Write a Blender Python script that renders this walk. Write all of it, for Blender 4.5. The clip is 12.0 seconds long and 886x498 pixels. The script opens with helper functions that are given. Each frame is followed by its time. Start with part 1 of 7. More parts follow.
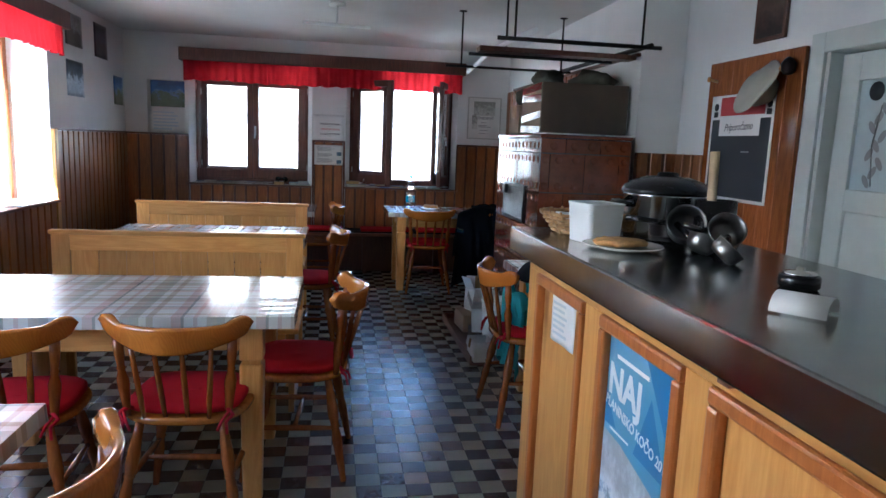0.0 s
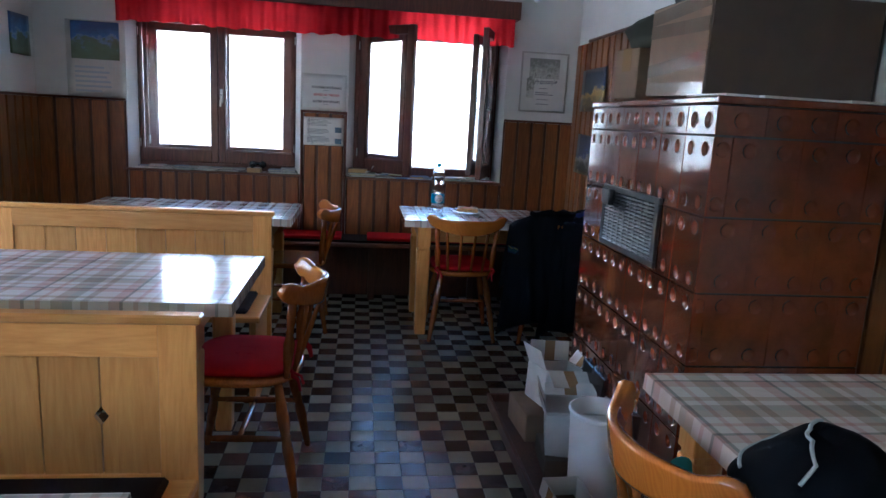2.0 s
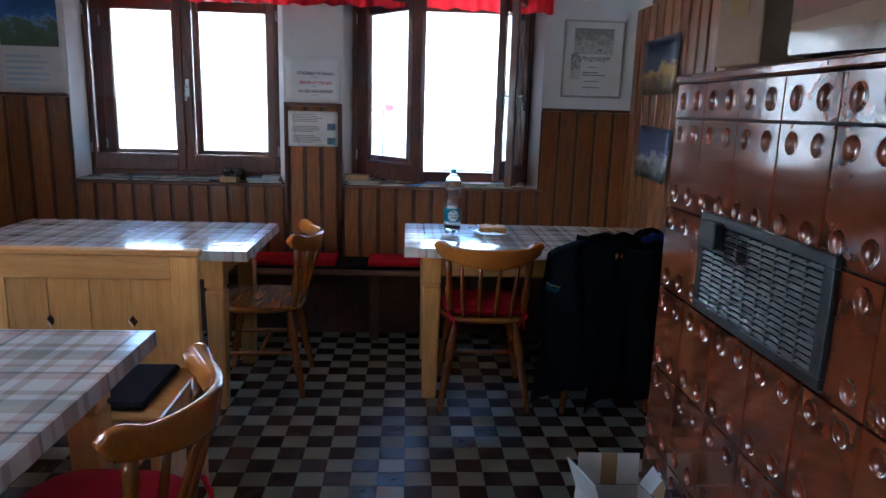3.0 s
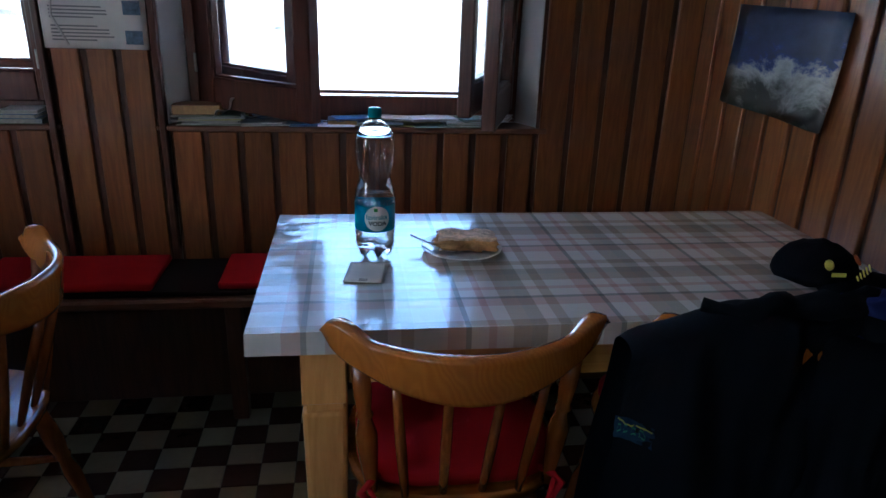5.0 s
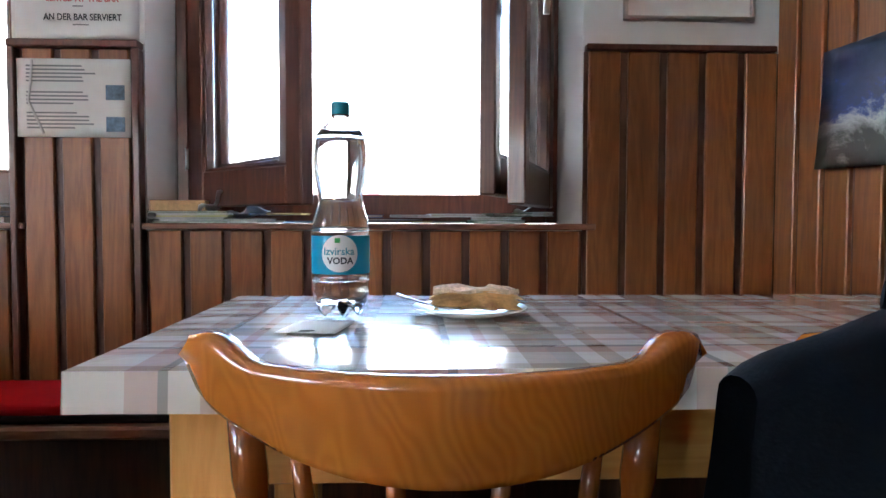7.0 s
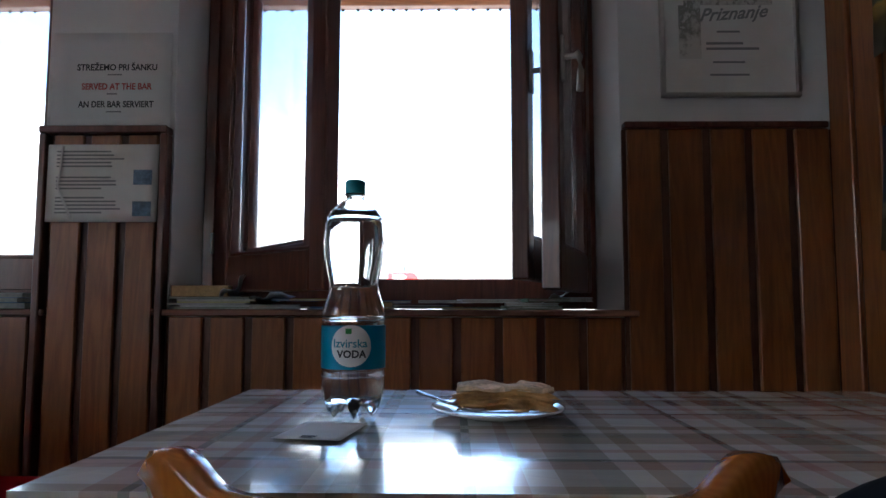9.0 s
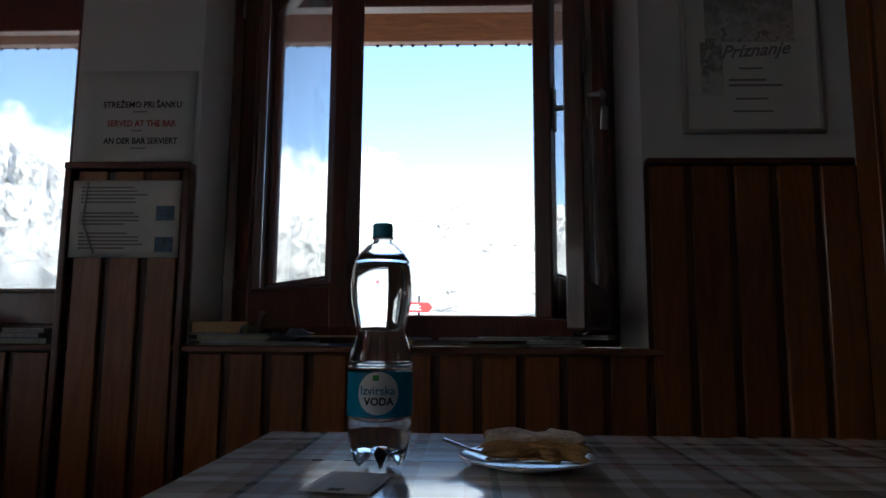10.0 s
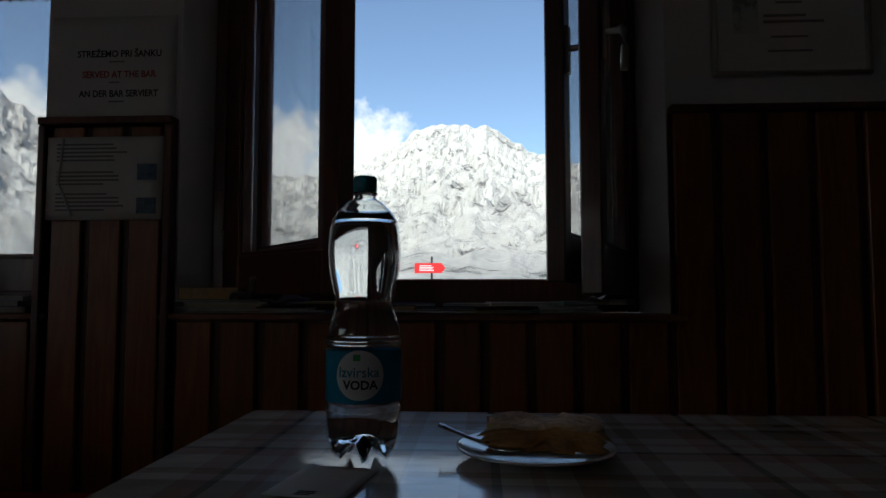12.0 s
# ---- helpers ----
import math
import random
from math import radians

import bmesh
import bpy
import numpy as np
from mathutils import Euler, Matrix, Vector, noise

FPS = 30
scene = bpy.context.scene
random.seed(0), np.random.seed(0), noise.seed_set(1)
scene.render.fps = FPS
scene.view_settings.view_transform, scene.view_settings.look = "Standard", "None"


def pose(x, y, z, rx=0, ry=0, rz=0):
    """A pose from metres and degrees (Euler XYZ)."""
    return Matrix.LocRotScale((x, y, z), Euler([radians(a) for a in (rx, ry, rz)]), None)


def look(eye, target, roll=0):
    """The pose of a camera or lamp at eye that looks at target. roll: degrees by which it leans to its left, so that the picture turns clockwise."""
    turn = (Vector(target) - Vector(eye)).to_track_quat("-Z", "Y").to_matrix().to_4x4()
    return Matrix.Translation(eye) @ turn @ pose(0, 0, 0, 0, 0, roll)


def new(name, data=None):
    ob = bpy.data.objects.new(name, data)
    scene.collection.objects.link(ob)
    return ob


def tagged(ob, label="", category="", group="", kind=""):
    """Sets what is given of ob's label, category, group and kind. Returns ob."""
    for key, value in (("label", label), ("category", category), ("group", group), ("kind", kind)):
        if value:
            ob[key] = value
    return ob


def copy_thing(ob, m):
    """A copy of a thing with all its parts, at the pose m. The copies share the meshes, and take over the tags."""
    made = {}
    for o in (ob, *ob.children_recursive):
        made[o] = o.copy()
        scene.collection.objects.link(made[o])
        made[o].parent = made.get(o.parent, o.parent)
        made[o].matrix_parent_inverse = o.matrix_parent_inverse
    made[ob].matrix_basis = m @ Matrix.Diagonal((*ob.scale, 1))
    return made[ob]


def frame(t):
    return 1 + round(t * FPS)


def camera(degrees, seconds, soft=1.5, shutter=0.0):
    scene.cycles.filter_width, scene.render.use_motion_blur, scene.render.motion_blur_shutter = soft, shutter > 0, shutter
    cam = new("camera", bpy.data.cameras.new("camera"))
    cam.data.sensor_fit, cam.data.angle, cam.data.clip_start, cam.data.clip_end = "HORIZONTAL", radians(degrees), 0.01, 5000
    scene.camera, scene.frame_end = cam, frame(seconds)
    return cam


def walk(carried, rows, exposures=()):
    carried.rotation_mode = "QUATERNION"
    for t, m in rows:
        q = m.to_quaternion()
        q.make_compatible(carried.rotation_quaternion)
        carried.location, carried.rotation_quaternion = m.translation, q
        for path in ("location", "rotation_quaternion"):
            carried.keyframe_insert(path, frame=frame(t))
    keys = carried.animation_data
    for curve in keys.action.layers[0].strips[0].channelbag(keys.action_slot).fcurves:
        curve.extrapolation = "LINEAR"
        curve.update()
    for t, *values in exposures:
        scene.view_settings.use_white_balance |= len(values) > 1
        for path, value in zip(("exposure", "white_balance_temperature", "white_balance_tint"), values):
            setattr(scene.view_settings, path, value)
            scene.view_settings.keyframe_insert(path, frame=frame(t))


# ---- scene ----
cam = camera(67.0, 12.0)
PATH = [
    (0, (0.874, 1.628, 1.382), (1.195, 3.578, 1.076), 2.3),
    (0.5, (0.935, 2.148, 1.402), (1.184, 4.099, 1.042), 1.4),
    (1, (0.95, 2.689, 1.398), (1.258, 4.63, 1.028), 2.4),
    (1.5, (1.048, 3.249, 1.365), (1.208, 5.208, 0.994), -0.1),
    (2, (1.085, 3.732, 1.362), (1.337, 5.679, 0.985), 3.1),
    (2.5, (1.213, 4.256, 1.366), (1.464, 6.197, 0.955), 3.0),
    (2.7, (1.283, 4.482, 1.367), (1.397, 6.437, 0.962), 1.7),
    (4.3, (1.473, 6.206, 1.324), (1.604, 8.149, 0.871), 1.9),
    (4.5, (1.473, 6.382, 1.329), (1.646, 8.306, 0.813), 2.1),
    (5, (1.546, 6.735, 1.288), (1.822, 8.592, 0.6), 2.0),
    (5.5, (1.693, 7.015, 1.222), (1.884, 8.816, 0.373), 2.1),
    (6, (1.702, 7.098, 1.06), (1.831, 8.975, 0.382), 0.0),
    (6.5, (1.706, 7.096, 0.904), (1.823, 9.073, 0.625), 0.1),
    (8.5, (1.739, 7.209, 0.898), (1.725, 9.207, 0.983), -0.6),
    (9, (1.74, 7.214, 0.907), (1.709, 9.206, 1.073), 0.1),
    (9.5, (1.728, 7.214, 0.92), (1.641, 9.202, 1.123), 0.4),
    (10, (1.719, 7.224, 0.93), (1.648, 9.207, 1.18), 0.4),
    (10.5, (1.712, 7.225, 0.934), (1.63, 9.208, 1.186), 0.5),
    (11, (1.704, 7.232, 0.945), (1.636, 9.218, 1.176), -0.2),
    (11.5, (1.714, 7.267, 0.944), (1.644, 9.255, 1.141), -0.9),
    (12, (1.739, 7.363, 0.943), (1.626, 9.355, 1.075), -0.0),
]
walk(cam, [(t, look(eye, target, roll)) for t, eye, target, roll in PATH],
     exposures=[(0, 4.66, 5550, 4), (0.5, 4.6, 5500, 4), (1.0, 4.7, 5350, 4), (2.5, 4.7, 5350, 4), (4.5, 3.72, 5400, 3), (5.0, 4.05, 5350, 3), (5.5, 4.72, 6050, 4), (6.0, 5.42, 6500, 4), (6.5, 5.75, 6200, 4), (8.5, 4.3, 6100, 5), (9.0, 3.65, 6000, 5), (9.5, 2.6, 6000, 3), (10.0, 2.2, 6100, 3), (10.5, 1.8, 6200, 3), (11.0, 1.3, 6300, 3), (12, 0.72, 6400, 3)])

# ---- world and light ----
world = bpy.data.worlds.new("world")
scene.world = world
world.use_nodes = True
wn = world.node_tree
sky = wn.nodes.new("ShaderNodeTexSky")
sky.sky_type, sky.sun_disc = "NISHITA", False
sky.sun_elevation, sky.sun_rotation, sky.altitude = radians(48), radians(200), 2000
tcw = wn.nodes.new("ShaderNodeTexCoord")
spw = wn.nodes.new("ShaderNodeSeparateXYZ")
wn.links.new(tcw.outputs["Generated"], spw.inputs[0])
nzw = wn.nodes.new("ShaderNodeTexNoise")
nzw.inputs["Scale"].default_value, nzw.inputs["Detail"].default_value, nzw.inputs["Roughness"].default_value = 11.0, 8.0, 0.6
wn.links.new(tcw.outputs["Generated"], nzw.inputs["Vector"])


def wmap(sock, a, b, c, d):
    r = wn.nodes.new("ShaderNodeMapRange")
    for k, v in zip(("From Min", "From Max", "To Min", "To Max"), (a, b, c, d)):
        r.inputs[k].default_value = v
    wn.links.new(sock, r.inputs["Value"])
    return r.outputs[0]


def wadd(a, b):
    r = wn.nodes.new("ShaderNodeMath")
    wn.links.new(a, r.inputs[0])
    wn.links.new(b, r.inputs[1])
    return r.outputs[0]


cloud = wmap(wadd(wadd(nzw.outputs["Fac"], wmap(spw.outputs["Z"], 0.22, 0.335, 0.5, 0.0)), wmap(spw.outputs["X"], -0.13, -0.03, 0.32, 0.0)), 1.10, 1.24, 0.0, 1.0)
mixw = wn.nodes.new("ShaderNodeMix")
mixw.data_type = "RGBA"
mixw.inputs[7].default_value = (6.0, 6.1, 6.3, 1)
wn.links.new(cloud, mixw.inputs[0])
wn.links.new(sky.outputs[0], mixw.inputs[6])
wn.links.new(mixw.outputs[2], wn.nodes["Background"].inputs[0])
wn.nodes["Background"].inputs[1].default_value = 0.12
SUN_DIR = Vector((-0.25, -0.62, 0.74))
sun = new("sun", bpy.data.lights.new("sun", "SUN"))
sun.data.energy, sun.data.angle, sun.data.color = 4.0, radians(0.5), (1.0, 0.96, 0.9)
sun.matrix_world = look(SUN_DIR * 30, (0, 0, 0))

# fill lamps added in the two west window openings to boost the sky light
for y0, y1, watts in ((5.95, 7.10, 0.06), (1.95, 3.7, 0.42)):
    ar = new("window_fill", bpy.data.lights.new("window_fill", "AREA"))
    ar.data.shape, ar.data.size, ar.data.size_y = "RECTANGLE", y1 - y0, 1.1
    ar.data.energy, ar.data.color = watts, (0.93, 0.97, 1.0)
    ar.matrix_world = look((-1.57, (y0 + y1) / 2, 1.48), (0, (y0 + y1) / 2, 1.38))

# ---- helpers for building ----
FARY, LEFTX, RIGHTX, RIGHT2, STEPY, BACKY, CEIL = 9.0, -1.25, 2.755, 3.045, 5.70, -0.8, 2.40


def mat(name, color, rough=0.5, metal=0.0, spec=0.5, coat=0.0):
    m = bpy.data.materials.new(name)
    m.use_nodes = True
    b = m.node_tree.nodes["Principled BSDF"]
    b.inputs["Base Color"].default_value = (*color, 1)
    b.inputs["Roughness"].default_value = rough
    b.inputs["Metallic"].default_value = metal
    b.inputs["Specular IOR Level"].default_value = spec
    b.inputs["Coat Weight"].default_value = coat
    b.inputs["Coat Roughness"].default_value = 0.08
    return m


def N(m, kind, **values):
    n = m.node_tree.nodes.new(kind)
    for key, value in values.items():
        n.inputs[key.replace("_", " ")].default_value = value
    return n


def L(m, a, b):
    m.node_tree.links.new(a, b)


def ramp(m, fac, stops):
    r = m.node_tree.nodes.new("ShaderNodeValToRGB")
    while len(r.color_ramp.elements) < len(stops):
        r.color_ramp.elements.new(0.5)
    for e, (p, c) in zip(r.color_ramp.elements, stops):
        e.position, e.color = p, (*c, 1)
    L(m, fac, r.inputs["Fac"])
    return r.outputs["Color"]


def bsdf(m):
    return m.node_tree.nodes["Principled BSDF"]


def bump(m, height, strength=0.3, distance=0.002):
    b = N(m, "ShaderNodeBump", Strength=strength, Distance=distance)
    L(m, height, b.inputs["Height"])
    L(m, b.outputs["Normal"], bsdf(m).inputs["Normal"])


def coords(m, scale=(1, 1, 1), rand=True):
    """Object coordinates, shifted by a random of the object."""
    tc = m.node_tree.nodes.new("ShaderNodeTexCoord")
    mp = N(m, "ShaderNodeMapping", Scale=scale)
    L(m, tc.outputs["Object"], mp.inputs["Vector"])
    if rand:
        oi = m.node_tree.nodes.new("ShaderNodeObjectInfo")
        mu = m.node_tree.nodes.new("ShaderNodeVectorMath")
        mu.operation = "SCALE"
        cb = m.node_tree.nodes.new("ShaderNodeCombineXYZ")
        for i in range(3):
            L(m, oi.outputs["Random"], cb.inputs[i])
        L(m, cb.outputs[0], mu.inputs[0])
        mu.inputs["Scale"].default_value = 17.0
        L(m, mu.outputs[0], mp.inputs["Location"])
    return mp.outputs["Vector"]


def wood(name, dark, light, axis="z", rough=0.45, coat=0.15, ring=14.0, knots=True):
    """Planed wood with grain along one axis, knots, and slow variation."""
    m = mat(name, light, rough, coat=coat)
    s = {"x": (0.9, 9, 9), "y": (9, 0.9, 9), "z": (9, 9, 0.9)}[axis]
    v = coords(m, s)
    n1 = N(m, "ShaderNodeTexNoise", Scale=ring / 9, Detail=3.0, Roughness=0.5, Distortion=0.6)
    L(m, v, n1.inputs["Vector"])
    mul = m.node_tree.nodes.new("ShaderNodeMath")
    mul.operation = "MULTIPLY"
    mul.inputs[1].default_value = 7.0
    L(m, n1.outputs["Fac"], mul.inputs[0])
    fr = m.node_tree.nodes.new("ShaderNodeMath")
    fr.operation = "PINGPONG"
    fr.inputs[1].default_value = 0.5
    L(m, mul.outputs[0], fr.inputs[0])
    n2 = N(m, "ShaderNodeTexNoise", Scale=9.0, Detail=4.0, Roughness=0.7)
    L(m, v, n2.inputs["Vector"])
    mix = m.node_tree.nodes.new("ShaderNodeMath")
    mix.operation = "MULTIPLY_ADD"
    mix.inputs[1].default_value = 0.45
    L(m, fr.outputs[0], mix.inputs[0])
    half = m.node_tree.nodes.new("ShaderNodeMath")
    half.operation = "MULTIPLY"
    half.inputs[1].default_value = 0.8
    L(m, n2.outputs["Fac"], half.inputs[0])
    L(m, half.outputs[0], mix.inputs[2])
    col = ramp(m, mix.outputs[0], [(0.25, light), (0.75, dark)])
    if knots:
        vk = N(m, "ShaderNodeTexVoronoi", Scale=0.55)
        L(m, v, vk.inputs["Vector"])
        kr = ramp(m, vk.outputs["Distance"], [(0.0, (0.25, 0.16, 0.1)), (0.09, (0.6, 0.5, 0.4)), (0.15, (1, 1, 1))])
        mm = m.node_tree.nodes.new("ShaderNodeMix")
        mm.data_type, mm.blend_type = "RGBA", "MULTIPLY"
        mm.inputs[0].default_value = 1.0
        L(m, col, mm.inputs[6])
        L(m, kr, mm.inputs[7])
        col = mm.outputs[2]
    oi = m.node_tree.nodes.new("ShaderNodeObjectInfo")
    hs = N(m, "ShaderNodeHueSaturation")
    mr = m.node_tree.nodes.new("ShaderNodeMapRange")
    mr.inputs["To Min"].default_value, mr.inputs["To Max"].default_value = 0.78, 1.2
    L(m, oi.outputs["Random"], mr.inputs["Value"])
    L(m, mr.outputs[0], hs.inputs["Value"])
    L(m, col, hs.inputs["Color"])
    L(m, hs.outputs[0], bsdf(m).inputs["Base Color"])
    bump(m, mix.outputs[0], 0.25, 0.0008)
    return m


def box(bm, x0, x1, y0, y1, z0, z1, bevel=0.0, seg=1):
    vs = [bm.verts.new((x, y, z)) for x in (x0, x1) for y in (y0, y1) for z in (z0, z1)]
    fs = [bm.faces.new([vs[i] for i in f]) for f in ((0, 1, 3, 2), (4, 6, 7, 5), (0, 4, 5, 1), (2, 3, 7, 6), (0, 2, 6, 4), (1, 5, 7, 3))]
    if bevel:
        bmesh.ops.bevel(bm, geom=list({e for f in fs for e in f.edges}), offset=bevel, segments=seg, affect="EDGES", profile=0.5)
    return vs


def boxm(bm, sx, sy, sz, m, bevel=0.0):
    """A box of that size centred on the pose m."""
    t = bmesh.new()
    box(t, -sx / 2, sx / 2, -sy / 2, sy / 2, -sz / 2, sz / 2, bevel)
    merge(bm, t, m)


def merge(bm, t, m=Matrix()):
    t.transform(m)
    tmp = bpy.data.meshes.new("tmp")
    t.to_mesh(tmp)
    t.free()
    bm.from_mesh(tmp)
    bpy.data.meshes.remove(tmp)


def lathe(bm, profile, seg=20, m=Matrix(), caps=True):
    """A turned body from (radius, height) pairs."""
    t = bmesh.new()
    rings = []
    for r, z in profile:
        rings.append([t.verts.new((r * math.cos(2 * math.pi * i / seg), r * math.sin(2 * math.pi * i / seg), z)) for i in range(seg)])
    for a, b in zip(rings, rings[1:]):
        for i in range(seg):
            t.faces.new((a[i], a[(i + 1) % seg], b[(i + 1) % seg], b[i]))
    if caps:
        t.faces.new(rings[0][::-1])
        t.faces.new(rings[-1])
    for f in t.faces:
        f.smooth = True
    merge(bm, t, m)


def between(a, b):
    """Pose that takes z from a to b, unit length kept."""
    a, b = Vector(a), Vector(b)
    return Matrix.Translation(a) @ (b - a).to_track_quat("Z", "Y").to_matrix().to_4x4()


def rod(bm, a, b, r0, r1=None, seg=10, swell=0.0):
    r1 = r0 if r1 is None else r1
    ln = (Vector(b) - Vector(a)).length
    pr = [(r0 + (r1 - r0) * k / 6 + swell * math.sin(math.pi * k / 6), ln * k / 6) for k in range(7)]
    lathe(bm, pr, seg, between(a, b))


def tube(bm, pts, r, seg=8):
    """A bent round bar through points."""
    pts = [Vector(p) for p in pts]
    rings = []
    for i, p in enumerate(pts):
        d = (pts[min(i + 1, len(pts) - 1)] - pts[max(i - 1, 0)]).normalized()
        q = d.to_track_quat("Z", "Y").to_matrix()
        rr = r[i] if isinstance(r, (list, tuple)) else r
        rings.append([bm.verts.new(p + q @ Vector((rr * math.cos(2 * math.pi * k / seg), rr * math.sin(2 * math.pi * k / seg), 0))) for k in range(seg)])
    for a, b in zip(rings, rings[1:]):
        for k in range(seg):
            f = bm.faces.new((a[k], a[(k + 1) % seg], b[(k + 1) % seg], b[k]))
            f.smooth = True
    bm.faces.new(rings[0][::-1])
    bm.faces.new(rings[-1])


def part(name, bm, material, parent=None, label="", pose_m=None, kind=""):
    me = bpy.data.meshes.new(name)
    bmesh.ops.recalc_face_normals(bm, faces=bm.faces)
    bm.to_mesh(me)
    bm.free()
    mats = material if isinstance(material, (list, tuple)) else [material]
    for mm in mats:
        me.materials.append(mm)
    ob = new(name, me)
    if parent:
        ob.parent = parent
    if pose_m is not None:
        ob.matrix_basis = pose_m
    return tagged(ob, label, kind=kind)


def thing(name, label, category, group="", m=Matrix()):
    ob = new(name)
    ob.empty_display_size = 0.1
    ob.matrix_basis = m
    return tagged(ob, label, category, group)


def one(name, bm, material, label, category, m=Matrix(), group=""):
    return tagged(part(name, bm, material, None, label, m), "", category, group)


def piece(name, mesh, parent, m, kind=""):
    ob = new(name, mesh)
    ob.parent = parent
    ob.matrix_basis = m
    return ob


def meshof(name, bm, material):
    me = bpy.data.meshes.new(name)
    bmesh.ops.recalc_face_normals(bm, faces=bm.faces)
    bm.to_mesh(me)
    bm.free()
    me.materials.append(material)
    return me


# ---- materials ----
def plaster_mat(name, color):
    m = mat(name, color, 0.85, spec=0.2)
    v = coords(m, rand=False)
    n = N(m, "ShaderNodeTexNoise", Scale=1.6, Detail=5.0, Roughness=0.6)
    L(m, v, n.inputs["Vector"])
    c = ramp(m, n.outputs["Fac"], [(0.3, tuple(k * 0.88 for k in color)), (0.7, color)])
    L(m, c, bsdf(m).inputs["Base Color"])
    n2 = N(m, "ShaderNodeTexNoise", Scale=55.0, Detail=4.0, Roughness=0.6)
    L(m, v, n2.inputs["Vector"])
    bump(m, n2.outputs["Fac"], 0.25, 0.003)
    return m


PLASTER = plaster_mat("plaster", (0.78, 0.79, 0.79))
CEILING = plaster_mat("ceiling_paint", (0.68, 0.68, 0.66))
PINE = wood("varnished_pine", (0.60, 0.26, 0.058), (0.75, 0.388, 0.115), "z", 0.35, 0.3)
PINEX = wood("varnished_pine_along", (0.60, 0.26, 0.058), (0.75, 0.388, 0.115), "x", 0.35, 0.3)
PINEY = wood("varnished_pine_across", (0.60, 0.26, 0.058), (0.75, 0.388, 0.115), "y", 0.35, 0.3)
CHAIRW = wood("orange_varnished_wood", (0.27, 0.078, 0.012), (0.48, 0.16, 0.022), "x", 0.25, 0.5, knots=False)
CHAIRZ = wood("orange_turned_wood", (0.19, 0.05, 0.01), (0.31, 0.09, 0.016), "z", 0.25, 0.5, knots=False)
WAINS = wood("red_brown_boards", (0.18, 0.06, 0.018), (0.32, 0.115, 0.033), "z", 0.33, 0.22)
BATTEN = wood("dark_battens", (0.06, 0.022, 0.014), (0.12, 0.045, 0.025), "z", 0.45, 0.1, knots=False)
WINWOOD = wood("dark_window_wood", (0.07, 0.022, 0.014), (0.15, 0.05, 0.03), "z", 0.35, 0.25, knots=False)
SILLW = wood("sill_wood", (0.12, 0.05, 0.03), (0.25, 0.11, 0.06), "x", 0.45, 0.15, knots=False)
TRIMW = wood("orange_stained_moulding", (0.42, 0.12, 0.025), (0.6, 0.2, 0.05), "z", 0.3, 0.4, knots=False)
BOARDW = wood("red_brown_varnished_planks", (0.2, 0.055, 0.016), (0.36, 0.11, 0.03), "z", 0.25, 0.45, knots=False)

def flat(name, color, rough=0.6, scale=30.0, vary=0.15, coat=0.0, metal=0.0, bumpd=0.0):
    """A plain surface with a slight mottling and dirt."""
    m = mat(name, color, rough, metal, coat=coat)
    v = coords(m)
    n = N(m, "ShaderNodeTexNoise", Scale=scale, Detail=5.0, Roughness=0.65)
    L(m, v, n.inputs["Vector"])
    c = ramp(m, n.outputs["Fac"], [(0.3, tuple(k * (1 - vary) for k in color)), (0.7, tuple(min(1, k * (1 + vary)) for k in color))])
    L(m, c, bsdf(m).inputs["Base Color"])
    r = m.node_tree.nodes.new("ShaderNodeMapRange")
    r.inputs["To Min"].default_value, r.inputs["To Max"].default_value = rough * 0.8, min(1.0, rough * 1.3)
    L(m, n.outputs["Fac"], r.inputs["Value"])
    L(m, r.outputs[0], bsdf(m).inputs["Roughness"])
    if bumpd:
        bump(m, n.outputs["Fac"], 0.5, bumpd)
    return m


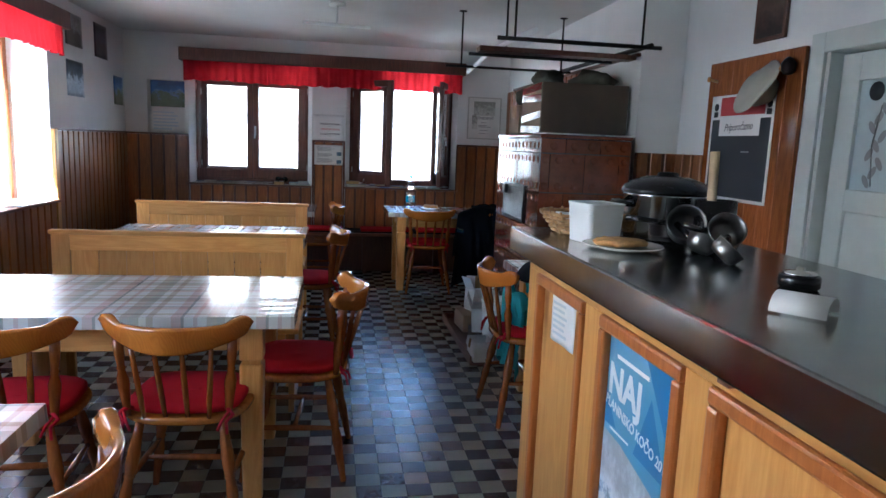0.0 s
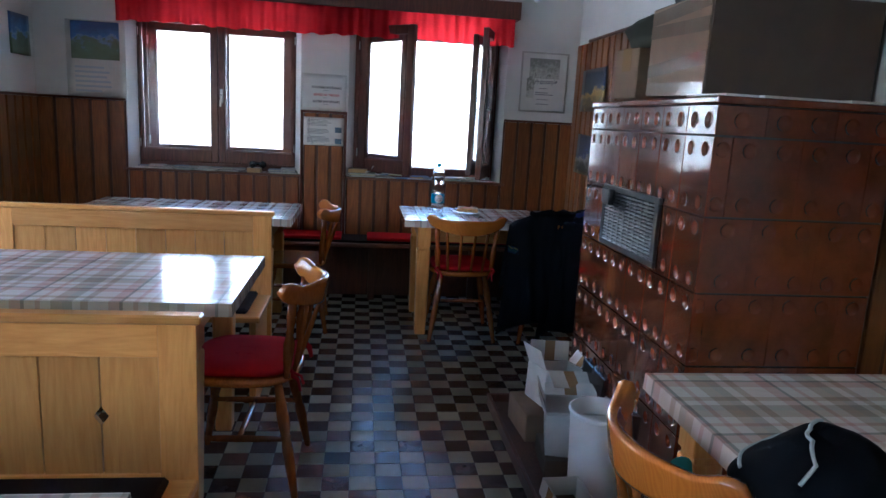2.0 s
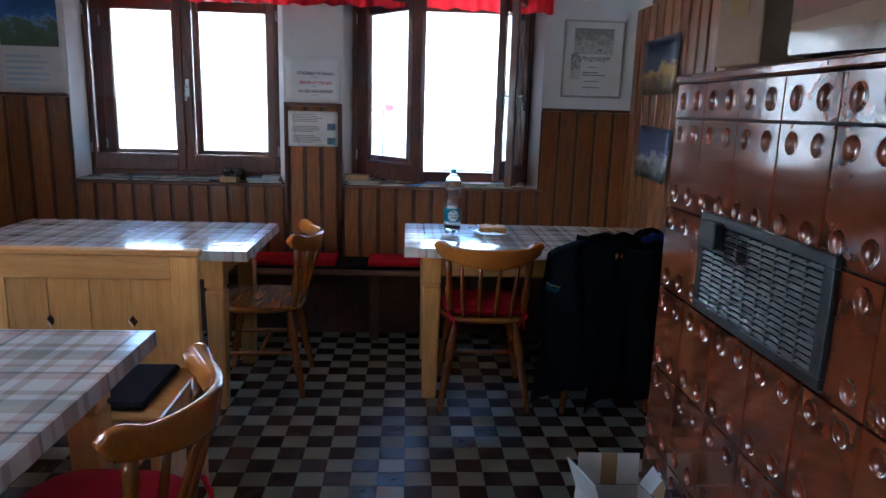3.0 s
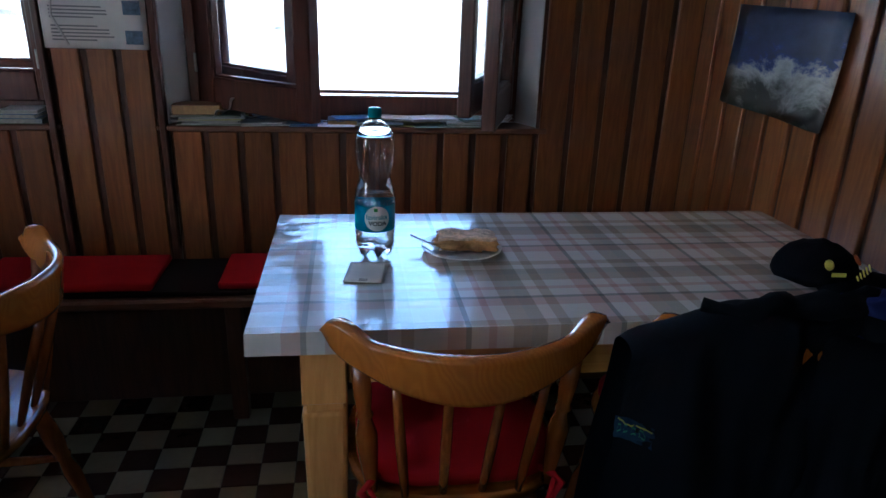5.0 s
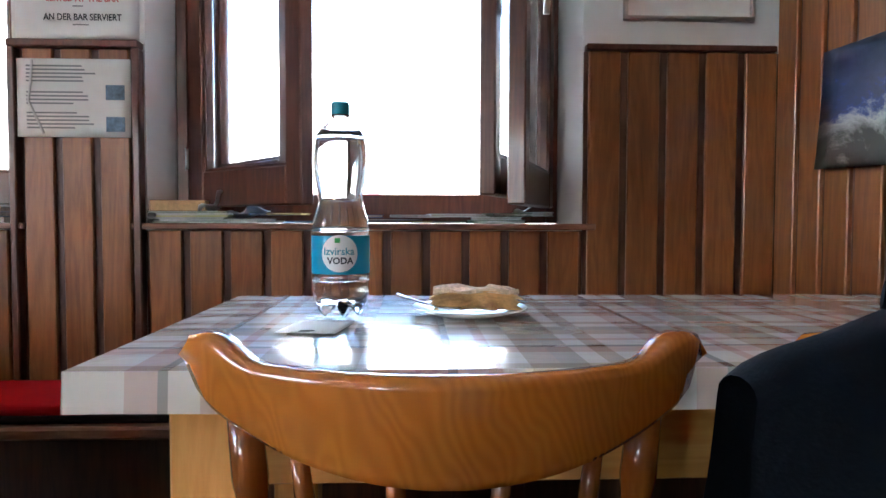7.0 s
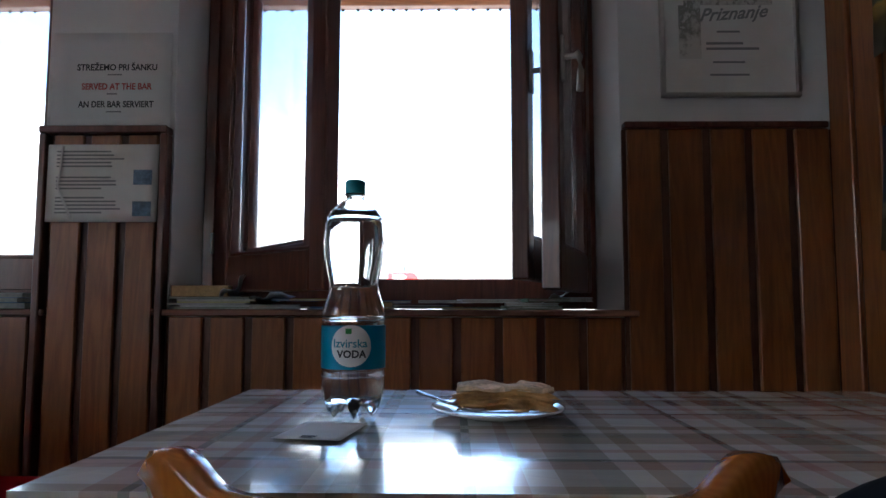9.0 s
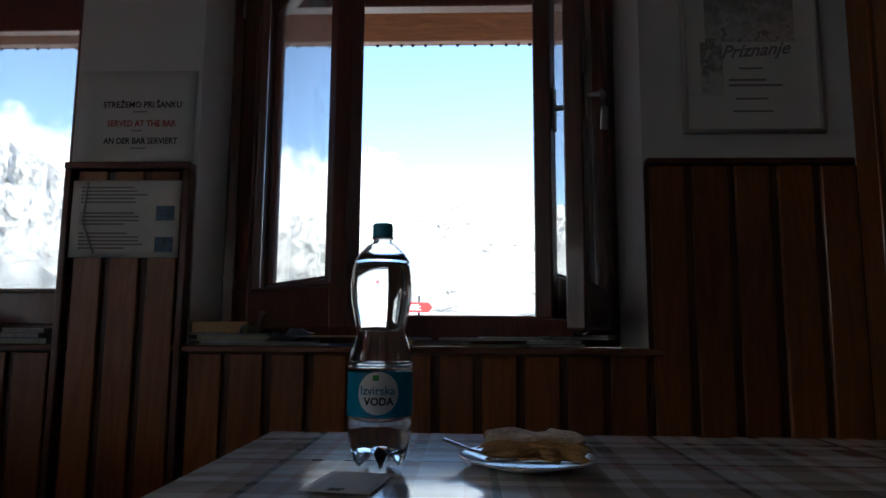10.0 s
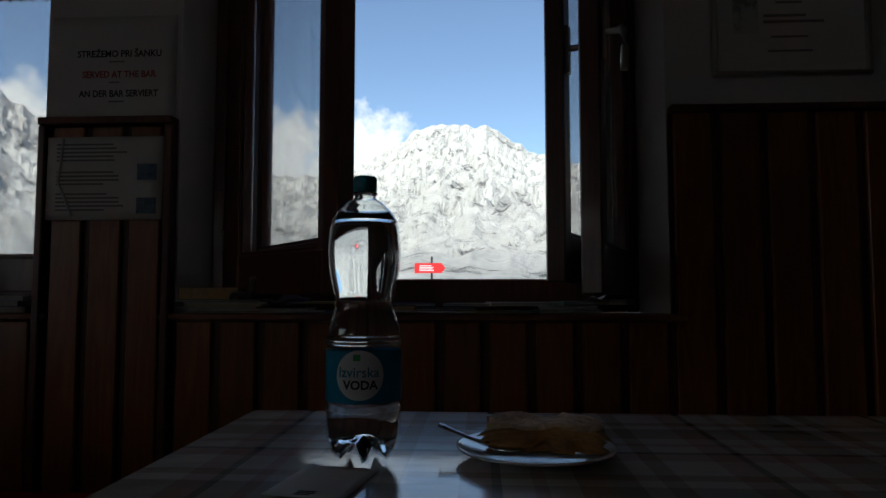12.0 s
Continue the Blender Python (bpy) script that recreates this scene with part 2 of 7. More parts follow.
def plaid_mat():
    """Checked plastic cloth: stripes both ways over cream, under a clear glossy film with creases."""
    m = mat("checked_plastic_cloth", (0.6, 0.57, 0.5), 0.22, coat=0.6)
    tc = m.node_tree.nodes.new("ShaderNodeTexCoord")
    sep = m.node_tree.nodes.new("ShaderNodeSeparateXYZ")
    L(m, tc.outputs["Object"], sep.inputs[0])
    W, G, B, P, D = (1, 1, 1), (0.67, 0.68, 0.65), (0.76, 0.71, 0.65), (0.88, 0.74, 0.72), (0.52, 0.54, 0.54)
    cols = []
    for axis, off in (("X", 0.62), ("Y", 0.35)):
        mo = m.node_tree.nodes.new("ShaderNodeMath")
        mo.operation = "MULTIPLY_ADD"
        mo.inputs[1].default_value, mo.inputs[2].default_value = 1 / 0.29, 10 + off
        L(m, sep.outputs[axis], mo.inputs[0])
        fr = m.node_tree.nodes.new("ShaderNodeMath")
        fr.operation = "FRACT"
        L(m, mo.outputs[0], fr.inputs[0])
        c = m.node_tree.nodes.new("ShaderNodeValToRGB")
        c.color_ramp.interpolation = "CONSTANT"
        stops = [(0.0, G), (0.10, W), (0.18, B), (0.26, W), (0.465, P), (0.58, D), (0.615, W), (0.725, P), (0.775, W), (0.88, B)]
        while len(c.color_ramp.elements) < len(stops):
            c.color_ramp.elements.new(0.5)
        for e, (p, k) in zip(c.color_ramp.elements, stops):
            e.position, e.color = p, (*k, 1)
        L(m, fr.outputs[0], c.inputs["Fac"])
        cols.append(c.outputs["Color"])
    a = m.node_tree.nodes.new("ShaderNodeMix")
    a.data_type, a.blend_type = "RGBA", "MULTIPLY"
    a.inputs[0].default_value = 1.0
    L(m, cols[0], a.inputs[6])
    L(m, cols[1], a.inputs[7])
    b = m.node_tree.nodes.new("ShaderNodeMix")
    b.data_type, b.blend_type = "RGBA", "MULTIPLY"
    b.inputs[0].default_value = 1.0
    b.inputs[7].default_value = (0.72, 0.70, 0.65, 1)
    L(m, a.outputs[2], b.inputs[6])
    L(m, b.outputs[2], bsdf(m).inputs["Base Color"])
    v = coords(m, (3, 9, 3))
    n = N(m, "ShaderNodeTexNoise", Scale=2.0, Detail=3.0, Roughness=0.5, Distortion=1.2)
    L(m, v, n.inputs["Vector"])
    bump(m, n.outputs["Fac"], 0.35, 0.004)
    return m


def cloth_mat(name, color, scale=220.0, trans=0.0):
    m = mat(name, color, 0.95, spec=0.12)
    v = coords(m)
    n = N(m, "ShaderNodeTexNoise", Scale=4.0, Detail=3.0)
    L(m, v, n.inputs["Vector"])
    c = ramp(m, n.outputs["Fac"], [(0.3, tuple(k * 0.75 for k in color)), (0.7, color)])
    L(m, c, bsdf(m).inputs["Base Color"])
    w = N(m, "ShaderNodeTexNoise", Scale=scale, Detail=2.0)
    L(m, v, w.inputs["Vector"])
    bump(m, w.outputs["Fac"], 0.3, 0.001)
    bsdf(m).inputs["Sheen Weight"].default_value = 0.0
    if trans:
        t = m.node_tree.nodes.new("ShaderNodeBsdfTranslucent")
        L(m, c, t.inputs["Color"])
        mx = m.node_tree.nodes.new("ShaderNodeMixShader")
        mx.inputs[0].default_value = trans
        L(m, bsdf(m).outputs[0], mx.inputs[1])
        L(m, t.outputs[0], mx.inputs[2])
        L(m, mx.outputs[0], m.node_tree.nodes["Material Output"].inputs["Surface"])
    return m


def tile_mat(name, a, b, rough):
    m = mat(name, a, rough)
    oi = m.node_tree.nodes.new("ShaderNodeObjectInfo")
    geo = m.node_tree.nodes.new("ShaderNodeNewGeometry")
    add = m.node_tree.nodes.new("ShaderNodeMath")
    add.operation = "ADD"
    L(m, oi.outputs["Random"], add.inputs[0])
    L(m, geo.outputs["Random Per Island"], add.inputs[1])
    fr = m.node_tree.nodes.new("ShaderNodeMath")
    fr.operation = "FRACT"
    L(m, add.outputs[0], fr.inputs[0])
    v = coords(m)
    n = N(m, "ShaderNodeTexNoise", Scale=35.0, Detail=5.0, Roughness=0.7)
    L(m, v, n.inputs["Vector"])
    mx = m.node_tree.nodes.new("ShaderNodeMath")
    mx.operation = "MULTIPLY_ADD"
    mx.inputs[1].default_value = 0.4
    L(m, fr.outputs[0], mx.inputs[0])
    h = m.node_tree.nodes.new("ShaderNodeMath")
    h.operation = "MULTIPLY"
    h.inputs[1].default_value = 0.6
    L(m, n.outputs["Fac"], h.inputs[0])
    L(m, h.outputs[0], mx.inputs[2])
    c = ramp(m, mx.outputs[0], [(0.2, a), (0.8, b)])
    L(m, c, bsdf(m).inputs["Base Color"])
    bump(m, n.outputs["Fac"], 0.2, 0.001)
    return m


def glass_mat(name, rough=0.0, tint=(1, 1, 1)):
    m = bpy.data.materials.new(name)
    m.use_nodes = True
    nt = m.node_tree
    nt.nodes.remove(nt.nodes["Principled BSDF"])
    tr = nt.nodes.new("ShaderNodeBsdfTransparent")
    tr.inputs["Color"].default_value = (*tint, 1)
    gl = nt.nodes.new("ShaderNodeBsdfGlossy")
    gl.inputs["Roughness"].default_value = 0.02
    df = nt.nodes.new("ShaderNodeBsdfDiffuse")
    df.inputs["Color"].default_value = (0.6, 0.62, 0.64, 1)
    lw = nt.nodes.new("ShaderNodeLayerWeight")
    lw.inputs["Blend"].default_value = 0.5
    pw = nt.nodes.new("ShaderNodeMath")
    pw.operation, pw.inputs[1].default_value = "POWER", 4.0
    nt.links.new(lw.outputs["Facing"], pw.inputs[0])
    fz = nt.nodes.new("ShaderNodeMath")
    fz.operation, fz.inputs[1].default_value, fz.inputs[2].default_value = "MULTIPLY_ADD", 0.7, 0.04
    nt.links.new(pw.outputs[0], fz.inputs[0])
    mx = nt.nodes.new("ShaderNodeMixShader")
    nt.links.new(fz.outputs[0], mx.inputs[0])
    nt.links.new(tr.outputs[0], mx.inputs[1])
    nt.links.new(gl.outputs[0], mx.inputs[2])
    m2 = nt.nodes.new("ShaderNodeMixShader")
    m2.inputs[0].default_value = rough
    nt.links.new(mx.outputs[0], m2.inputs[1])
    nt.links.new(df.outputs[0], m2.inputs[2])
    nt.links.new(m2.outputs[0], nt.nodes["Material Output"].inputs["Surface"])
    return m


def picture_mat(name, low, mid, high, scale=3.0, sky_c=None):
    """A blurred landscape photograph: bands of sky, hill and meadow broken by noise."""
    m = mat(name, mid, 0.3)
    tc = m.node_tree.nodes.new("ShaderNodeTexCoord")
    sep = m.node_tree.nodes.new("ShaderNodeSeparateXYZ")
    L(m, tc.outputs["Generated"], sep.inputs[0])
    n = N(m, "ShaderNodeTexNoise", Scale=scale, Detail=6.0, Roughness=0.65)
    L(m, tc.outputs["Generated"], n.inputs["Vector"])
    k = m.node_tree.nodes.new("ShaderNodeMath")
    k.operation = "MULTIPLY_ADD"
    k.inputs[1].default_value, k.inputs[2].default_value = 1.5, -0.75
    L(m, n.outputs["Fac"], k.inputs[0])
    s = m.node_tree.nodes.new("ShaderNodeMath")
    s.operation = "ADD"
    L(m, k.outputs[0], s.inputs[0])
    L(m, sep.outputs["Y"], s.inputs[1])
    c = ramp(m, s.outputs[0], [(0.1, low), (0.42, mid), (0.55, high), (0.6, sky_c or high), (0.95, tuple(v * 0.55 for v in (sky_c or high)))])
    L(m, c, bsdf(m).inputs["Base Color"])
    return m


def curly_mat(name, dark, light):
    """Varnished wood whose fine rings cross the bent rail in wavering lines."""
    m = mat(name, light, 0.24, coat=0.5)
    v = coords(m, (1, 1, 0.45))
    w = N(m, "ShaderNodeTexWave", Scale=52.0, Distortion=6.0, Detail=1.0)
    w.bands_direction = "DIAGONAL"
    wob = N(m, "ShaderNodeTexNoise", Scale=22.0, Detail=1.0)
    L(m, v, wob.inputs["Vector"])
    off = m.node_tree.nodes.new("ShaderNodeVectorMath")
    off.operation = "MULTIPLY_ADD"
    off.inputs[1].default_value = (0.045, 0.045, 0.045)
    L(m, wob.outputs["Color"], off.inputs[0])
    L(m, v, off.inputs[2])
    w.inputs["Detail Scale"].default_value = 0.35
    L(m, off.outputs[0], w.inputs["Vector"])
    n = N(m, "ShaderNodeTexNoise", Scale=7.0, Detail=3.0)
    L(m, v, n.inputs["Vector"])
    k = m.node_tree.nodes.new("ShaderNodeMath")
    k.operation = "MULTIPLY_ADD"
    k.inputs[1].default_value = 0.13
    L(m, w.outputs["Fac"], k.inputs[0])
    h = m.node_tree.nodes.new("ShaderNodeMath")
    h.operation = "MULTIPLY"
    h.inputs[1].default_value = 0.75
    L(m, n.outputs["Fac"], h.inputs[0])
    L(m, h.outputs[0], k.inputs[2])
    c = ramp(m, k.outputs[0], [(0.25, light), (0.8, dark)])
    L(m, c, bsdf(m).inputs["Base Color"])
    bump(m, n.outputs["Fac"], 0.2, 0.0006)
    return m


CREST = curly_mat("curly_varnished_wood", (0.27, 0.072, 0.01), (0.52, 0.17, 0.023))
PLAID = plaid_mat()
REDC = cloth_mat("red_cushion_cloth", (0.5, 0.012, 0.02))
CURT = cloth_mat("red_curtain_cloth", (0.78, 0.03, 0.045), trans=0.6)
NAVY = cloth_mat("navy_fleece", (0.0024, 0.0036, 0.006))
BLUEC = cloth_mat("blue_lining", (0.012, 0.018, 0.085))
TEAL = cloth_mat("teal_cloth", (0.045, 0.30, 0.33))
PADC = cloth_mat("dark_seat_pad", (0.02, 0.015, 0.016))
HATC = cloth_mat("pale_felt", (0.5, 0.49, 0.44))
TILE_L = tile_mat("pale_floor_tile", (0.18, 0.155, 0.10), (0.28, 0.245, 0.165), 0.3)
TILE_D = tile_mat("brown_floor_tile", (0.035, 0.018, 0.016), (0.075, 0.035, 0.03), 0.27)
GROUT = flat("floor_grout", (0.07, 0.06, 0.05), 0.8)
GLAZE = flat("red_brown_glaze", (0.13, 0.032, 0.013), 0.12, 7.0, 0.3, coat=1.0, bumpd=0.0002)
GLAZEJ = flat("stove_joints", (0.035, 0.014, 0.01), 0.7)
GRILLE = flat("dark_grey_metal", (0.04, 0.045, 0.05), 0.45, metal=0.6)
IRON = flat("black_iron", (0.015, 0.013, 0.013), 0.5, metal=0.5)
STEEL = flat("brushed_steel", (0.36, 0.345, 0.33), 0.17, 14.0, 0.1, metal=1.0)
CHROME = mat("polished_steel", (0.6, 0.6, 0.6), 0.12, 1.0)
BLACK = flat("black_plastic", (0.012, 0.012, 0.014), 0.25, 20.0)
WHITEP = flat("white_plastic", (0.72, 0.74, 0.74), 0.35, 8.0, 0.05)
PAPER = flat("white_paper", (0.72, 0.72, 0.7), 0.6, 10.0, 0.06)
CARDB = flat("brown_cardboard", (0.24, 0.16, 0.1), 0.75, 12.0, 0.15)
CARDD = flat("dark_cardboard", (0.09, 0.065, 0.045), 0.7, 8.0, 0.15)
CARDW = flat("white_cardboard", (0.6, 0.6, 0.58), 0.55, 12.0, 0.1)
TAPE = mat("brown_parcel_tape", (0.3, 0.2, 0.1), 0.12, coat=0.5)
CLEARF = mat("shiny_sleeve_plastic", (0.7, 0.7, 0.7), 0.06, coat=0.8)
FILM = flat("clear_tape", (0.2, 0.16, 0.115), 0.08, 9.0, 0.1, coat=1.0, bumpd=0.006)
DOORP = flat("grey_white_door_paint", (0.56, 0.6, 0.58), 0.35, 5.0, 0.06)
WICKER = flat("wicker", (0.42, 0.24, 0.1), 0.5, 60.0, 0.35)
PORC = mat("white_porcelain", (0.78, 0.77, 0.74), 0.12, coat=0.5)
PASTRY = flat("baked_pastry", (0.55, 0.3, 0.11), 0.7, 40.0, 0.4, bumpd=0.004)
SUGAR = flat("sugar_dusted_crust", (0.62, 0.45, 0.29), 0.8, 70.0, 0.5, bumpd=0.003)
INK = mat("dark_ink", (0.03, 0.035, 0.045), 0.6)
INKG = mat("grey_ink", (0.25, 0.26, 0.27), 0.6)
INKR = mat("red_ink", (0.5, 0.06, 0.06), 0.6)
INKW = mat("white_ink", (0.8, 0.8, 0.8), 0.6)
INKT = mat("teal_ink", (0.0, 0.26, 0.36), 0.4)
GREENI = mat("green_ink", (0.05, 0.4, 0.1), 0.5)
YELI = mat("yellow_ink", (0.75, 0.7, 0.1), 0.5)
SILVER = mat("silver_frame", (0.5, 0.5, 0.48), 0.3, 0.9)
GLASS = glass_mat("window_glass")
PLASTICC = glass_mat("clear_bottle_plastic", 0.02, (0.95, 0.97, 0.98))
DUSTY = glass_mat("dusty_window_glass", 0.2)
def rock_mat():
    m = mat("pale_limestone", (0.42, 0.41, 0.38), 0.9, spec=0.1)
    tc = m.node_tree.nodes.new("ShaderNodeTexCoord")
    st = N(m, "ShaderNodeMapping", Scale=(1.0, 1.0, 0.4))
    L(m, tc.outputs["Object"], st.inputs["Vector"])
    n = N(m, "ShaderNodeTexNoise", Scale=0.02, Detail=6.0, Roughness=0.6)
    L(m, tc.outputs["Object"], n.inputs["Vector"])
    n2 = N(m, "ShaderNodeTexNoise", Scale=0.13, Detail=12.0, Roughness=0.74, Distortion=0.6)
    L(m, st.outputs["Vector"], n2.inputs["Vector"])
    mx = m.node_tree.nodes.new("ShaderNodeMath")
    mx.operation = "MULTIPLY_ADD"
    mx.inputs[1].default_value = 0.68
    L(m, n2.outputs["Fac"], mx.inputs[0])
    h = m.node_tree.nodes.new("ShaderNodeMath")
    h.operation = "MULTIPLY"
    h.inputs[1].default_value = 0.32
    L(m, n.outputs["Fac"], h.inputs[0])
    L(m, h.outputs[0], mx.inputs[2])
    c = ramp(m, mx.outputs[0], [(0.385, (0.12, 0.12, 0.12)), (0.425, (0.36, 0.35, 0.33)), (0.455, (0.56, 0.55, 0.51)), (0.6, (0.68, 0.67, 0.63))])
    L(m, c, bsdf(m).inputs["Base Color"])
    b = N(m, "ShaderNodeBump", Strength=0.9, Distance=8.0)
    L(m, mx.outputs[0], b.inputs["Height"])
    L(m, b.outputs["Normal"], bsdf(m).inputs["Normal"])
    return m


ROCK = rock_mat()

# ---- the room ----
def wall(name, boxes, label=""):
    bm = bmesh.new()
    for b in boxes:
        box(bm, *b)
    return part(name, bm, PLASTER, None, label, kind="structure")


W1, W2, SILL, HEAD, TH = (-0.627, 0.623), (0.978, 2.19), 0.875, 2.08, 0.36
WL, WM = (5.90, 7.15), (1.9, 3.75)
T = 0.34
north = wall("wall_north", [(LEFTX - T, W1[0], FARY, FARY + TH, 0, CEIL), (W1[1], W2[0], FARY, FARY + TH, 0, CEIL), (W2[1], RIGHT2 + T, FARY, FARY + TH, 0, CEIL),
                            (W1[0], W1[1], FARY, FARY + TH, 0, SILL), (W1[0], W1[1], FARY, FARY + TH, HEAD, CEIL),
                            (W2[0], W2[1], FARY, FARY + TH, 0, SILL), (W2[0], W2[1], FARY, FARY + TH, HEAD, CEIL)], "white plaster wall above red-brown wainscot")
west = wall("wall_west", [(LEFTX - T, LEFTX, BACKY, WM[0], 0, CEIL), (LEFTX - T, LEFTX, WM[1], WL[0], 0, CEIL), (LEFTX - T, LEFTX, WL[1], FARY, 0, CEIL),
                          (LEFTX - T, LEFTX, WL[0], WL[1], 0, 0.83), (LEFTX - T, LEFTX, WL[0], WL[1], HEAD, CEIL),
                          (LEFTX - T, LEFTX, WM[0], WM[1], 0, 0.83), (LEFTX - T, LEFTX, WM[0], WM[1], HEAD, CEIL)], "white plaster wall above red-brown wainscot")
D0, D1, DH = 3.62, 4.42, 1.86
east = wall("wall_east", [(RIGHTX, RIGHT2 + T, STEPY, FARY, 0, CEIL), (RIGHT2, RIGHT2 + T, D1, STEPY, 0, CEIL), (RIGHT2, RIGHT2 + T, BACKY, D0, 0, CEIL),
                          (RIGHT2, RIGHT2 + T, D0, D1, DH, CEIL), (RIGHT2 + 0.2, RIGHT2 + T, D0, D1, 0, DH)], "white plaster wall with a step beside the stove")
south = wall("wall_south", [(LEFTX - T, RIGHT2 + T, BACKY - T, BACKY, 0, CEIL)], "plain white plaster wall")
bm = bmesh.new()
box(bm, LEFTX - T, RIGHT2 + T, BACKY - T, FARY + TH, CEIL, CEIL + 0.2)
part("ceiling", bm, CEILING, None, "plain white painted ceiling", kind="structure")
bm = bmesh.new()
box(bm, LEFTX - T, RIGHT2 + T, BACKY - T, FARY + TH, -0.25, -0.004)
floor = part("floor", bm, GROUT, None, "pale and brown chequered tile floor", kind="structure")

# roof overhang outside the north windows
eave = thing("roof_eave", "wooden roof overhang above the windows outside", "roof")
tagged(eave, kind="structure")
bm = bmesh.new()
box(bm, -2.2, 3.6, 9.95, 10.0, 2.17, 2.34, 0.004)
part("fascia", bm, SILLW, eave)
bm = bmesh.new()
box(bm, -2.2, 3.6, 9.37, 9.95, 2.30, 2.34)
part("soffit", bm, PINEX, eave)
bm = bmesh.new()
for i in range(90):
    lathe(bm, [(0.004, 0), (0.009, 0.008)], 6, pose(-2.1 + 0.062 * i + 0.02 * math.sin(i * 7), 9.99, 2.162))
part("drip_edge", bm, IRON, eave)


# ---- windows ----
def sash(name, parent, w, z0, z1, m, glass, handle="", fh=0.084, ff=0.06):
    """A hinged sash from its hinge at x=0 to x=w: stiles, rails and pane; fh, ff: widths of the hinge and free stiles."""
    s = new(name)
    s.parent = parent
    s.matrix_basis = m
    bm = bmesh.new()
    box(bm, 0, fh, -0.021, 0.021, z0, z1, 0.004)
    box(bm, w - ff, w, -0.021, 0.021, z0, z1, 0.004)
    box(bm, fh, w - ff, -0.02, 0.02, z0, z0 + 0.10, 0.004)
    box(bm, fh, w - ff, -0.02, 0.02, z1 - 0.065, z1, 0.004)
    for a, b in ((fh, fh + 0.008), (w - ff - 0.008, w - ff)):
        box(bm, a, b, -0.014, 0.012, z0 + 0.10, z1 - 0.065, 0.002)
    box(bm, fh + 0.008, w - ff - 0.008, -0.014, 0.012, z0 + 0.10, z0 + 0.108, 0.002)
    part("sash_frame", bm, WINWOOD, s)
    bm = bmesh.new()
    box(bm, fh + 0.002, w - ff - 0.002, -0.002, 0.002, z0 + 0.095, z1 - 0.06)
    g = part("pane", bm, glass, s)
    g.visible_shadow = False
    for z in (z0 + 0.14, z1 - 0.14):
        bm = bmesh.new()
        rod(bm, (0.004, -0.024, z - 0.03), (0.004, -0.024, z + 0.03), 0.006, seg=8)
        part("hinge", bm, SILVER, s)
    if handle:
        c = w - ff / 2
        bm = bmesh.new()
        box(bm, c - 0.011, c + 0.011, -0.028, -0.021, 1.40, 1.505, 0.003)
        rod(bm, (c, -0.028, 1.455), (c, -0.062, 1.455), 0.007, seg=8)
        if handle == "down":
            tube(bm, [(c, -0.055, 1.462), (c, -0.062, 1.45), (c, -0.064, 1.42), (c, -0.062, 1.375)], 0.008, 8)
        else:
            tube(bm, [(c, -0.055, 1.455), (c - 0.02, -0.062, 1.455), (c - 0.05, -0.063, 1.455), (c - 0.09, -0.06, 1.455)], 0.008, 8)
        part("handle", bm, SILVER, s, "grey metal window handle")
    return s


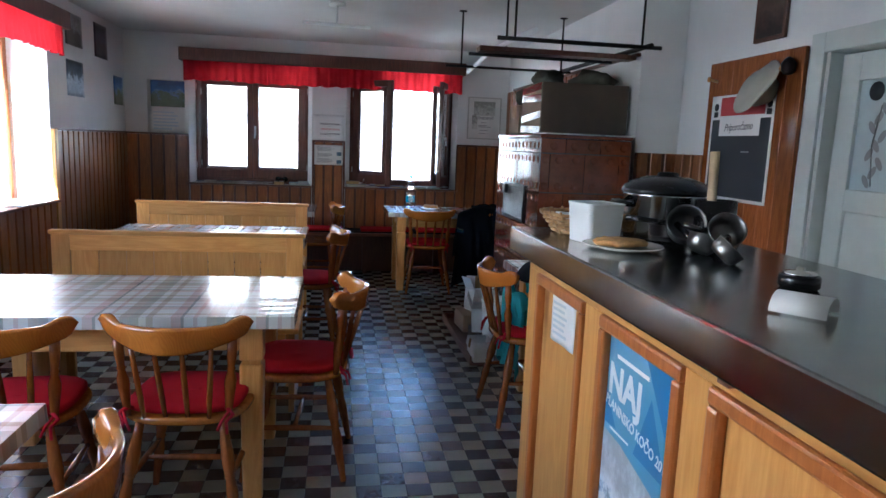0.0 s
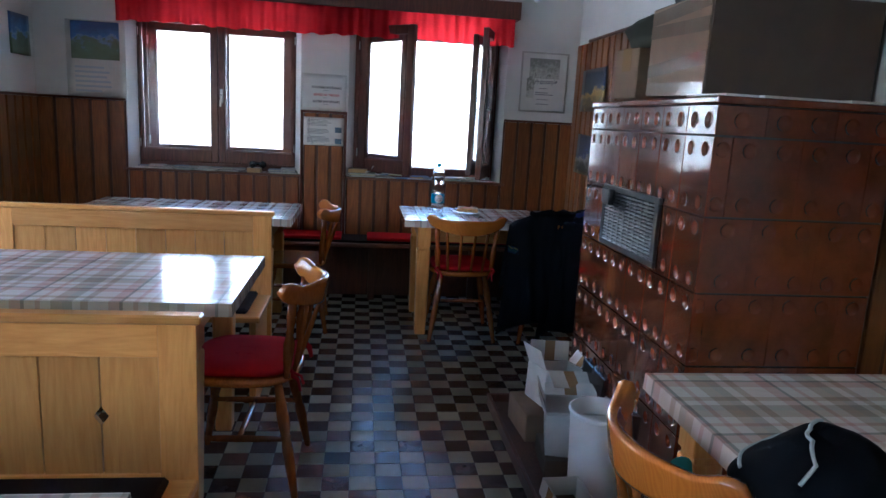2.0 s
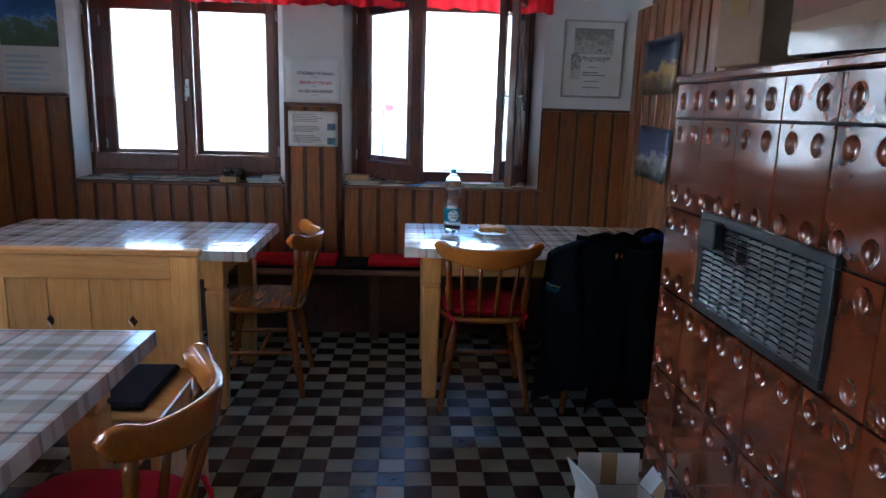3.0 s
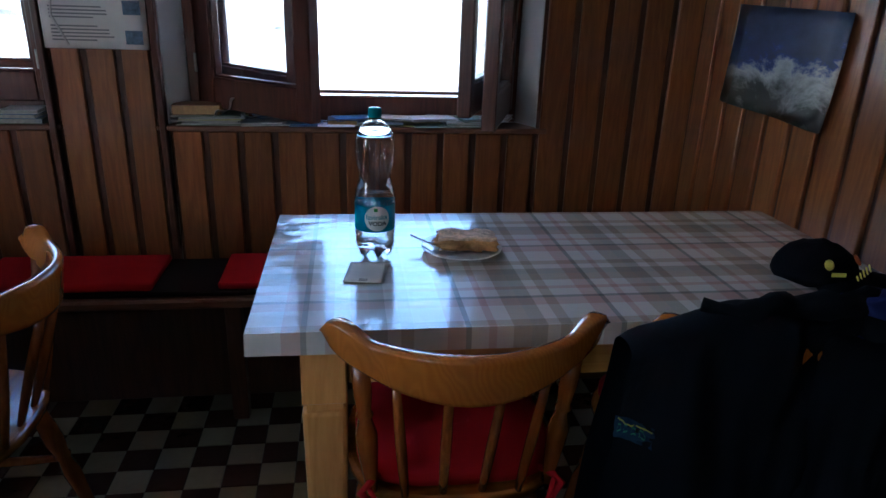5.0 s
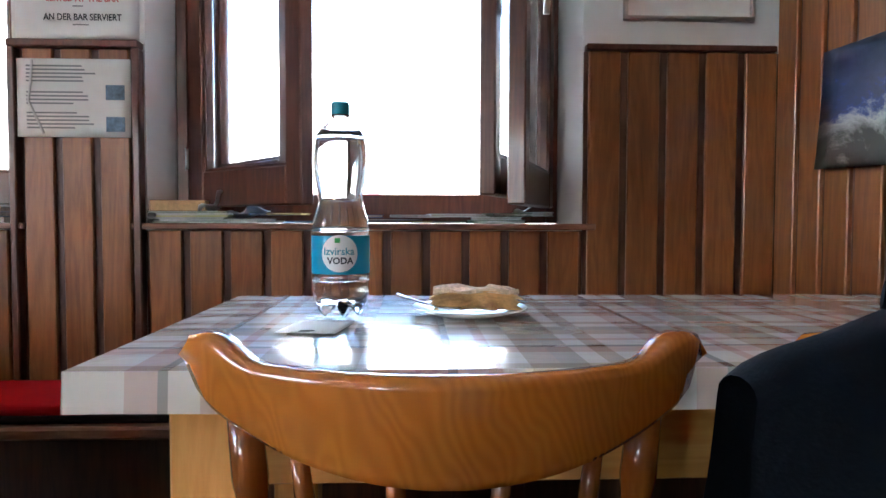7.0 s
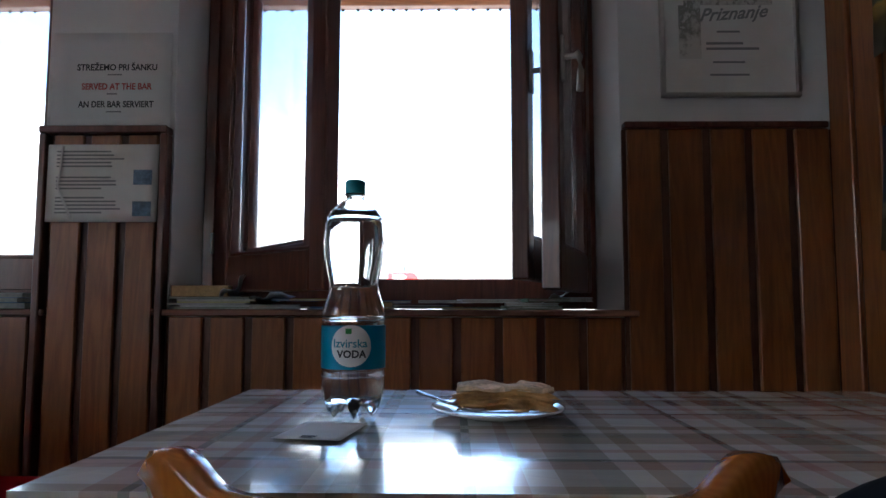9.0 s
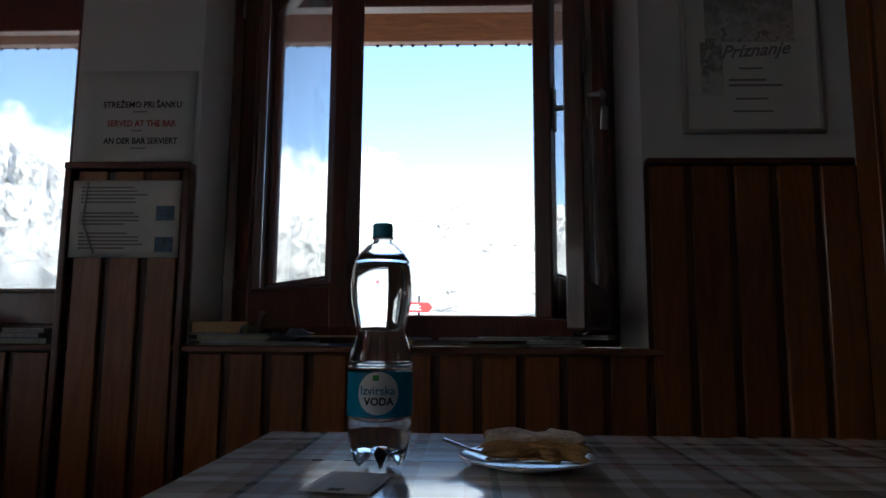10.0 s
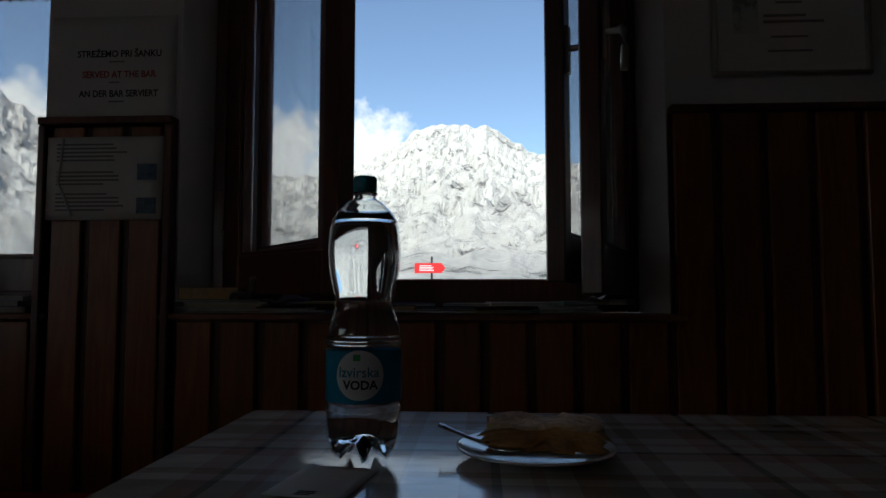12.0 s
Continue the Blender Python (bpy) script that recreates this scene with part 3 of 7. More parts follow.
def window(name, x0, x1, angles, label):
    shut = not any(angles)
    w = thing(name, label, "window", m=pose(0, 0, 0))
    tagged(w, kind="structure")
    yo = 0.055 if shut else 0.0
    for nm, y0, y1, z0, z1, f in (("inner_frame", 9.10, 9.165, 0.895, 2.08, 0.035 if shut else 0.065), ("outer_frame", 9.25 + yo, 9.303 + yo, 0.90, 2.06, 0.06)):
        bm = bmesh.new()
        e = 0.048 if nm == "inner_frame" else 0.0
        k = 0.0 if shut and e else 0.3 * e
        q = max(f, e + 0.004)
        box(bm, x0 + e, x0 + q + k, y0, y1, z0, z1, 0.002)
        box(bm, x1 - q - k, x1 - e, y0, y1, z0, z1, 0.002)
        box(bm, x0 + q + k, x1 - q - k, y0, y1, z0, z0 + f + 0.02, 0.004)
        box(bm, x0 + q + k, x1 - q - k, y0, y1, z1 - f - 0.03, z1, 0.004)
        part(nm, bm, WINWOOD, w)
    bm = bmesh.new()
    box(bm, x0, x0 + 0.012, 9.165, 9.25 + yo, 0.9, 2.06)
    box(bm, x1 - 0.012, x1, 9.165, 9.25 + yo, 0.9, 2.06)
    box(bm, x0, x1, 9.165, 9.25 + yo, 0.895, 0.91)
    part("lining", bm, WINWOOD, w)
    for x, s in ((x0, 1), (x1, -1)):
        bm = bmesh.new()
        lo, hi = [], []
        for px, py in ((x - s * 0.001, 9.001), (x + s * 0.046, 9.10), (x + s * 0.046, 9.163), (x - s * 0.001, 9.163)):
            lo.append(bm.verts.new((px, py, 0.8945)))
            hi.append(bm.verts.new((px, py, HEAD + 0.002)))
        bm.faces.new(lo)
        bm.faces.new(hi[::-1])
        for i in range(4):
            bm.faces.new((lo[i], lo[(i + 1) % 4], hi[(i + 1) % 4], hi[i]))
        part("reveal", bm, PLASTER, w, "splayed white plaster reveal")
    a, b, c, d = angles
    flip = Matrix.Diagonal((-1, 1, 1, 1))
    if shut:
        xm = (x0 + x1) / 2
        for hx, m in ((x0 + 0.05, Matrix()), (x1 - 0.05, flip)):
            sash("inner_sash", w, abs(xm - hx) - 0.001, 0.94, 2.03, pose(hx, 9.128, 0) @ m, GLASS, "down" if hx > xm else "", 0.022, 0.05)
        xm = -0.021
        for hx, m in ((x0 + 0.062, Matrix()), (x1 - 0.062, flip)):
            sash("outer_sash", w, abs(xm - hx) - 0.001, 0.955, 1.99, pose(hx, 9.325, 0) @ m, DUSTY, "", 0.06 if hx < xm else 0.095, 0.057)
    else:
        hw = (x1 - x0) / 2 - 0.06
        sash("inner_sash", w, hw - 0.014, 0.94, 2.03, pose(x0 + 0.088, 9.125, 0, 0, 0, -a), GLASS)
        sash("inner_sash", w, 0.51, 0.94, 2.03, pose(x1 - 0.075, 9.125, 0, 0, 0, b) @ flip, GLASS, "down")
        sash("outer_sash", w, hw - 0.03, 0.965, 1.99, pose(x0 + 0.113, 9.265, 0, 0, 0, -c), DUSTY, "", 0.06, 0.05)
        sash("outer_sash", w, 0.57, 0.965, 1.99, pose(x1 - 0.085, 9.265, 0, 0, 0, d) @ flip, DUSTY, "level", 0.06, 0.05)
    bm = bmesh.new()
    box(bm, x0 - 0.035, x1 + 0.035, 8.968, 9.10, 0.876, 0.894, 0.004)
    part("window_sill", bm, SILLW, w, "dark wooden window sill")
    bm = bmesh.new()
    box(bm, x0 - 0.06, x1 + 0.06, 9.36, 9.42, 0.86, 0.89, 0.003)
    part("outer_sill", bm, SILVER, w)
    return w


window("window_1", *W1, (0, 0, 0, 0), "closed dark wooden double window with two sashes")
window("window_2", *W2, (43, 71, 52, 68), "dark wooden double window with sashes standing open")


def west_window(name, y0, y1):
    w = thing(name, "dark wooden window in a white plaster reveal", "window")
    tagged(w, kind="structure")
    bm = bmesh.new()
    xa, xb = LEFTX - 0.335, LEFTX - 0.275
    box(bm, xa, xb, y0, y0 + 0.07, 0.86, HEAD, 0.004)
    box(bm, xa, xb, y1 - 0.07, y1, 0.86, HEAD, 0.004)
    box(bm, xa, xb, y0 + 0.07, y1 - 0.07, 0.86, 0.95, 0.004)
    box(bm, xa, xb, y0 + 0.07, y1 - 0.07, HEAD - 0.09, HEAD, 0.004)
    box(bm, xa, xb, (y0 + y1) / 2 - 0.045, (y0 + y1) / 2 + 0.045, 0.95, HEAD - 0.09, 0.004)
    part("window_frame", bm, TRIMW, w)
    for k in (0, 1):
        bm = bmesh.new()
        h = (y1 - y0) / 2
        box(bm, xa + 0.03, xa + 0.034, y0 + 0.065 + k * (h - 0.02), y0 + h - 0.04 + k * (h - 0.03), 0.945, HEAD - 0.085)
        g = part("pane", bm, GLASS, w)
        g.visible_shadow = False
    bm = bmesh.new()
    box(bm, LEFTX - 0.275, LEFTX + 0.04, y0 - 0.03, y1 + 0.03, 0.833, 0.855, 0.004)
    part("window_sill", bm, SILLW, w, "dark wooden window sill")


west_window("window_3", *WL)
west_window("window_4", *WM)


def curtain(name, m, length, label):
    """Board valance with a gathered red pelmet cloth, along x from 0."""
    c = thing(name, label, "curtain", m=m)
    bm = bmesh.new()
    box(bm, 0, length, 0.14, 0.155, 2.125, 2.25, 0.003)
    box(bm, 0, 0.015, -0.01, 0.14, 2.125, 2.25, 0.003)
    box(bm, length - 0.015, length, -0.01, 0.14, 2.125, 2.25, 0.003)
    part("board", bm, BATTEN, c, "dark wooden curtain board")
    bm = bmesh.new()
    nx, nz = int(length * 110), 8
    rows = []
    for j in range(nz + 1):
        row = []
        for i in range(nx + 1):
            x = 0.03 + (length - 0.06) * i / nx
            sag = 0.014 * noise.noise((x * 2.2, 3, 0)) + 0.006 * math.sin(x * 40)
            z = 2.16 - (0.225 + sag) * j / nz
            amp = 0.006 + 0.012 * j / nz
            y = 0.10 + amp * math.sin(x * 75 + 2.5 * noise.noise((x * 4, 0, 0))) + 0.01 * noise.noise((x * 6, z * 9, 1))
            row.append(bm.verts.new((x, y, z)))
        rows.append(row)
    for a, b in zip(rows, rows[1:]):
        for i in range(nx):
            f = bm.faces.new((a[i], a[i + 1], b[i + 1], b[i]))
            f.smooth = True
    part("cloth", bm, CURT, c, "gathered red cloth")
    return c


curtain("curtain", Matrix.Translation((2.238, 9.0, 0)) @ pose(0, 0, 0, 0, 0, 180), 2.925, "gathered red curtain under a dark wooden board")
curtain("curtain", Matrix.Translation((LEFTX, 7.21, 0)) @ pose(0, 0, 0, 0, 0, -90), 1.42, "gathered red curtain over the side window")

# trims
bm = bmesh.new()
for x0, x1 in ((LEFTX + 0.02, W1[0] - 0.004), (W2[1] + 0.004, RIGHTX - 0.02)):
    box(bm, x0, x1, 8.968, 9.0, 1.378, 1.395, 0.003)
box(bm, W1[1] + 0.004, W2[0] - 0.004, 8.958, 9.0, 1.365, 1.385, 0.003)
box(bm, W1[1] + 0.004, W1[1] + 0.024, 8.962, 9.0, 0.0, 1.365, 0.003)
box(bm, W2[0] - 0.024, W2[0] - 0.004, 8.962, 9.0, 0.0, 1.365, 0.003)
box(bm, LEFTX, LEFTX + 0.032, WL[1] + 0.06, 8.968, 1.378, 1.395, 0.003)
box(bm, RIGHTX - 0.032, RIGHTX, STEPY + 0.01, 8.7, 1.98, 2.0, 0.003)
part("trim", bm, WINWOOD, None, "dark wooden cap rail on the wainscot", kind="structure")
bm = bmesh.new()
box(bm, LEFTX, LEFTX + 0.03, WL[1] - 0.0, WL[1] + 0.06, 0.0, 1.39, 0.003)
part("trim", bm, PINE, None, "pale wooden edge board beside the window", kind="structure")

# ---- door ----
door = thing("door_1", "closed grey-white panelled door with a frosted pane", "door")
tagged(door, kind="structure")
bm = bmesh.new()
X = RIGHT2
box(bm, X - 0.02, X + 0.0, D1, D1 + 0.09, 0, DH + 0.09, 0.003)
box(bm, X - 0.02, X + 0.0, D0 - 0.09, D0, 0, DH + 0.09, 0.003)
box(bm, X - 0.02, X + 0.0, D0, D1, DH, DH + 0.09, 0.003)
box(bm, X, X + 0.14, D1 - 0.02, D1, 0, DH)
box(bm, X, X + 0.14, D0, D0 + 0.02, 0, DH)
part("door_frame", bm, DOORP, door)
bm = bmesh.new()
a, b, c = X + 0.06, X + 0.10, 0.11
y0, y1, z1 = D0 + 0.025, D1 - 0.025, DH - 0.01
box(bm, a, b, y0, y0 + c, 0.01, z1, 0.003)
box(bm, a, b, y1 - c, y1, 0.01, z1, 0.003)
for za, zb in ((0.01, 0.16), (1.16, 1.26), (z1 - 0.12, z1)):
    box(bm, a, b, y0 + c, y1 - c, za, zb, 0.003)
box(bm, a + 0.015, b - 0.005, y0 + c, y1 - c, 0.16, 1.16)
part("door_leaf", bm, DOORP, door)
bm = bmesh.new()
box(bm, a + 0.018, a + 0.024, y0 + c, y1 - c, 1.26, z1 - 0.12)
part("pane", bm, flat("frosted_glass", (0.45, 0.53, 0.55), 0.3, 6.0, 0.08), door, "frosted pane with grey leaf pattern")
bm = bmesh.new()
random.seed(4)
for k in range(9):
    yy, zz = y1 - c - 0.09 - 0.03 * (k % 3), 1.30 + 0.038 * k
    t = bmesh.new()
    bmesh.ops.create_circle(t, cap_ends=True, segments=10, radius=0.022)
    merge(bm, t, pose(a + 0.016, yy, zz, 0, -90, 0) @ pose(0, 0, 0, 0, 0, 35 * (-1) ** k) @ Matrix.Diagonal((1.5, 0.7, 1, 1)))
tube(bm, [(a + 0.016, y1 - c - 0.12, 1.28), (a + 0.016, y1 - c - 0.10, 1.45), (a + 0.016, y1 - c - 0.13, 1.62)], 0.003, 6)
part("leaf_pattern", bm, INKG, door)
bm = bmesh.new()
lathe(bm, [(0.04, 0), (0.04, 0.003)], 20, pose(a + 0.017, y1 - c - 0.09, 1.68, 0, -90, 0))
part("sticker", bm, INK, door, "round dark sticker")
bm = bmesh.new()
rod(bm, (a - 0.05, D0 + 0.09, 0.98), (a, D0 + 0.09, 0.98), 0.009)
rod(bm, (a - 0.05, D0 + 0.09, 0.98), (a - 0.05, D0 + 0.2, 0.98), 0.009)
part("door_handle", bm, BLACK, door)


# ---- furniture ----
def cloth(w, d, x, y, name="tablecloth"):
    """A stiff plastic cloth: a thin creased shell with short turned-down sides."""
    bm = bmesh.new()
    nx, ny = 36, 20
    grid = {}
    for i in range(-1, nx + 2):
        for j in range(-1, ny + 2):
            ii, jj = min(max(i, 0), nx), min(max(j, 0), ny)
            px, py = -w / 2 + w * ii / nx, -d / 2 + d * jj / ny
            edge = min(ii, nx - ii, jj, ny - jj)
            crease = 0.0012 * max(0, 1 - min(ii, nx - ii) / 6) * math.sin(py * 90 + 5 * noise.noise((px * 5, py * 9, x))) if edge else 0
            pz = 0.7505 + max(0, crease)
            if i in (-1, nx + 1) or j in (-1, ny + 1):
                if i in (-1, nx + 1) and j in (-1, ny + 1):
                    continue
                pz = 0.7505 - 0.043 - 0.003 * noise.noise((px * 8, py * 8, 2))
                k = 0.003 * (1 + noise.noise((px * 14, py * 14, 7)))
                px += (i == nx + 1) * k - (i == -1) * k
                py += (j == ny + 1) * k - (j == -1) * k
            grid[i, j] = bm.verts.new((px, py, pz))
    for i in range(-1, nx + 1):
        for j in range(-1, ny + 1):
            q = [grid.get(k) for k in ((i, j), (i + 1, j), (i + 1, j + 1), (i, j + 1))]
            if all(q):
                bm.faces.new(q).smooth = False
    # corners of the skirt
    for (ci, cj, a, b) in ((0, 0, (-1, 0), (0, -1)), (nx, 0, (nx, -1), (nx + 1, 0)), (nx, ny, (nx + 1, ny), (nx, ny + 1)), (0, ny, (0, ny + 1), (-1, ny))):
        bm.faces.new((grid[ci, cj], grid[a], grid[b]))
    ob = one(name, bm, PLAID, "checked cream and grey-brown plastic tablecloth", "tablecloth", pose(x, y, 0), "tablecloths")
    return ob


LEG = bmesh.new()
box(LEG, -0.042, 0.042, -0.042, 0.042, 0.575, 0.705, 0.003)
vs = box(LEG, -0.043, 0.043, -0.043, 0.043, 0.0, 0.56)
for v in vs:
    if v.co.z < 0.1:
        v.co.x *= 0.8
        v.co.y *= 0.8
bmesh.ops.bevel(LEG, geom=[e for e in LEG.edges if all(v in vs for v in e.verts)], offset=0.01, segments=2, affect="EDGES", profile=0.5)
box(LEG, -0.034, 0.034, -0.034, 0.034, 0.555, 0.58)
LEGME = meshof("leg", LEG, PINE)


def table(x0, x1, y0, y1):
    t = thing("dining_table", "solid pine dining table with square notched legs", "table", "dining tables", pose((x0 + x1) / 2, (y0 + y1) / 2, 0))
    w, d = (x1 - x0) / 2, (y1 - y0) / 2
    bm = bmesh.new()
    box(bm, -w + 0.004, w - 0.004, -d + 0.004, d - 0.004, 0.712, 0.748, 0.003)
    part("tabletop", bm, PINEX, t)
    lx, ly = w - (0.13 if x0 > 1 else 0.155), d - 0.085
    for s in (-1, 1):
        bm = bmesh.new()
        box(bm, -lx + 0.045, lx - 0.045, -0.011, 0.011, 0.61, 0.709, 0.002)
        part("apron", bm, PINEX, t, pose_m=pose(0, s * (ly + 0.015), 0))
        bm = bmesh.new()
        box(bm, -0.011, 0.011, -ly + 0.045, ly - 0.045, 0.61, 0.709, 0.002)
        part("apron", bm, PINEY, t, pose_m=pose(s * (lx + 0.015), 0, 0))
        for r in (-1, 1):
            piece("leg", LEGME, t, pose(s * lx, r * ly, 0))
    cloth(x1 - x0, y1 - y0, (x0 + x1) / 2, (y0 + y1) / 2)
    return t


TABLES = [(-0.6, 0.735, 4.02, 4.76), (-0.55, 0.69, 5.86, 6.61), (1.365, 2.735, 7.785, 8.465), (-0.57, 0.695, 7.65, 8.385), (1.83, 3.03, 4.46, 5.29), (-1.1, 0.215, 2.50, 3.24)]
for x0, x1, y0, y1 in TABLES:
    table(x0, x1, y0, y1)


def bench(x0, x1, y):
    b = thing("bench", "pale pine bench with a high planked back", "bench", "pine benches", pose(x0, y, 0))
    w = x1 - x0
    bm = bmesh.new()
    box(bm, -0.012, w + 0.012, -0.006, 0.038, 0.848, 0.872, 0.005)
    part("cap_rail", bm, PINEX, b)
    bm = bmesh.new()
    box(bm, 0.09, w - 0.09, 0, 0.03, 0.765, 0.848, 0.002)
    box(bm, 0.09, w - 0.09, 0, 0.03, 0.38, 0.46, 0.002)
    part("rail", bm, PINEX, b)
    for sx in (0, w - 0.09):
        bm = bmesh.new()
        box(bm, sx, sx + 0.09, 0, 0.031, 0.0, 0.848, 0.002)
        part("stile", bm, PINE, b)
    n = 8
    pw = (w - 0.18) / n
    for i in range(n):
        bm = bmesh.new()
        a0, a1, nt = 0.0022, pw - 0.0022, 0.016
        poly = [(a0, 0.46), (a1, 0.46)]
        poly += [(a1, 0.59), (a1 - nt, 0.612), (a1, 0.634)] if i % 2 == 0 else []
        poly += [(a1, 0.765), (a0, 0.765)]
        poly += [(a0, 0.634), (a0 + nt, 0.612), (a0, 0.59)] if i % 2 == 1 else []
        f = [bm.verts.new((x, 0.008, z)) for x, z in poly]
        g = [bm.verts.new((x, 0.022, z)) for x, z in poly]
        bm.faces.new(f)
        bm.faces.new(g[::-1])
        for k in range(len(f)):
            bm.faces.new((f[k], g[k], g[(k + 1) % len(f)], f[(k + 1) % len(f)]))
        part("plank", bm, PINE, b, pose_m=pose(0.09 + i * pw, 0, 0))
    bm = bmesh.new()
    box(bm, 0, w, -0.40, -0.002, 0.42, 0.448, 0.005)
    part("seat", bm, PINEX, b)
    for sx in (0.02, w - 0.05):
        bm = bmesh.new()
        box(bm, sx, sx + 0.03, -0.37, -0.002, 0.0, 0.42, 0.003)
        part("side_panel", bm, PINE, b)
    bm = bmesh.new()
    box(bm, 0.03, w - 0.06, -0.36, -0.03, 0.449, 0.475, 0.01)
    one("seat_pad", bm, PADC, "flat dark seat pad on the pine bench", "cushion", pose(x0, y, 0), "bench pads")
    return b


bench(-0.64, 0.655, 7.1)
bench(-0.575, 0.705, 5.33)

wb = thing("wall_bench", "long dark wooden bench fixed along the wall", "bench", m=pose(0, 0, 0))
bm = bmesh.new()
box(bm, LEFTX + 0.03, RIGHTX - 0.04, 8.63, 8.95, 0.405, 0.435, 0.006)
part("seat", bm, SILLW, wb)
# added dark board: keeps the hollow under the seat in shade
bm = bmesh.new()
box(bm, LEFTX + 0.03, RIGHTX - 0.04, 8.80, 8.82, 0.0, 0.405, 0.003)
part("front_board", bm, BATTEN, wb, "added dark board that stands in for the shade under the bench")
for x in (-1.15, -0.3, 0.45, 1.19, 1.95, 2.62):
    bm = bmesh.new()
    box(bm, x - 0.025, x + 0.025, 8.65, 8.70, 0, 0.405, 0.003)
    part("leg", bm, BATTEN, wb)
bm = bmesh.new()
box(bm, LEFTX + 0.05, RIGHTX - 0.05, 8.655, 8.94, 0.436, 0.452, 0.005)
one("seat_pad", bm, PADC, "long dark pad on the wall bench", "cushion")
for x in (-0.75, -0.16, 0.44, 1.15, 1.75, 2.2):
    bm = bmesh.new()
    box(bm, x, x + 0.52, 8.66, 8.92, 0.453, 0.478, 0.009, 2)
    one("bench_cushion", bm, REDC, "flat red cushion on the wall bench", "cushion", group="bench cushions")


# ---- chairs ----
def crest_mesh():
    """Bow-shaped crest rail with raised rounded ends."""
    bm = bmesh.new()
    n, rings = 40, []
    for i in range(n + 1):
        a = -1 + 2 * i / n
        e = min(1.0, max(0.0, (abs(a) - 0.66) / 0.22))
        e = e * e * (3 - 2 * e)
        x = 0.232 * a
        y = -0.270 + 0.123 * abs(a) ** 1.9
        top = 0.782 + 0.021 * e - 0.004 * abs(a)
        low = 0.688 + 0.05 * abs(a) ** 2.2
        if abs(a) > 0.9:
            r = (abs(a) - 0.9) / 0.1
            cut = (1 - math.sqrt(max(0.0, 1 - r * r))) * 0.5
            top, low = top - (top - low) * cut * 0.75, low + (top - low) * cut * 0.9
        th = 0.0125 + 0.003 * e
        slope = (0.123 * 1.9 * abs(a) ** 0.9 * (1 if a > 0 else -1)) / 0.222
        nrm = Vector((-slope, 1, 0)).normalized()
        tilt = -0.012
        ring = []
        for u, v in ((-1, 0.12), (-0.8, 0.02), (0, 0), (0.8, 0.02), (1, 0.12), (1, 0.5), (1, 0.88), (0.75, 0.985), (0, 1), (-0.75, 0.985), (-1, 0.88), (-1, 0.5)):
            z = low + (top - low) * v
            p = Vector((x, y, z)) + nrm * (u * th + tilt * v)
            ring.append(bm.verts.new(p))
        rings.append(ring)
    for a, b in zip(rings, rings[1:]):
        for k in range(12):
            bm.faces.new((a[k], a[(k + 1) % 12], b[(k + 1) % 12], b[k])).smooth = True
    bm.faces.new(rings[0][::-1])
    bm.faces.new(rings[-1])
    return bm


def build_chair():
    c = thing("dining_chair", "orange-varnished spindle-back wooden chair", "chair", "spindle-back chairs")
    bm = bmesh.new()
    n = 32
    prof = [(0.94, 0.418), (1.0, 0.428), (1.0, 0.442), (0.965, 0.45)]
    rings = []
    for s, z in prof:
        ring = []
        for i in range(n):
            a = 2 * math.pi * i / n
            cx, cy = math.cos(a), math.sin(a)
            sx = 0.215 * abs(cx) ** 0.72 * (1 if cx > 0 else -1)
            sy = 0.205 * abs(cy) ** 0.72 * (1 if cy > 0 else -1)
            sx *= 1.0 + 0.04 * cy
            ring.append(bm.verts.new((sx * s, sy * s, z)))
        rings.append(ring)
    for a, b in zip(rings, rings[1:]):
        for k in range(n):
            bm.faces.new((a[k], a[(k + 1) % n], b[(k + 1) % n], b[k])).smooth = True
    bm.faces.new(rings[0][::-1])
    bm.faces.new(rings[-1])
    part("seat", bm, CHAIRW, c)
    part("crest_rail", crest_mesh(), CREST, c)
    for s in (-1, 1):
        bm = bmesh.new()
        a, b = Vector((s * 0.165, -0.165, 0.445)), Vector((s * 0.185, -0.186, 0.73))
        ln = (b - a).length
        pr = [(0.011, 0), (0.013, 0.03), (0.019, 0.10), (0.02, 0.13), (0.012, 0.165), (0.016, 0.172), (0.012, 0.18), (0.017, 0.22), (0.015, ln)]
        lathe(bm, pr, 12, between(a, b))
        part("back_post", bm, CHAIRZ, c)
    for x in (-0.105, -0.036, 0.036, 0.105):
        bm = bmesh.new()
        xb = x * 1.2
        yb = -0.270 + 0.123 * abs(xb / 0.222) ** 1.9
        rod(bm, (x, -0.185, 0.445), (xb, yb - 0.002, 0.70), 0.0075, 0.0075, 8, 0.003)
        part("spindle", bm, CHAIRZ, c)
    for sx in (-1, 1):
        for sy in (-1, 1):
            bm = bmesh.new()
            a, b = Vector((sx * 0.135, sy * 0.13, 0.425)), Vector((sx * 0.205, sy * 0.205, 0.0))
            ln = (b - a).length
            pr = [(0.014, 0), (0.017, 0.06), (0.022, 0.12), (0.023, 0.16), (0.016, 0.2), (0.02, 0.205), (0.016, 0.215), (0.021, 0.26), (0.017, 0.34), (0.0125, ln - 0.005), (0.0125, ln)]
            lathe(bm, pr, 12, between(a, b))
            part("leg", bm, CHAIRZ, c)
    for a, b in (((-0.168, -0.165, 0.215), (-0.168, 0.165, 0.215)), ((0.168, -0.165, 0.215), (0.168, 0.165, 0.215)), ((-0.168, 0.0, 0.215), (0.168, 0.0, 0.215))):
        bm = bmesh.new()
        rod(bm, a, b, 0.008, 0.008, 8, 0.005)
        part("stretcher", bm, CHAIRZ, c)
    return c


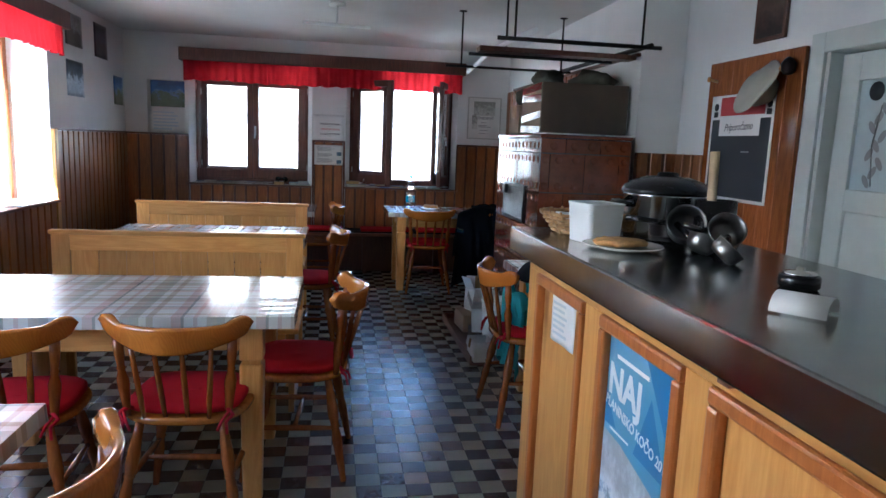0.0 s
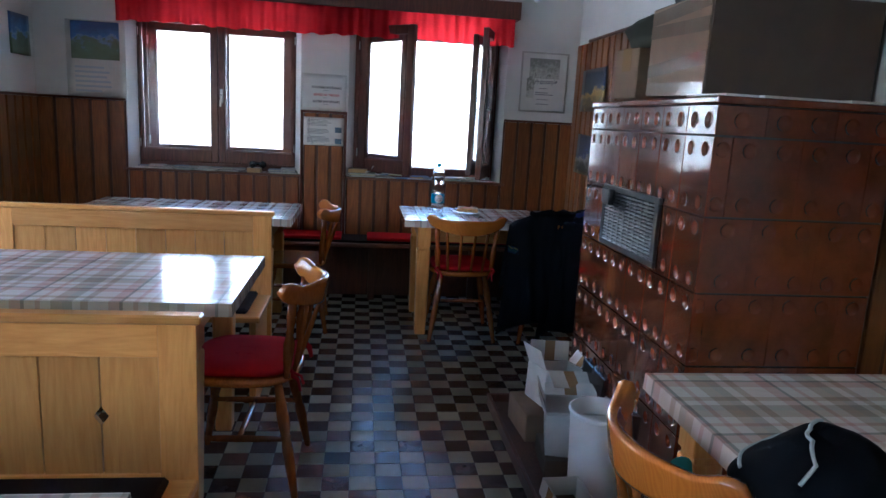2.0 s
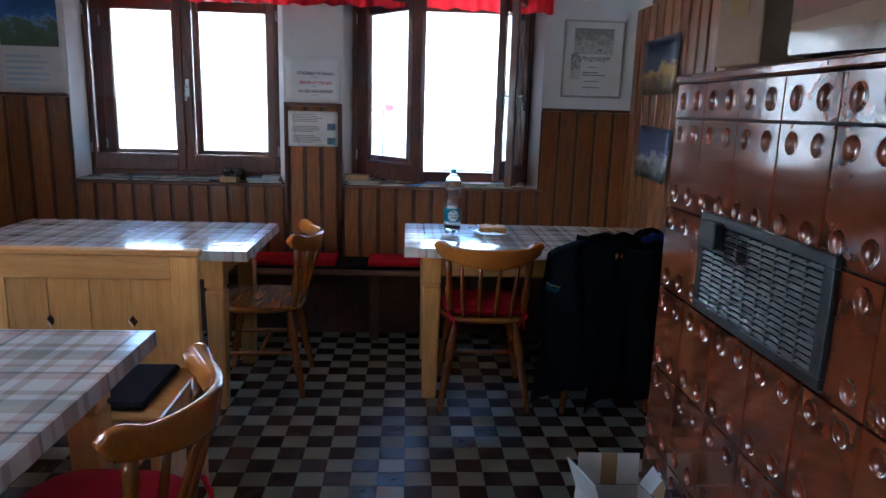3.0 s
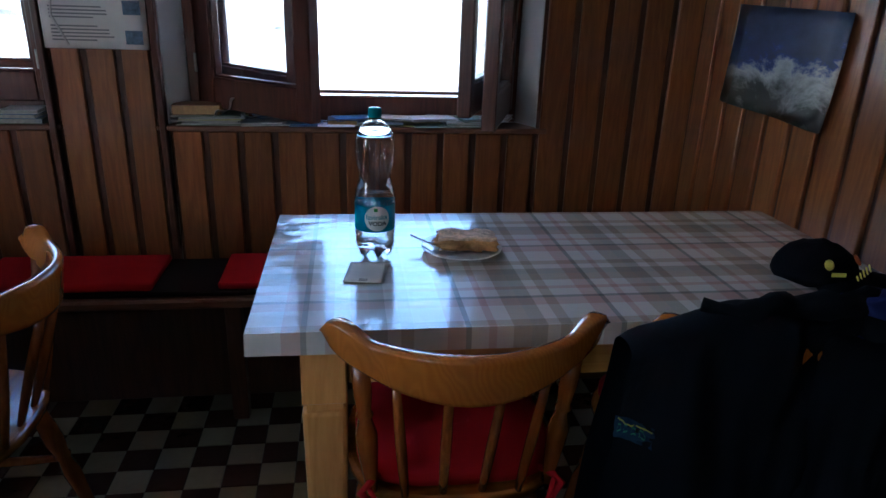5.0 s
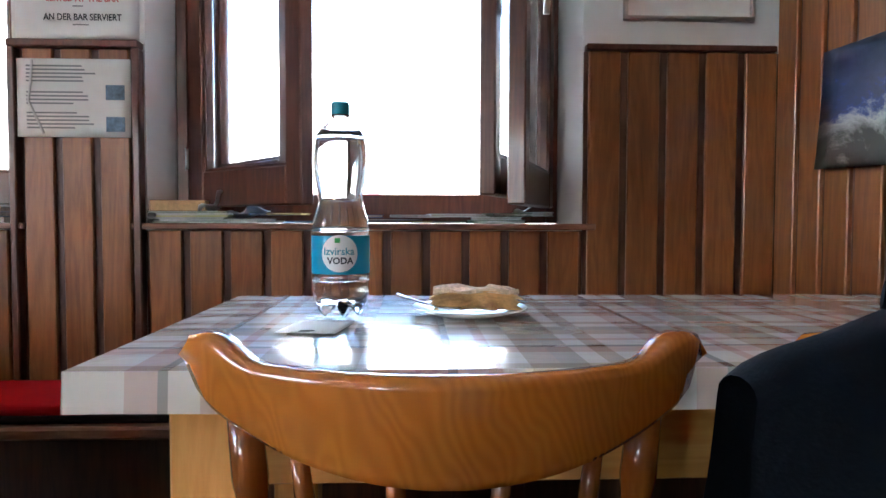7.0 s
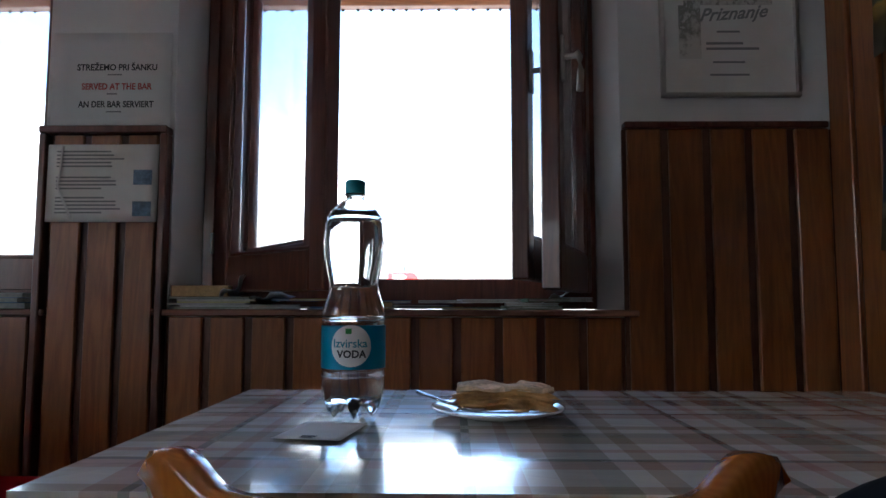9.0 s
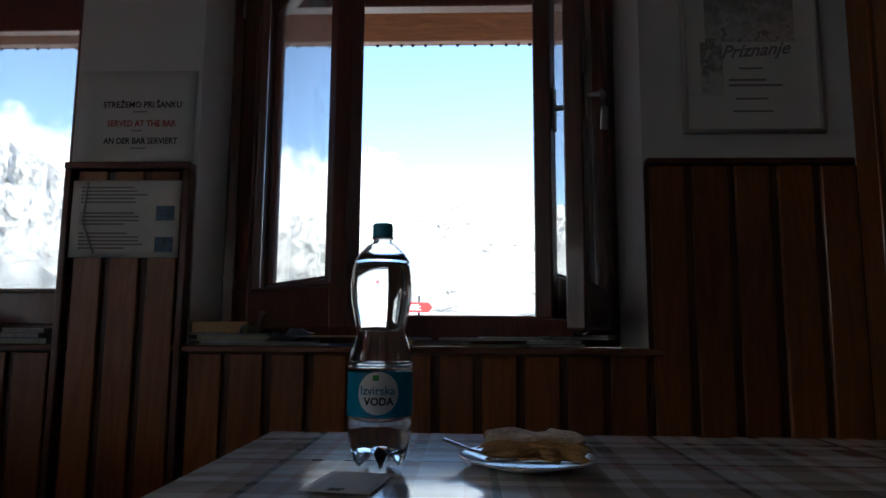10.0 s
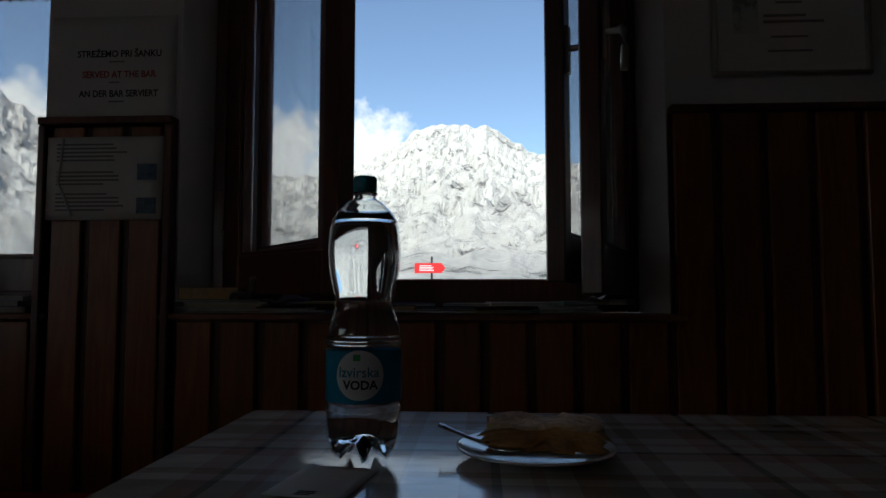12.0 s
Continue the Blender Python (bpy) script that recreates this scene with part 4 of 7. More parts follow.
def cushion_mesh():
    bm = bmesh.new()
    n, rings = 32, []
    for s, z in ((0.93, 0.451), (1.0, 0.458), (1.0, 0.472), (0.94, 0.482), (0.6, 0.488), (0.2, 0.486)):
        ring = []
        for i in range(n):
            a = 2 * math.pi * i / n
            cx, cy = math.cos(a), math.sin(a)
            e = 0.55
            ring.append(bm.verts.new((0.195 * s * abs(cx) ** e * (1 if cx > 0 else -1), 0.185 * s * abs(cy) ** e * (1 if cy > 0 else -1) + 0.005, z + 0.003 * noise.noise((cx * 2, cy * 2, s * 3)))))
        rings.append(ring)
    for a, b in zip(rings, rings[1:]):
        for k in range(n):
            bm.faces.new((a[k], a[(k + 1) % n], b[(k + 1) % n], b[k])).smooth = True
    bm.faces.new(rings[0][::-1])
    bm.faces.new(rings[-1])
    return bm


def build_cushion():
    c = thing("chair_cushion", "square red cushion tied to a chair seat", "cushion", "chair cushions")
    part("pad", cushion_mesh(), REDC, c)
    for s in (-1, 1):
        bm = bmesh.new()
        tube(bm, [(s * 0.15, -0.15, 0.468), (s * 0.17, -0.185, 0.475), (s * 0.185, -0.19, 0.46), (s * 0.165, -0.205, 0.44), (s * 0.17, -0.215, 0.40)], [0.006, 0.007, 0.008, 0.006, 0.005], 6)
        tube(bm, [(s * 0.17, -0.19, 0.468), (s * 0.155, -0.215, 0.45), (s * 0.14, -0.222, 0.415)], 0.005, 6)
        part("tie", bm, REDC, c)
    return c


# seat centre, and the way it faces (0: towards the north wall, 90: towards the west)
CHAIRS = [(1.747, 7.905, -1, "facing the table by the window"), (2.30, 7.90, 3, "with dark jackets over its back"), (0.685, 8.03, 92, "at the table end by the window"),
          (0.69, 6.17, 88, "at the end of the middle table"), (0.735, 4.45, 86, "at the end of the checked table"), (0.375, 4.05, -4, "with a red seat cushion facing the table"),
          (-0.19, 4.02, 3, "with a red seat cushion facing the table"), (0.19, 2.90, 80, "at the end of the near table"), (1.89, 4.91, -88, "with a teal cloth over its back")]
first, cush = build_chair(), build_cushion()
chair_m = []
for i, (x, y, r, words) in enumerate(CHAIRS):
    m = pose(x, y, 0, 0, 0, r)
    chair_m.append(m)
    if i == 0:
        first.matrix_basis, cush.matrix_basis = m, m
        ch = first
    else:
        ch = copy_thing(first, m)
        if i != 2:
            copy_thing(cush, m)
    ch["label"] = "orange-varnished spindle-back chair " + words

# ---- tiled stove ----
SX, SY0, SY1 = 2.112, 5.612, 6.685
stove = thing("tiled_stove", "glazed red-brown tiled stove with dimpled tiles", "stove")
bm = bmesh.new()
box(bm, SX + 0.012, 2.70, SY0 + 0.012, SY1, 0.0, 1.45)
part("core", bm, GLAZEJ, stove)
bm = bmesh.new()
box(bm, SX - 0.008, 2.705, SY0 - 0.008, SY1 + 0.005, 1.452, 1.476, 0.006, 2)
part("cornice", bm, GLAZE, stove)


def stove_tile(w, h, cols, rows, r):
    """A glazed tile in the xz plane facing -y, with round cups pressed into it."""
    bm = bmesh.new()
    n = 12
    g = 0.0015
    cw, chh = (w - 2 * g) / cols, (h - 2 * g) / rows
    cell_n = n // 4
    for c in range(cols):
        for q in range(rows):
            cx, cz = -w / 2 + g + cw * (c + 0.5), -h / 2 + g + chh * (q + 0.5)
            if rows == 2:
                cz += (0.022 if q else -0.022)
            per = []
            zc = -h / 2 + g + chh * (q + 0.5)
            for k in range(n):
                a = 2 * math.pi * (k + 0.5) / n
                u, v = math.cos(a), math.sin(a)
                s = 1 / max(abs(u), abs(v))
                if k % 3 == 1:
                    per.append((cx + cw / 2 * u * s, zc + chh / 2 * v * s))
                else:
                    per.append((cx + cw / 2 * (1 if u > 0 else -1) * (1 if abs(u) > abs(v) else 1), zc + chh / 2 * (1 if v > 0 else -1)))
            rings = []
            rings.append([bm.verts.new((px, 0, pz)) for px, pz in per])
            for rr, dd in ((r, 0.0), (r * 0.92, 0.003), (r * 0.6, 0.0065), (r * 0.25, 0.008)):
                rings.append([bm.verts.new((cx + rr * math.cos(2 * math.pi * (k + 0.5) / n), dd, cz + rr * math.sin(2 * math.pi * (k + 0.5) / n))) for k in range(n)])
            for a, b in zip(rings, rings[1:]):
                for k in range(n):
                    vs = (a[k], a[(k + 1) % n], b[(k + 1) % n], b[k])
                    f = bm.faces.new(vs)
                    f.smooth = b is not rings[1]
            bm.faces.new(rings[-1]).smooth = True
    bmesh.ops.remove_doubles(bm, verts=bm.verts, dist=0.0003)
    bmesh.ops.dissolve_degenerate(bm, dist=0.0002, edges=bm.edges)
    edge = [e for e in bm.edges if e.is_boundary]
    ret = bmesh.ops.extrude_edge_only(bm, edges=edge)
    for v in ret["geom"]:
        if isinstance(v, bmesh.types.BMVert):
            v.co.y += 0.012
            v.co.x *= 1 + 0.004 / w
            v.co.z *= 1 + 0.004 / h
    return bm


COURSES = [(1.362, 1.45, 1), (1.12, 1.358, 2), (0.884, 1.116, 2), (0.648, 0.880, 2), (0.412, 0.644, 2), (0.176, 0.408, 2), (0.0, 0.172, 1)]
tw = (SY1 - SY0) / 6
cache = {}


def tile_me(w, h, cols, rows):
    key = (round(w, 3), round(h, 3), cols, rows)
    if key not in cache:
        cache[key] = meshof("stove_tile", stove_tile(w, h, cols, rows, 0.024 if rows == 2 else 0.026), GLAZE)
    return cache[key]


random.seed(11)
for r, (z0, z1, rows) in enumerate(COURSES):
    h, zc = z1 - z0, (z0 + z1) / 2
    for i in range(6):
        j = [random.uniform(-0.35, 0.35) for _ in range(2)]
        piece("stove_tile", tile_me(tw - 0.002, h, 2, rows), stove, pose(SX, SY0 + tw * (i + 0.5), zc, 0, 0, -90) @ pose(0, 0, 0, j[0], 0, j[1]))
    widths = [0.156, 0.225, 0.206] if r % 2 == 0 else [0.058, 0.225, 0.225, 0.079] if r == 1 else [0.037, 0.225, 0.225, 0.1]
    x = SX + 0.002
    for w in widths:
        j = [random.uniform(-0.35, 0.35) for _ in range(2)]
        piece("stove_tile", tile_me(w - 0.002, h, 1 if w < 0.18 else 2, rows), stove, pose(x + w / 2, SY0, zc, 0, 0, 0) @ pose(0, 0, 0, j[0], 0, j[1]))
        x += w - 0.001
gr = new("grille")
gr.parent = stove
gy0, gy1, gz0, gz1 = 5.895, 6.425, 0.895, 1.14
bm = bmesh.new()
gx = SX - 0.012
for a, b, c, d in ((gy0, gy1, gz1 - 0.022, gz1), (gy0, gy1, gz0, gz0 + 0.022), (gy0, gy0 + 0.03, gz0 + 0.022, gz1 - 0.022), (gy1 - 0.03, gy1, gz0 + 0.022, gz1 - 0.022)):
    box(bm, gx - 0.004, gx + 0.01, a, b, c, d, 0.002)
for k in range(1, 9):
    yy = gy0 + 0.03 + (gy1 - gy0 - 0.06) * k / 9
    box(bm, gx - 0.002, gx + 0.006, yy - 0.004, yy + 0.004, gz0 + 0.02, gz1 - 0.02)
part("grille_frame", bm, GRILLE, gr, "dark metal grille frame")
bm = bmesh.new()
box(bm, gx + 0.006, gx + 0.009, gy0 + 0.01, gy1 - 0.01, gz0 + 0.01, gz1 - 0.01)
part("backing", bm, BLACK, gr)
for k in range(15):
    bm = bmesh.new()
    boxm(bm, 0.003, gy1 - gy0 - 0.06, 0.009, pose(gx, (gy0 + gy1) / 2, gz0 + 0.03 + k * 0.0132, 0, 35, 0))
    part("slat", bm, GRILLE, gr)
bm = bmesh.new()
box(bm, gx - 0.03, gx - 0.004, gy1 - 0.13, gy1 - 0.05, gz1 - 0.075, gz1 - 0.012, 0.004)
part("control_box", bm, GRILLE, gr)


# ---- things on the stove ----
def carton(name, label, size, m, mats, tape=True):
    c = thing(name, label, "box", m=m)
    w, d, h = size
    bm = bmesh.new()
    box(bm, -w / 2, w / 2, -d / 2, d / 2, 0, h, 0.004)
    part("body", bm, mats, c)
    if tape:
        bm = bmesh.new()
        box(bm, -w / 2 - 0.001, w / 2 + 0.001, -0.03, 0.03, h * 0.55, h + 0.001)
        part("tape", bm, TAPE, c)
    return c


ct = carton("carton", "large dark brown carton lying on the stove", (0.58, 0.44, 0.312), pose(2.437, 6.0, 1.49), CARDD, False)
# window-side end in paler cardboard, its light put into the colour
bm = bmesh.new()
box(bm, -0.2915, -0.2905, -0.215, 0.215, 0.004, 0.308)
part("label_side", bm, CARDB, ct, "taped end face, coloured lighter for the light falling on it")
for z, t in ((0.02, 2), (0.10, -3), (0.22, 2), (0.28, -2)):
    bm = bmesh.new()
    boxm(bm, 0.001, 0.43, 0.045, pose(-0.2925, 0, z, t, 0, 0))
    part("tape", bm, FILM, ct)
carton("carton", "small tilted cardboard carton on the stove", (0.2, 0.16, 0.2), pose(2.26, 6.50, 1.49, 0, 0, 12), CARDB)
for x, y, w, d, z, mt in ((2.40, 5.70, 0.3, 0.12, 1.477, PAPER), (2.62, 5.69, 0.2, 0.13, 1.477, CARDW), (2.2, 5.74, 0.14, 0.2, 1.477, PAPER)):
    bm = bmesh.new()
    boxm(bm, w, d, 0.007, pose(x, y, z + 0.004, 0, 0, 7))
    one("magazine", bm, mt, "thin magazine lying on the tiled stove", "magazine", group="magazines on the stove")


def lump(name, label, category, mt, size, m, seed, sub=3, rough=0.25, grp=""):
    """A soft crumpled body."""
    bm = bmesh.new()
    bmesh.ops.create_icosphere(bm, subdivisions=sub, radius=1)
    for v in bm.verts:
        p = v.co.copy()
        k = 1 + rough * noise.noise(p * 1.7 + Vector((seed, 0, 0))) + rough * 0.45 * noise.noise(p * 5 + Vector((0, seed, 0)))
        v.co = Vector((p.x * k * size[0], p.y * k * size[1], max(p.z * k, -0.55) * size[2]))
    for f in bm.faces:
        f.smooth = True
    return one(name, bm, mt, label, category, m, grp)


BAG = cloth_mat("grey_green_canvas", (0.1, 0.1, 0.08))
lump("bag", "crumpled grey-green canvas bag on the cartons", "bag", BAG, (0.13, 0.14, 0.10), pose(2.30, 6.52, 1.745), 3)
lump("bag", "dark crumpled bag on the large carton", "bag", BAG, (0.13, 0.13, 0.065), pose(2.55, 5.98, 1.84), 8, 3, 0.5)
lump("bag", "dark crumpled bag on the large carton", "bag", BAG, (0.10, 0.12, 0.07), pose(2.28, 6.1, 1.84), 5, 3, 0.5)

# ---- drying rack under the ceiling ----
rack = thing("drying_rack", "black iron drying rack hung from the ceiling above the stove", "rack")
for a, b, r in (((1.76, 5.42, 1.99), (2.74, 5.42, 1.99), 0.012), ((1.70, 6.86, 1.99), (2.7, 6.86, 1.99), 0.01), ((1.73, 6.1, 1.985), (2.72, 6.1, 1.985), 0.012), ((2.67, 5.40, 2.0), (2.64, 6.88, 2.0), 0.014)):
    bm = bmesh.new()
    rod(bm, a, b, r)
    part("bar", bm, IRON, rack)
for x, y in ((1.86, 5.42), (2.62, 5.42), (1.82, 6.86), (2.62, 6.86), (1.98, 6.1)):
    bm = bmesh.new()
    rod(bm, (x, y, 1.98), (x, y, CEIL - 0.006), 0.007)
    lathe(bm, [(0.03, 0), (0.03, 0.006)], 12, pose(x, y, CEIL - 0.007))
    part("hanger", bm, IRON, rack)
bm = bmesh.new()
box(bm, 1.72, 2.72, 5.70, 5.82, 1.955, 1.985, 0.004)
part("board", bm, BATTEN, rack, "dark wooden board")
bm = bmesh.new()
tube(bm, [(1.93, 5.25, 2.015), (1.91, 5.6, 2.025), (1.90, 6.2, 2.02), (1.93, 6.9, 2.0), (1.94, 7.2, 1.985)], 0.016, 10)
part("tube", bm, WHITEP, rack, "pale bent plastic tube")

# ---- counter ----
CX, CY1 = 1.478, 3.612
ctr = thing("bar_counter", "pine bar counter with orange-stained panel mouldings", "counter")
bm = bmesh.new()
box(bm, CX + 0.022, 1.98, -0.45, CY1 - 0.002, 0.03, 1.064)
part("body", bm, PINE, ctr)
PANELS = [(3.135, 3.515), (2.66, 3.03), (2.18, 2.575), (1.70, 2.09), (1.2, 1.6), (0.7, 1.1), (0.2, 0.6), (-0.3, 0.1)]
ZT, ZB = 1.02, 0.13
bm = bmesh.new()
box(bm, CX, CX + 0.022, -0.45, CY1, ZT, 1.064, 0.002)
box(bm, CX, CX + 0.022, -0.45, CY1, 0.03, ZB, 0.002)
part("rail", bm, PINEY, ctr)
ys = [CY1] + [v for a, b in PANELS for v in (b, a)] + [-0.45]
for k in range(0, len(ys), 2):
    bm = bmesh.new()
    box(bm, CX, CX + 0.022, ys[k + 1], ys[k], ZB, ZT, 0.002)
    part("stile", bm, PINE, ctr)
for a, b in PANELS:
    bm = bmesh.new()
    box(bm, CX + 0.012, CX + 0.021, a + 0.02, b - 0.02, ZB + 0.02, ZT - 0.02, 0.002)
    part("panel", bm, PINE, ctr)
    bm = bmesh.new()
    for p, q, r, s in ((a, b, ZT - 0.032, ZT), (a, b, ZB, ZB + 0.032), (a, a + 0.032, ZB + 0.032, ZT - 0.032), (b - 0.032, b, ZB + 0.032, ZT - 0.032)):
        box(bm, CX - 0.010, CX + 0.016, p, q, r, s, 0.007, 2)
    part("moulding", bm, TRIMW, ctr, "orange-stained panel moulding")
bm = bmesh.new()
box(bm, 1.42, 2.02, -0.48, 3.655, 1.066, 1.14, 0.005, 2)
part("worktop", bm, STEEL, ctr, "brushed steel worktop")
bm = bmesh.new()
boxm(bm, 0.03, 0.03, 0.012, pose(CX - 0.004, 2.52, 1.045))
part("knot", bm, BATTEN, ctr)


def text(body, size, m, material, parent, name="lettering", align="CENTER", stretch=1.0, bold=0.0, shear=0.0):
    cu = bpy.data.curves.new(name, "FONT")
    cu.body, cu.size, cu.align_x, cu.align_y, cu.extrude = body, size, align, "CENTER", 0.0003
    cu.resolution_u, cu.offset, cu.shear = 3, bold * size, shear
    tmp = bpy.data.objects.new("tmp", cu)
    scene.collection.objects.link(tmp)
    me = bpy.data.meshes.new_from_object(tmp.evaluated_get(bpy.context.evaluated_depsgraph_get()))
    bpy.data.objects.remove(tmp)
    bpy.data.curves.remove(cu)
    me.materials.clear()
    me.materials.append(material)
    ob = new(name, me)
    ob.parent = parent
    ob.matrix_basis = m @ Matrix.Diagonal((stretch, 1, 1, 1))
    return ob


def bars(parent, m, w, h, rows, material, seed=0, fill=0.85, name="printed_text"):
    """Unreadable print, as plain bars in the xy plane."""
    rd = random.Random(seed)
    bm = bmesh.new()
    for r in range(rows):
        y = h / 2 - h * (r + 0.5) / rows
        ln = w * fill * rd.uniform(0.6, 1.0)
        box(bm, -w * fill / 2, -w * fill / 2 + ln, y - h / rows * 0.22, y + h / rows * 0.22, 0, 0.0004)
    return part(name, bm, material, parent, pose_m=m, kind="stuff")


# face of a sheet that looks west (-x), and one that looks south (-y)
WESTF = Matrix(((0, 0, -1, 0), (-1, 0, 0, 0), (0, 1, 0, 0), (0, 0, 0, 1)))
SOUTHF = Matrix(((1, 0, 0, 0), (0, 0, -1, 0), (0, 1, 0, 0), (0, 0, 0, 1)))


def sheet(name, label, category, m, w, h, material, curl=0.0, thick=0.0012, grp="", bend=0.0):
    """A sheet in the xy plane of m, slightly wavy."""
    s = thing(name, label, category, grp, m)
    bm = bmesh.new()
    nx, ny = 8, 8
    g = [[[bm.verts.new((-w / 2 + w * i / nx, -h / 2 + h * j / ny, k * thick + curl * (1 - j / ny) ** 2 * (0.6 + 0.4 * math.sin(i * 1.1)) + bend * noise.noise((i * 0.5, j * 0.4, w * 9)))) for k in (0, 1)] for j in range(ny + 1)] for i in range(nx + 1)]
    for i in range(nx):
        for j in range(ny):
            for k in (0, 1):
                q = [g[i][j][k], g[i + 1][j][k], g[i + 1][j + 1][k], g[i][j + 1][k]]
                bm.faces.new(q if k else q[::-1]).smooth = True
    for i in range(nx):
        for j in (0, ny):
            bm.faces.new((g[i][j][0], g[i + 1][j][0], g[i + 1][j][1], g[i][j][1]))
    for j in range(ny):
        for i in (0, nx):
            bm.faces.new((g[i][j][0], g[i][j + 1][0], g[i][j + 1][1], g[i][j][1]))
    part("sheet", bm, material, s)
    return s


BLUEP = mat("pale_blue_print", (0.12, 0.33, 0.5), 0.35)
BLUED = mat("mid_blue_print", (0.04, 0.2, 0.42), 0.35)
po = sheet("poster", "pale blue printed poster on the counter front panel", "poster", Matrix.Translation((CX + 0.0105, 2.845, 0.66)) @ WESTF, 0.30, 0.66, BLUEP)
for poly in (((0.02, 0.33), (0.15, 0.33), (0.15, 0.16)), ((-0.15, 0.2), (-0.09, 0.125), (-0.15, 0.12)), ((0.0, 0.11), (0.06, 0.25), (0.14, 0.105))):
    bm = bmesh.new()
    bm.faces.new([bm.verts.new((x, y, 0.0016)) for x, y in poly])
    part("triangle", bm, BLUED, po, "darker blue triangle")
text("NAJ", 0.095, pose(-0.06, 0.225, 0.002), INKW, po, bold=0.035)
text("PLANINSKO KOČO 2019", 0.032, pose(0.0, 0.155, 0.002, 0, 0, -8), INKW, po, stretch=0.85, bold=0.02)
bars(po, pose(-0.03, 0.285, 0.002), 0.18, 0.02, 1, INKW, 2)
bars(po, pose(-0.05, 0.118, 0.002), 0.16, 0.012, 1, INKW, 3)
bm = bmesh.new()
PT = [bm.verts.new((x, y, 0.0019)) for x, y in ((-0.15, -0.33), (0.15, -0.33), (0.15, 0.05), (0.05, 0.075), (-0.06, 0.10), (-0.15, 0.105))]
bm.faces.new(PT)
part("photograph", bm, picture_mat("poster_photograph", (0.03, 0.07, 0.02), (0.05, 0.1, 0.05), (0.35, 0.45, 0.55), 4.0, (0.7, 0.74, 0.76)), po, "mountain photograph")
pa = sheet("paper", "white paper notice pinned to the counter", "paper", Matrix.Translation((CX + 0.0105, 3.31, 0.925)) @ WESTF @ pose(0, 0, 0, 0, 0, 3), 0.185, 0.135, PAPER, 0.004)
bars(pa, pose(0, 0, 0.0045), 0.17, 0.1, 6, mat("pale_blue_ink", (0.5, 0.56, 0.6), 0.6), 4)

# ---- on the counter ----
TOPZ = 1.1405
bk = thing("bread_basket", "oval woven wicker basket holding napkins", "basket", m=pose(1.60, 3.515, TOPZ))
bm = bmesh.new()
lathe(bm, [(0.075, 0.0), (0.08, 0.004)], 24)
part("base", bm, WICKER, bk)
for k in range(5):
    bm = bmesh.new()
    pts = [((0.082 + 0.009 * k + 0.004 * math.sin(12 * a + k * math.pi)) * math.cos(a), (0.082 + 0.009 * k + 0.004 * math.sin(12 * a + k * math.pi)) * math.sin(a), 0.009 + 0.0125 * k + 0.002 * math.sin(6 * a)) for a in [2 * math.pi * i / 48 for i in range(49)]]
    tube(bm, pts, 0.0058, 6)
    part("woven_strand", bm, WICKER, bk)
bm = bmesh.new()
for i in range(18):
    a = 2 * math.pi * i / 18
    rod(bm, (0.076 * math.cos(a), 0.076 * math.sin(a), 0.002), (0.126 * math.cos(a), 0.126 * math.sin(a), 0.066), 0.004, 0.004, 6)
part("stakes", bm, WICKER, bk)
for x, y, r, z in ((-0.03, 0.0, 20, 0.05), (0.035, 0.02, -35, 0.056), (0.0, -0.035, 70, 0.062)):
    bm = bmesh.new()
    box(bm, -0.045, 0.045, -0.03, 0.03, -0.006, 0.006, 0.002)
    one("napkin", bm, PAPER, "folded white paper napkin in the wicker basket", "napkin", pose(1.60 + x, 3.515 + y, TOPZ + z, 6, 5, r), "napkins")

bin_ = thing("plastic_container", "square white plastic container on the steel counter", "container", m=pose(1.572, 3.345, TOPZ, 0, 0, 13))
bm = bmesh.new()
for z0, z1, k0, k1 in ((0.0, 0.104, 0.90, 1.0),):
    v0 = [bm.verts.new((sx * 0.056 * k0, sy * 0.056 * k0, z0)) for sx, sy in ((-1, -1), (1, -1), (1, 1), (-1, 1))]
    v1 = [bm.verts.new((sx * 0.056 * k1, sy * 0.056 * k1, z1)) for sx, sy in ((-1, -1), (1, -1), (1, 1), (-1, 1))]
    v2 = [bm.verts.new((sx * 0.054 * k1, sy * 0.054 * k1, z1)) for sx, sy in ((-1, -1), (1, -1), (1, 1), (-1, 1))]
    v3 = [bm.verts.new((sx * 0.054 * k0, sy * 0.054 * k0, z0 + 0.003)) for sx, sy in ((-1, -1), (1, -1), (1, 1), (-1, 1))]
    bm.faces.new(v0[::-1])
    bm.faces.new(v3)
    for a, b in ((v0, v1), (v1, v2), (v2, v3)):
        for i in range(4):
            bm.faces.new((a[i], a[(i + 1) % 4], b[(i + 1) % 4], b[i]))
bmesh.ops.bevel(bm, geom=[e for e in bm.edges if abs(e.verts[0].co.z - e.verts[1].co.z) > 0.05], offset=0.012, segments=3, affect="EDGES", profile=0.5)
part("body", bm, WHITEP, bin_)
bm = bmesh.new()
for k, z in ((0, 0.0985), (1, 0.104), (2, 0.106), (3, 0.103)):
    o = (0.0, 0.0022, 0.0005, -0.0035)[k]
    ring = []
    for sx, sy, a0 in ((1, 1, 0), (-1, 1, 90), (-1, -1, 180), (1, -1, 270)):
        for q in (0, 30, 60, 90):
            an = radians(a0 + q)
            ring.append(bm.verts.new((sx * 0.044 + (0.012 + o) * math.cos(an), sy * 0.044 + (0.012 + o) * math.sin(an), z)))
    if k:
        for q in range(16):
            bm.faces.new((prev[q], prev[(q + 1) % 16], ring[(q + 1) % 16], ring[q])).smooth = True
    prev = ring
part("rim", bm, WHITEP, bin_)


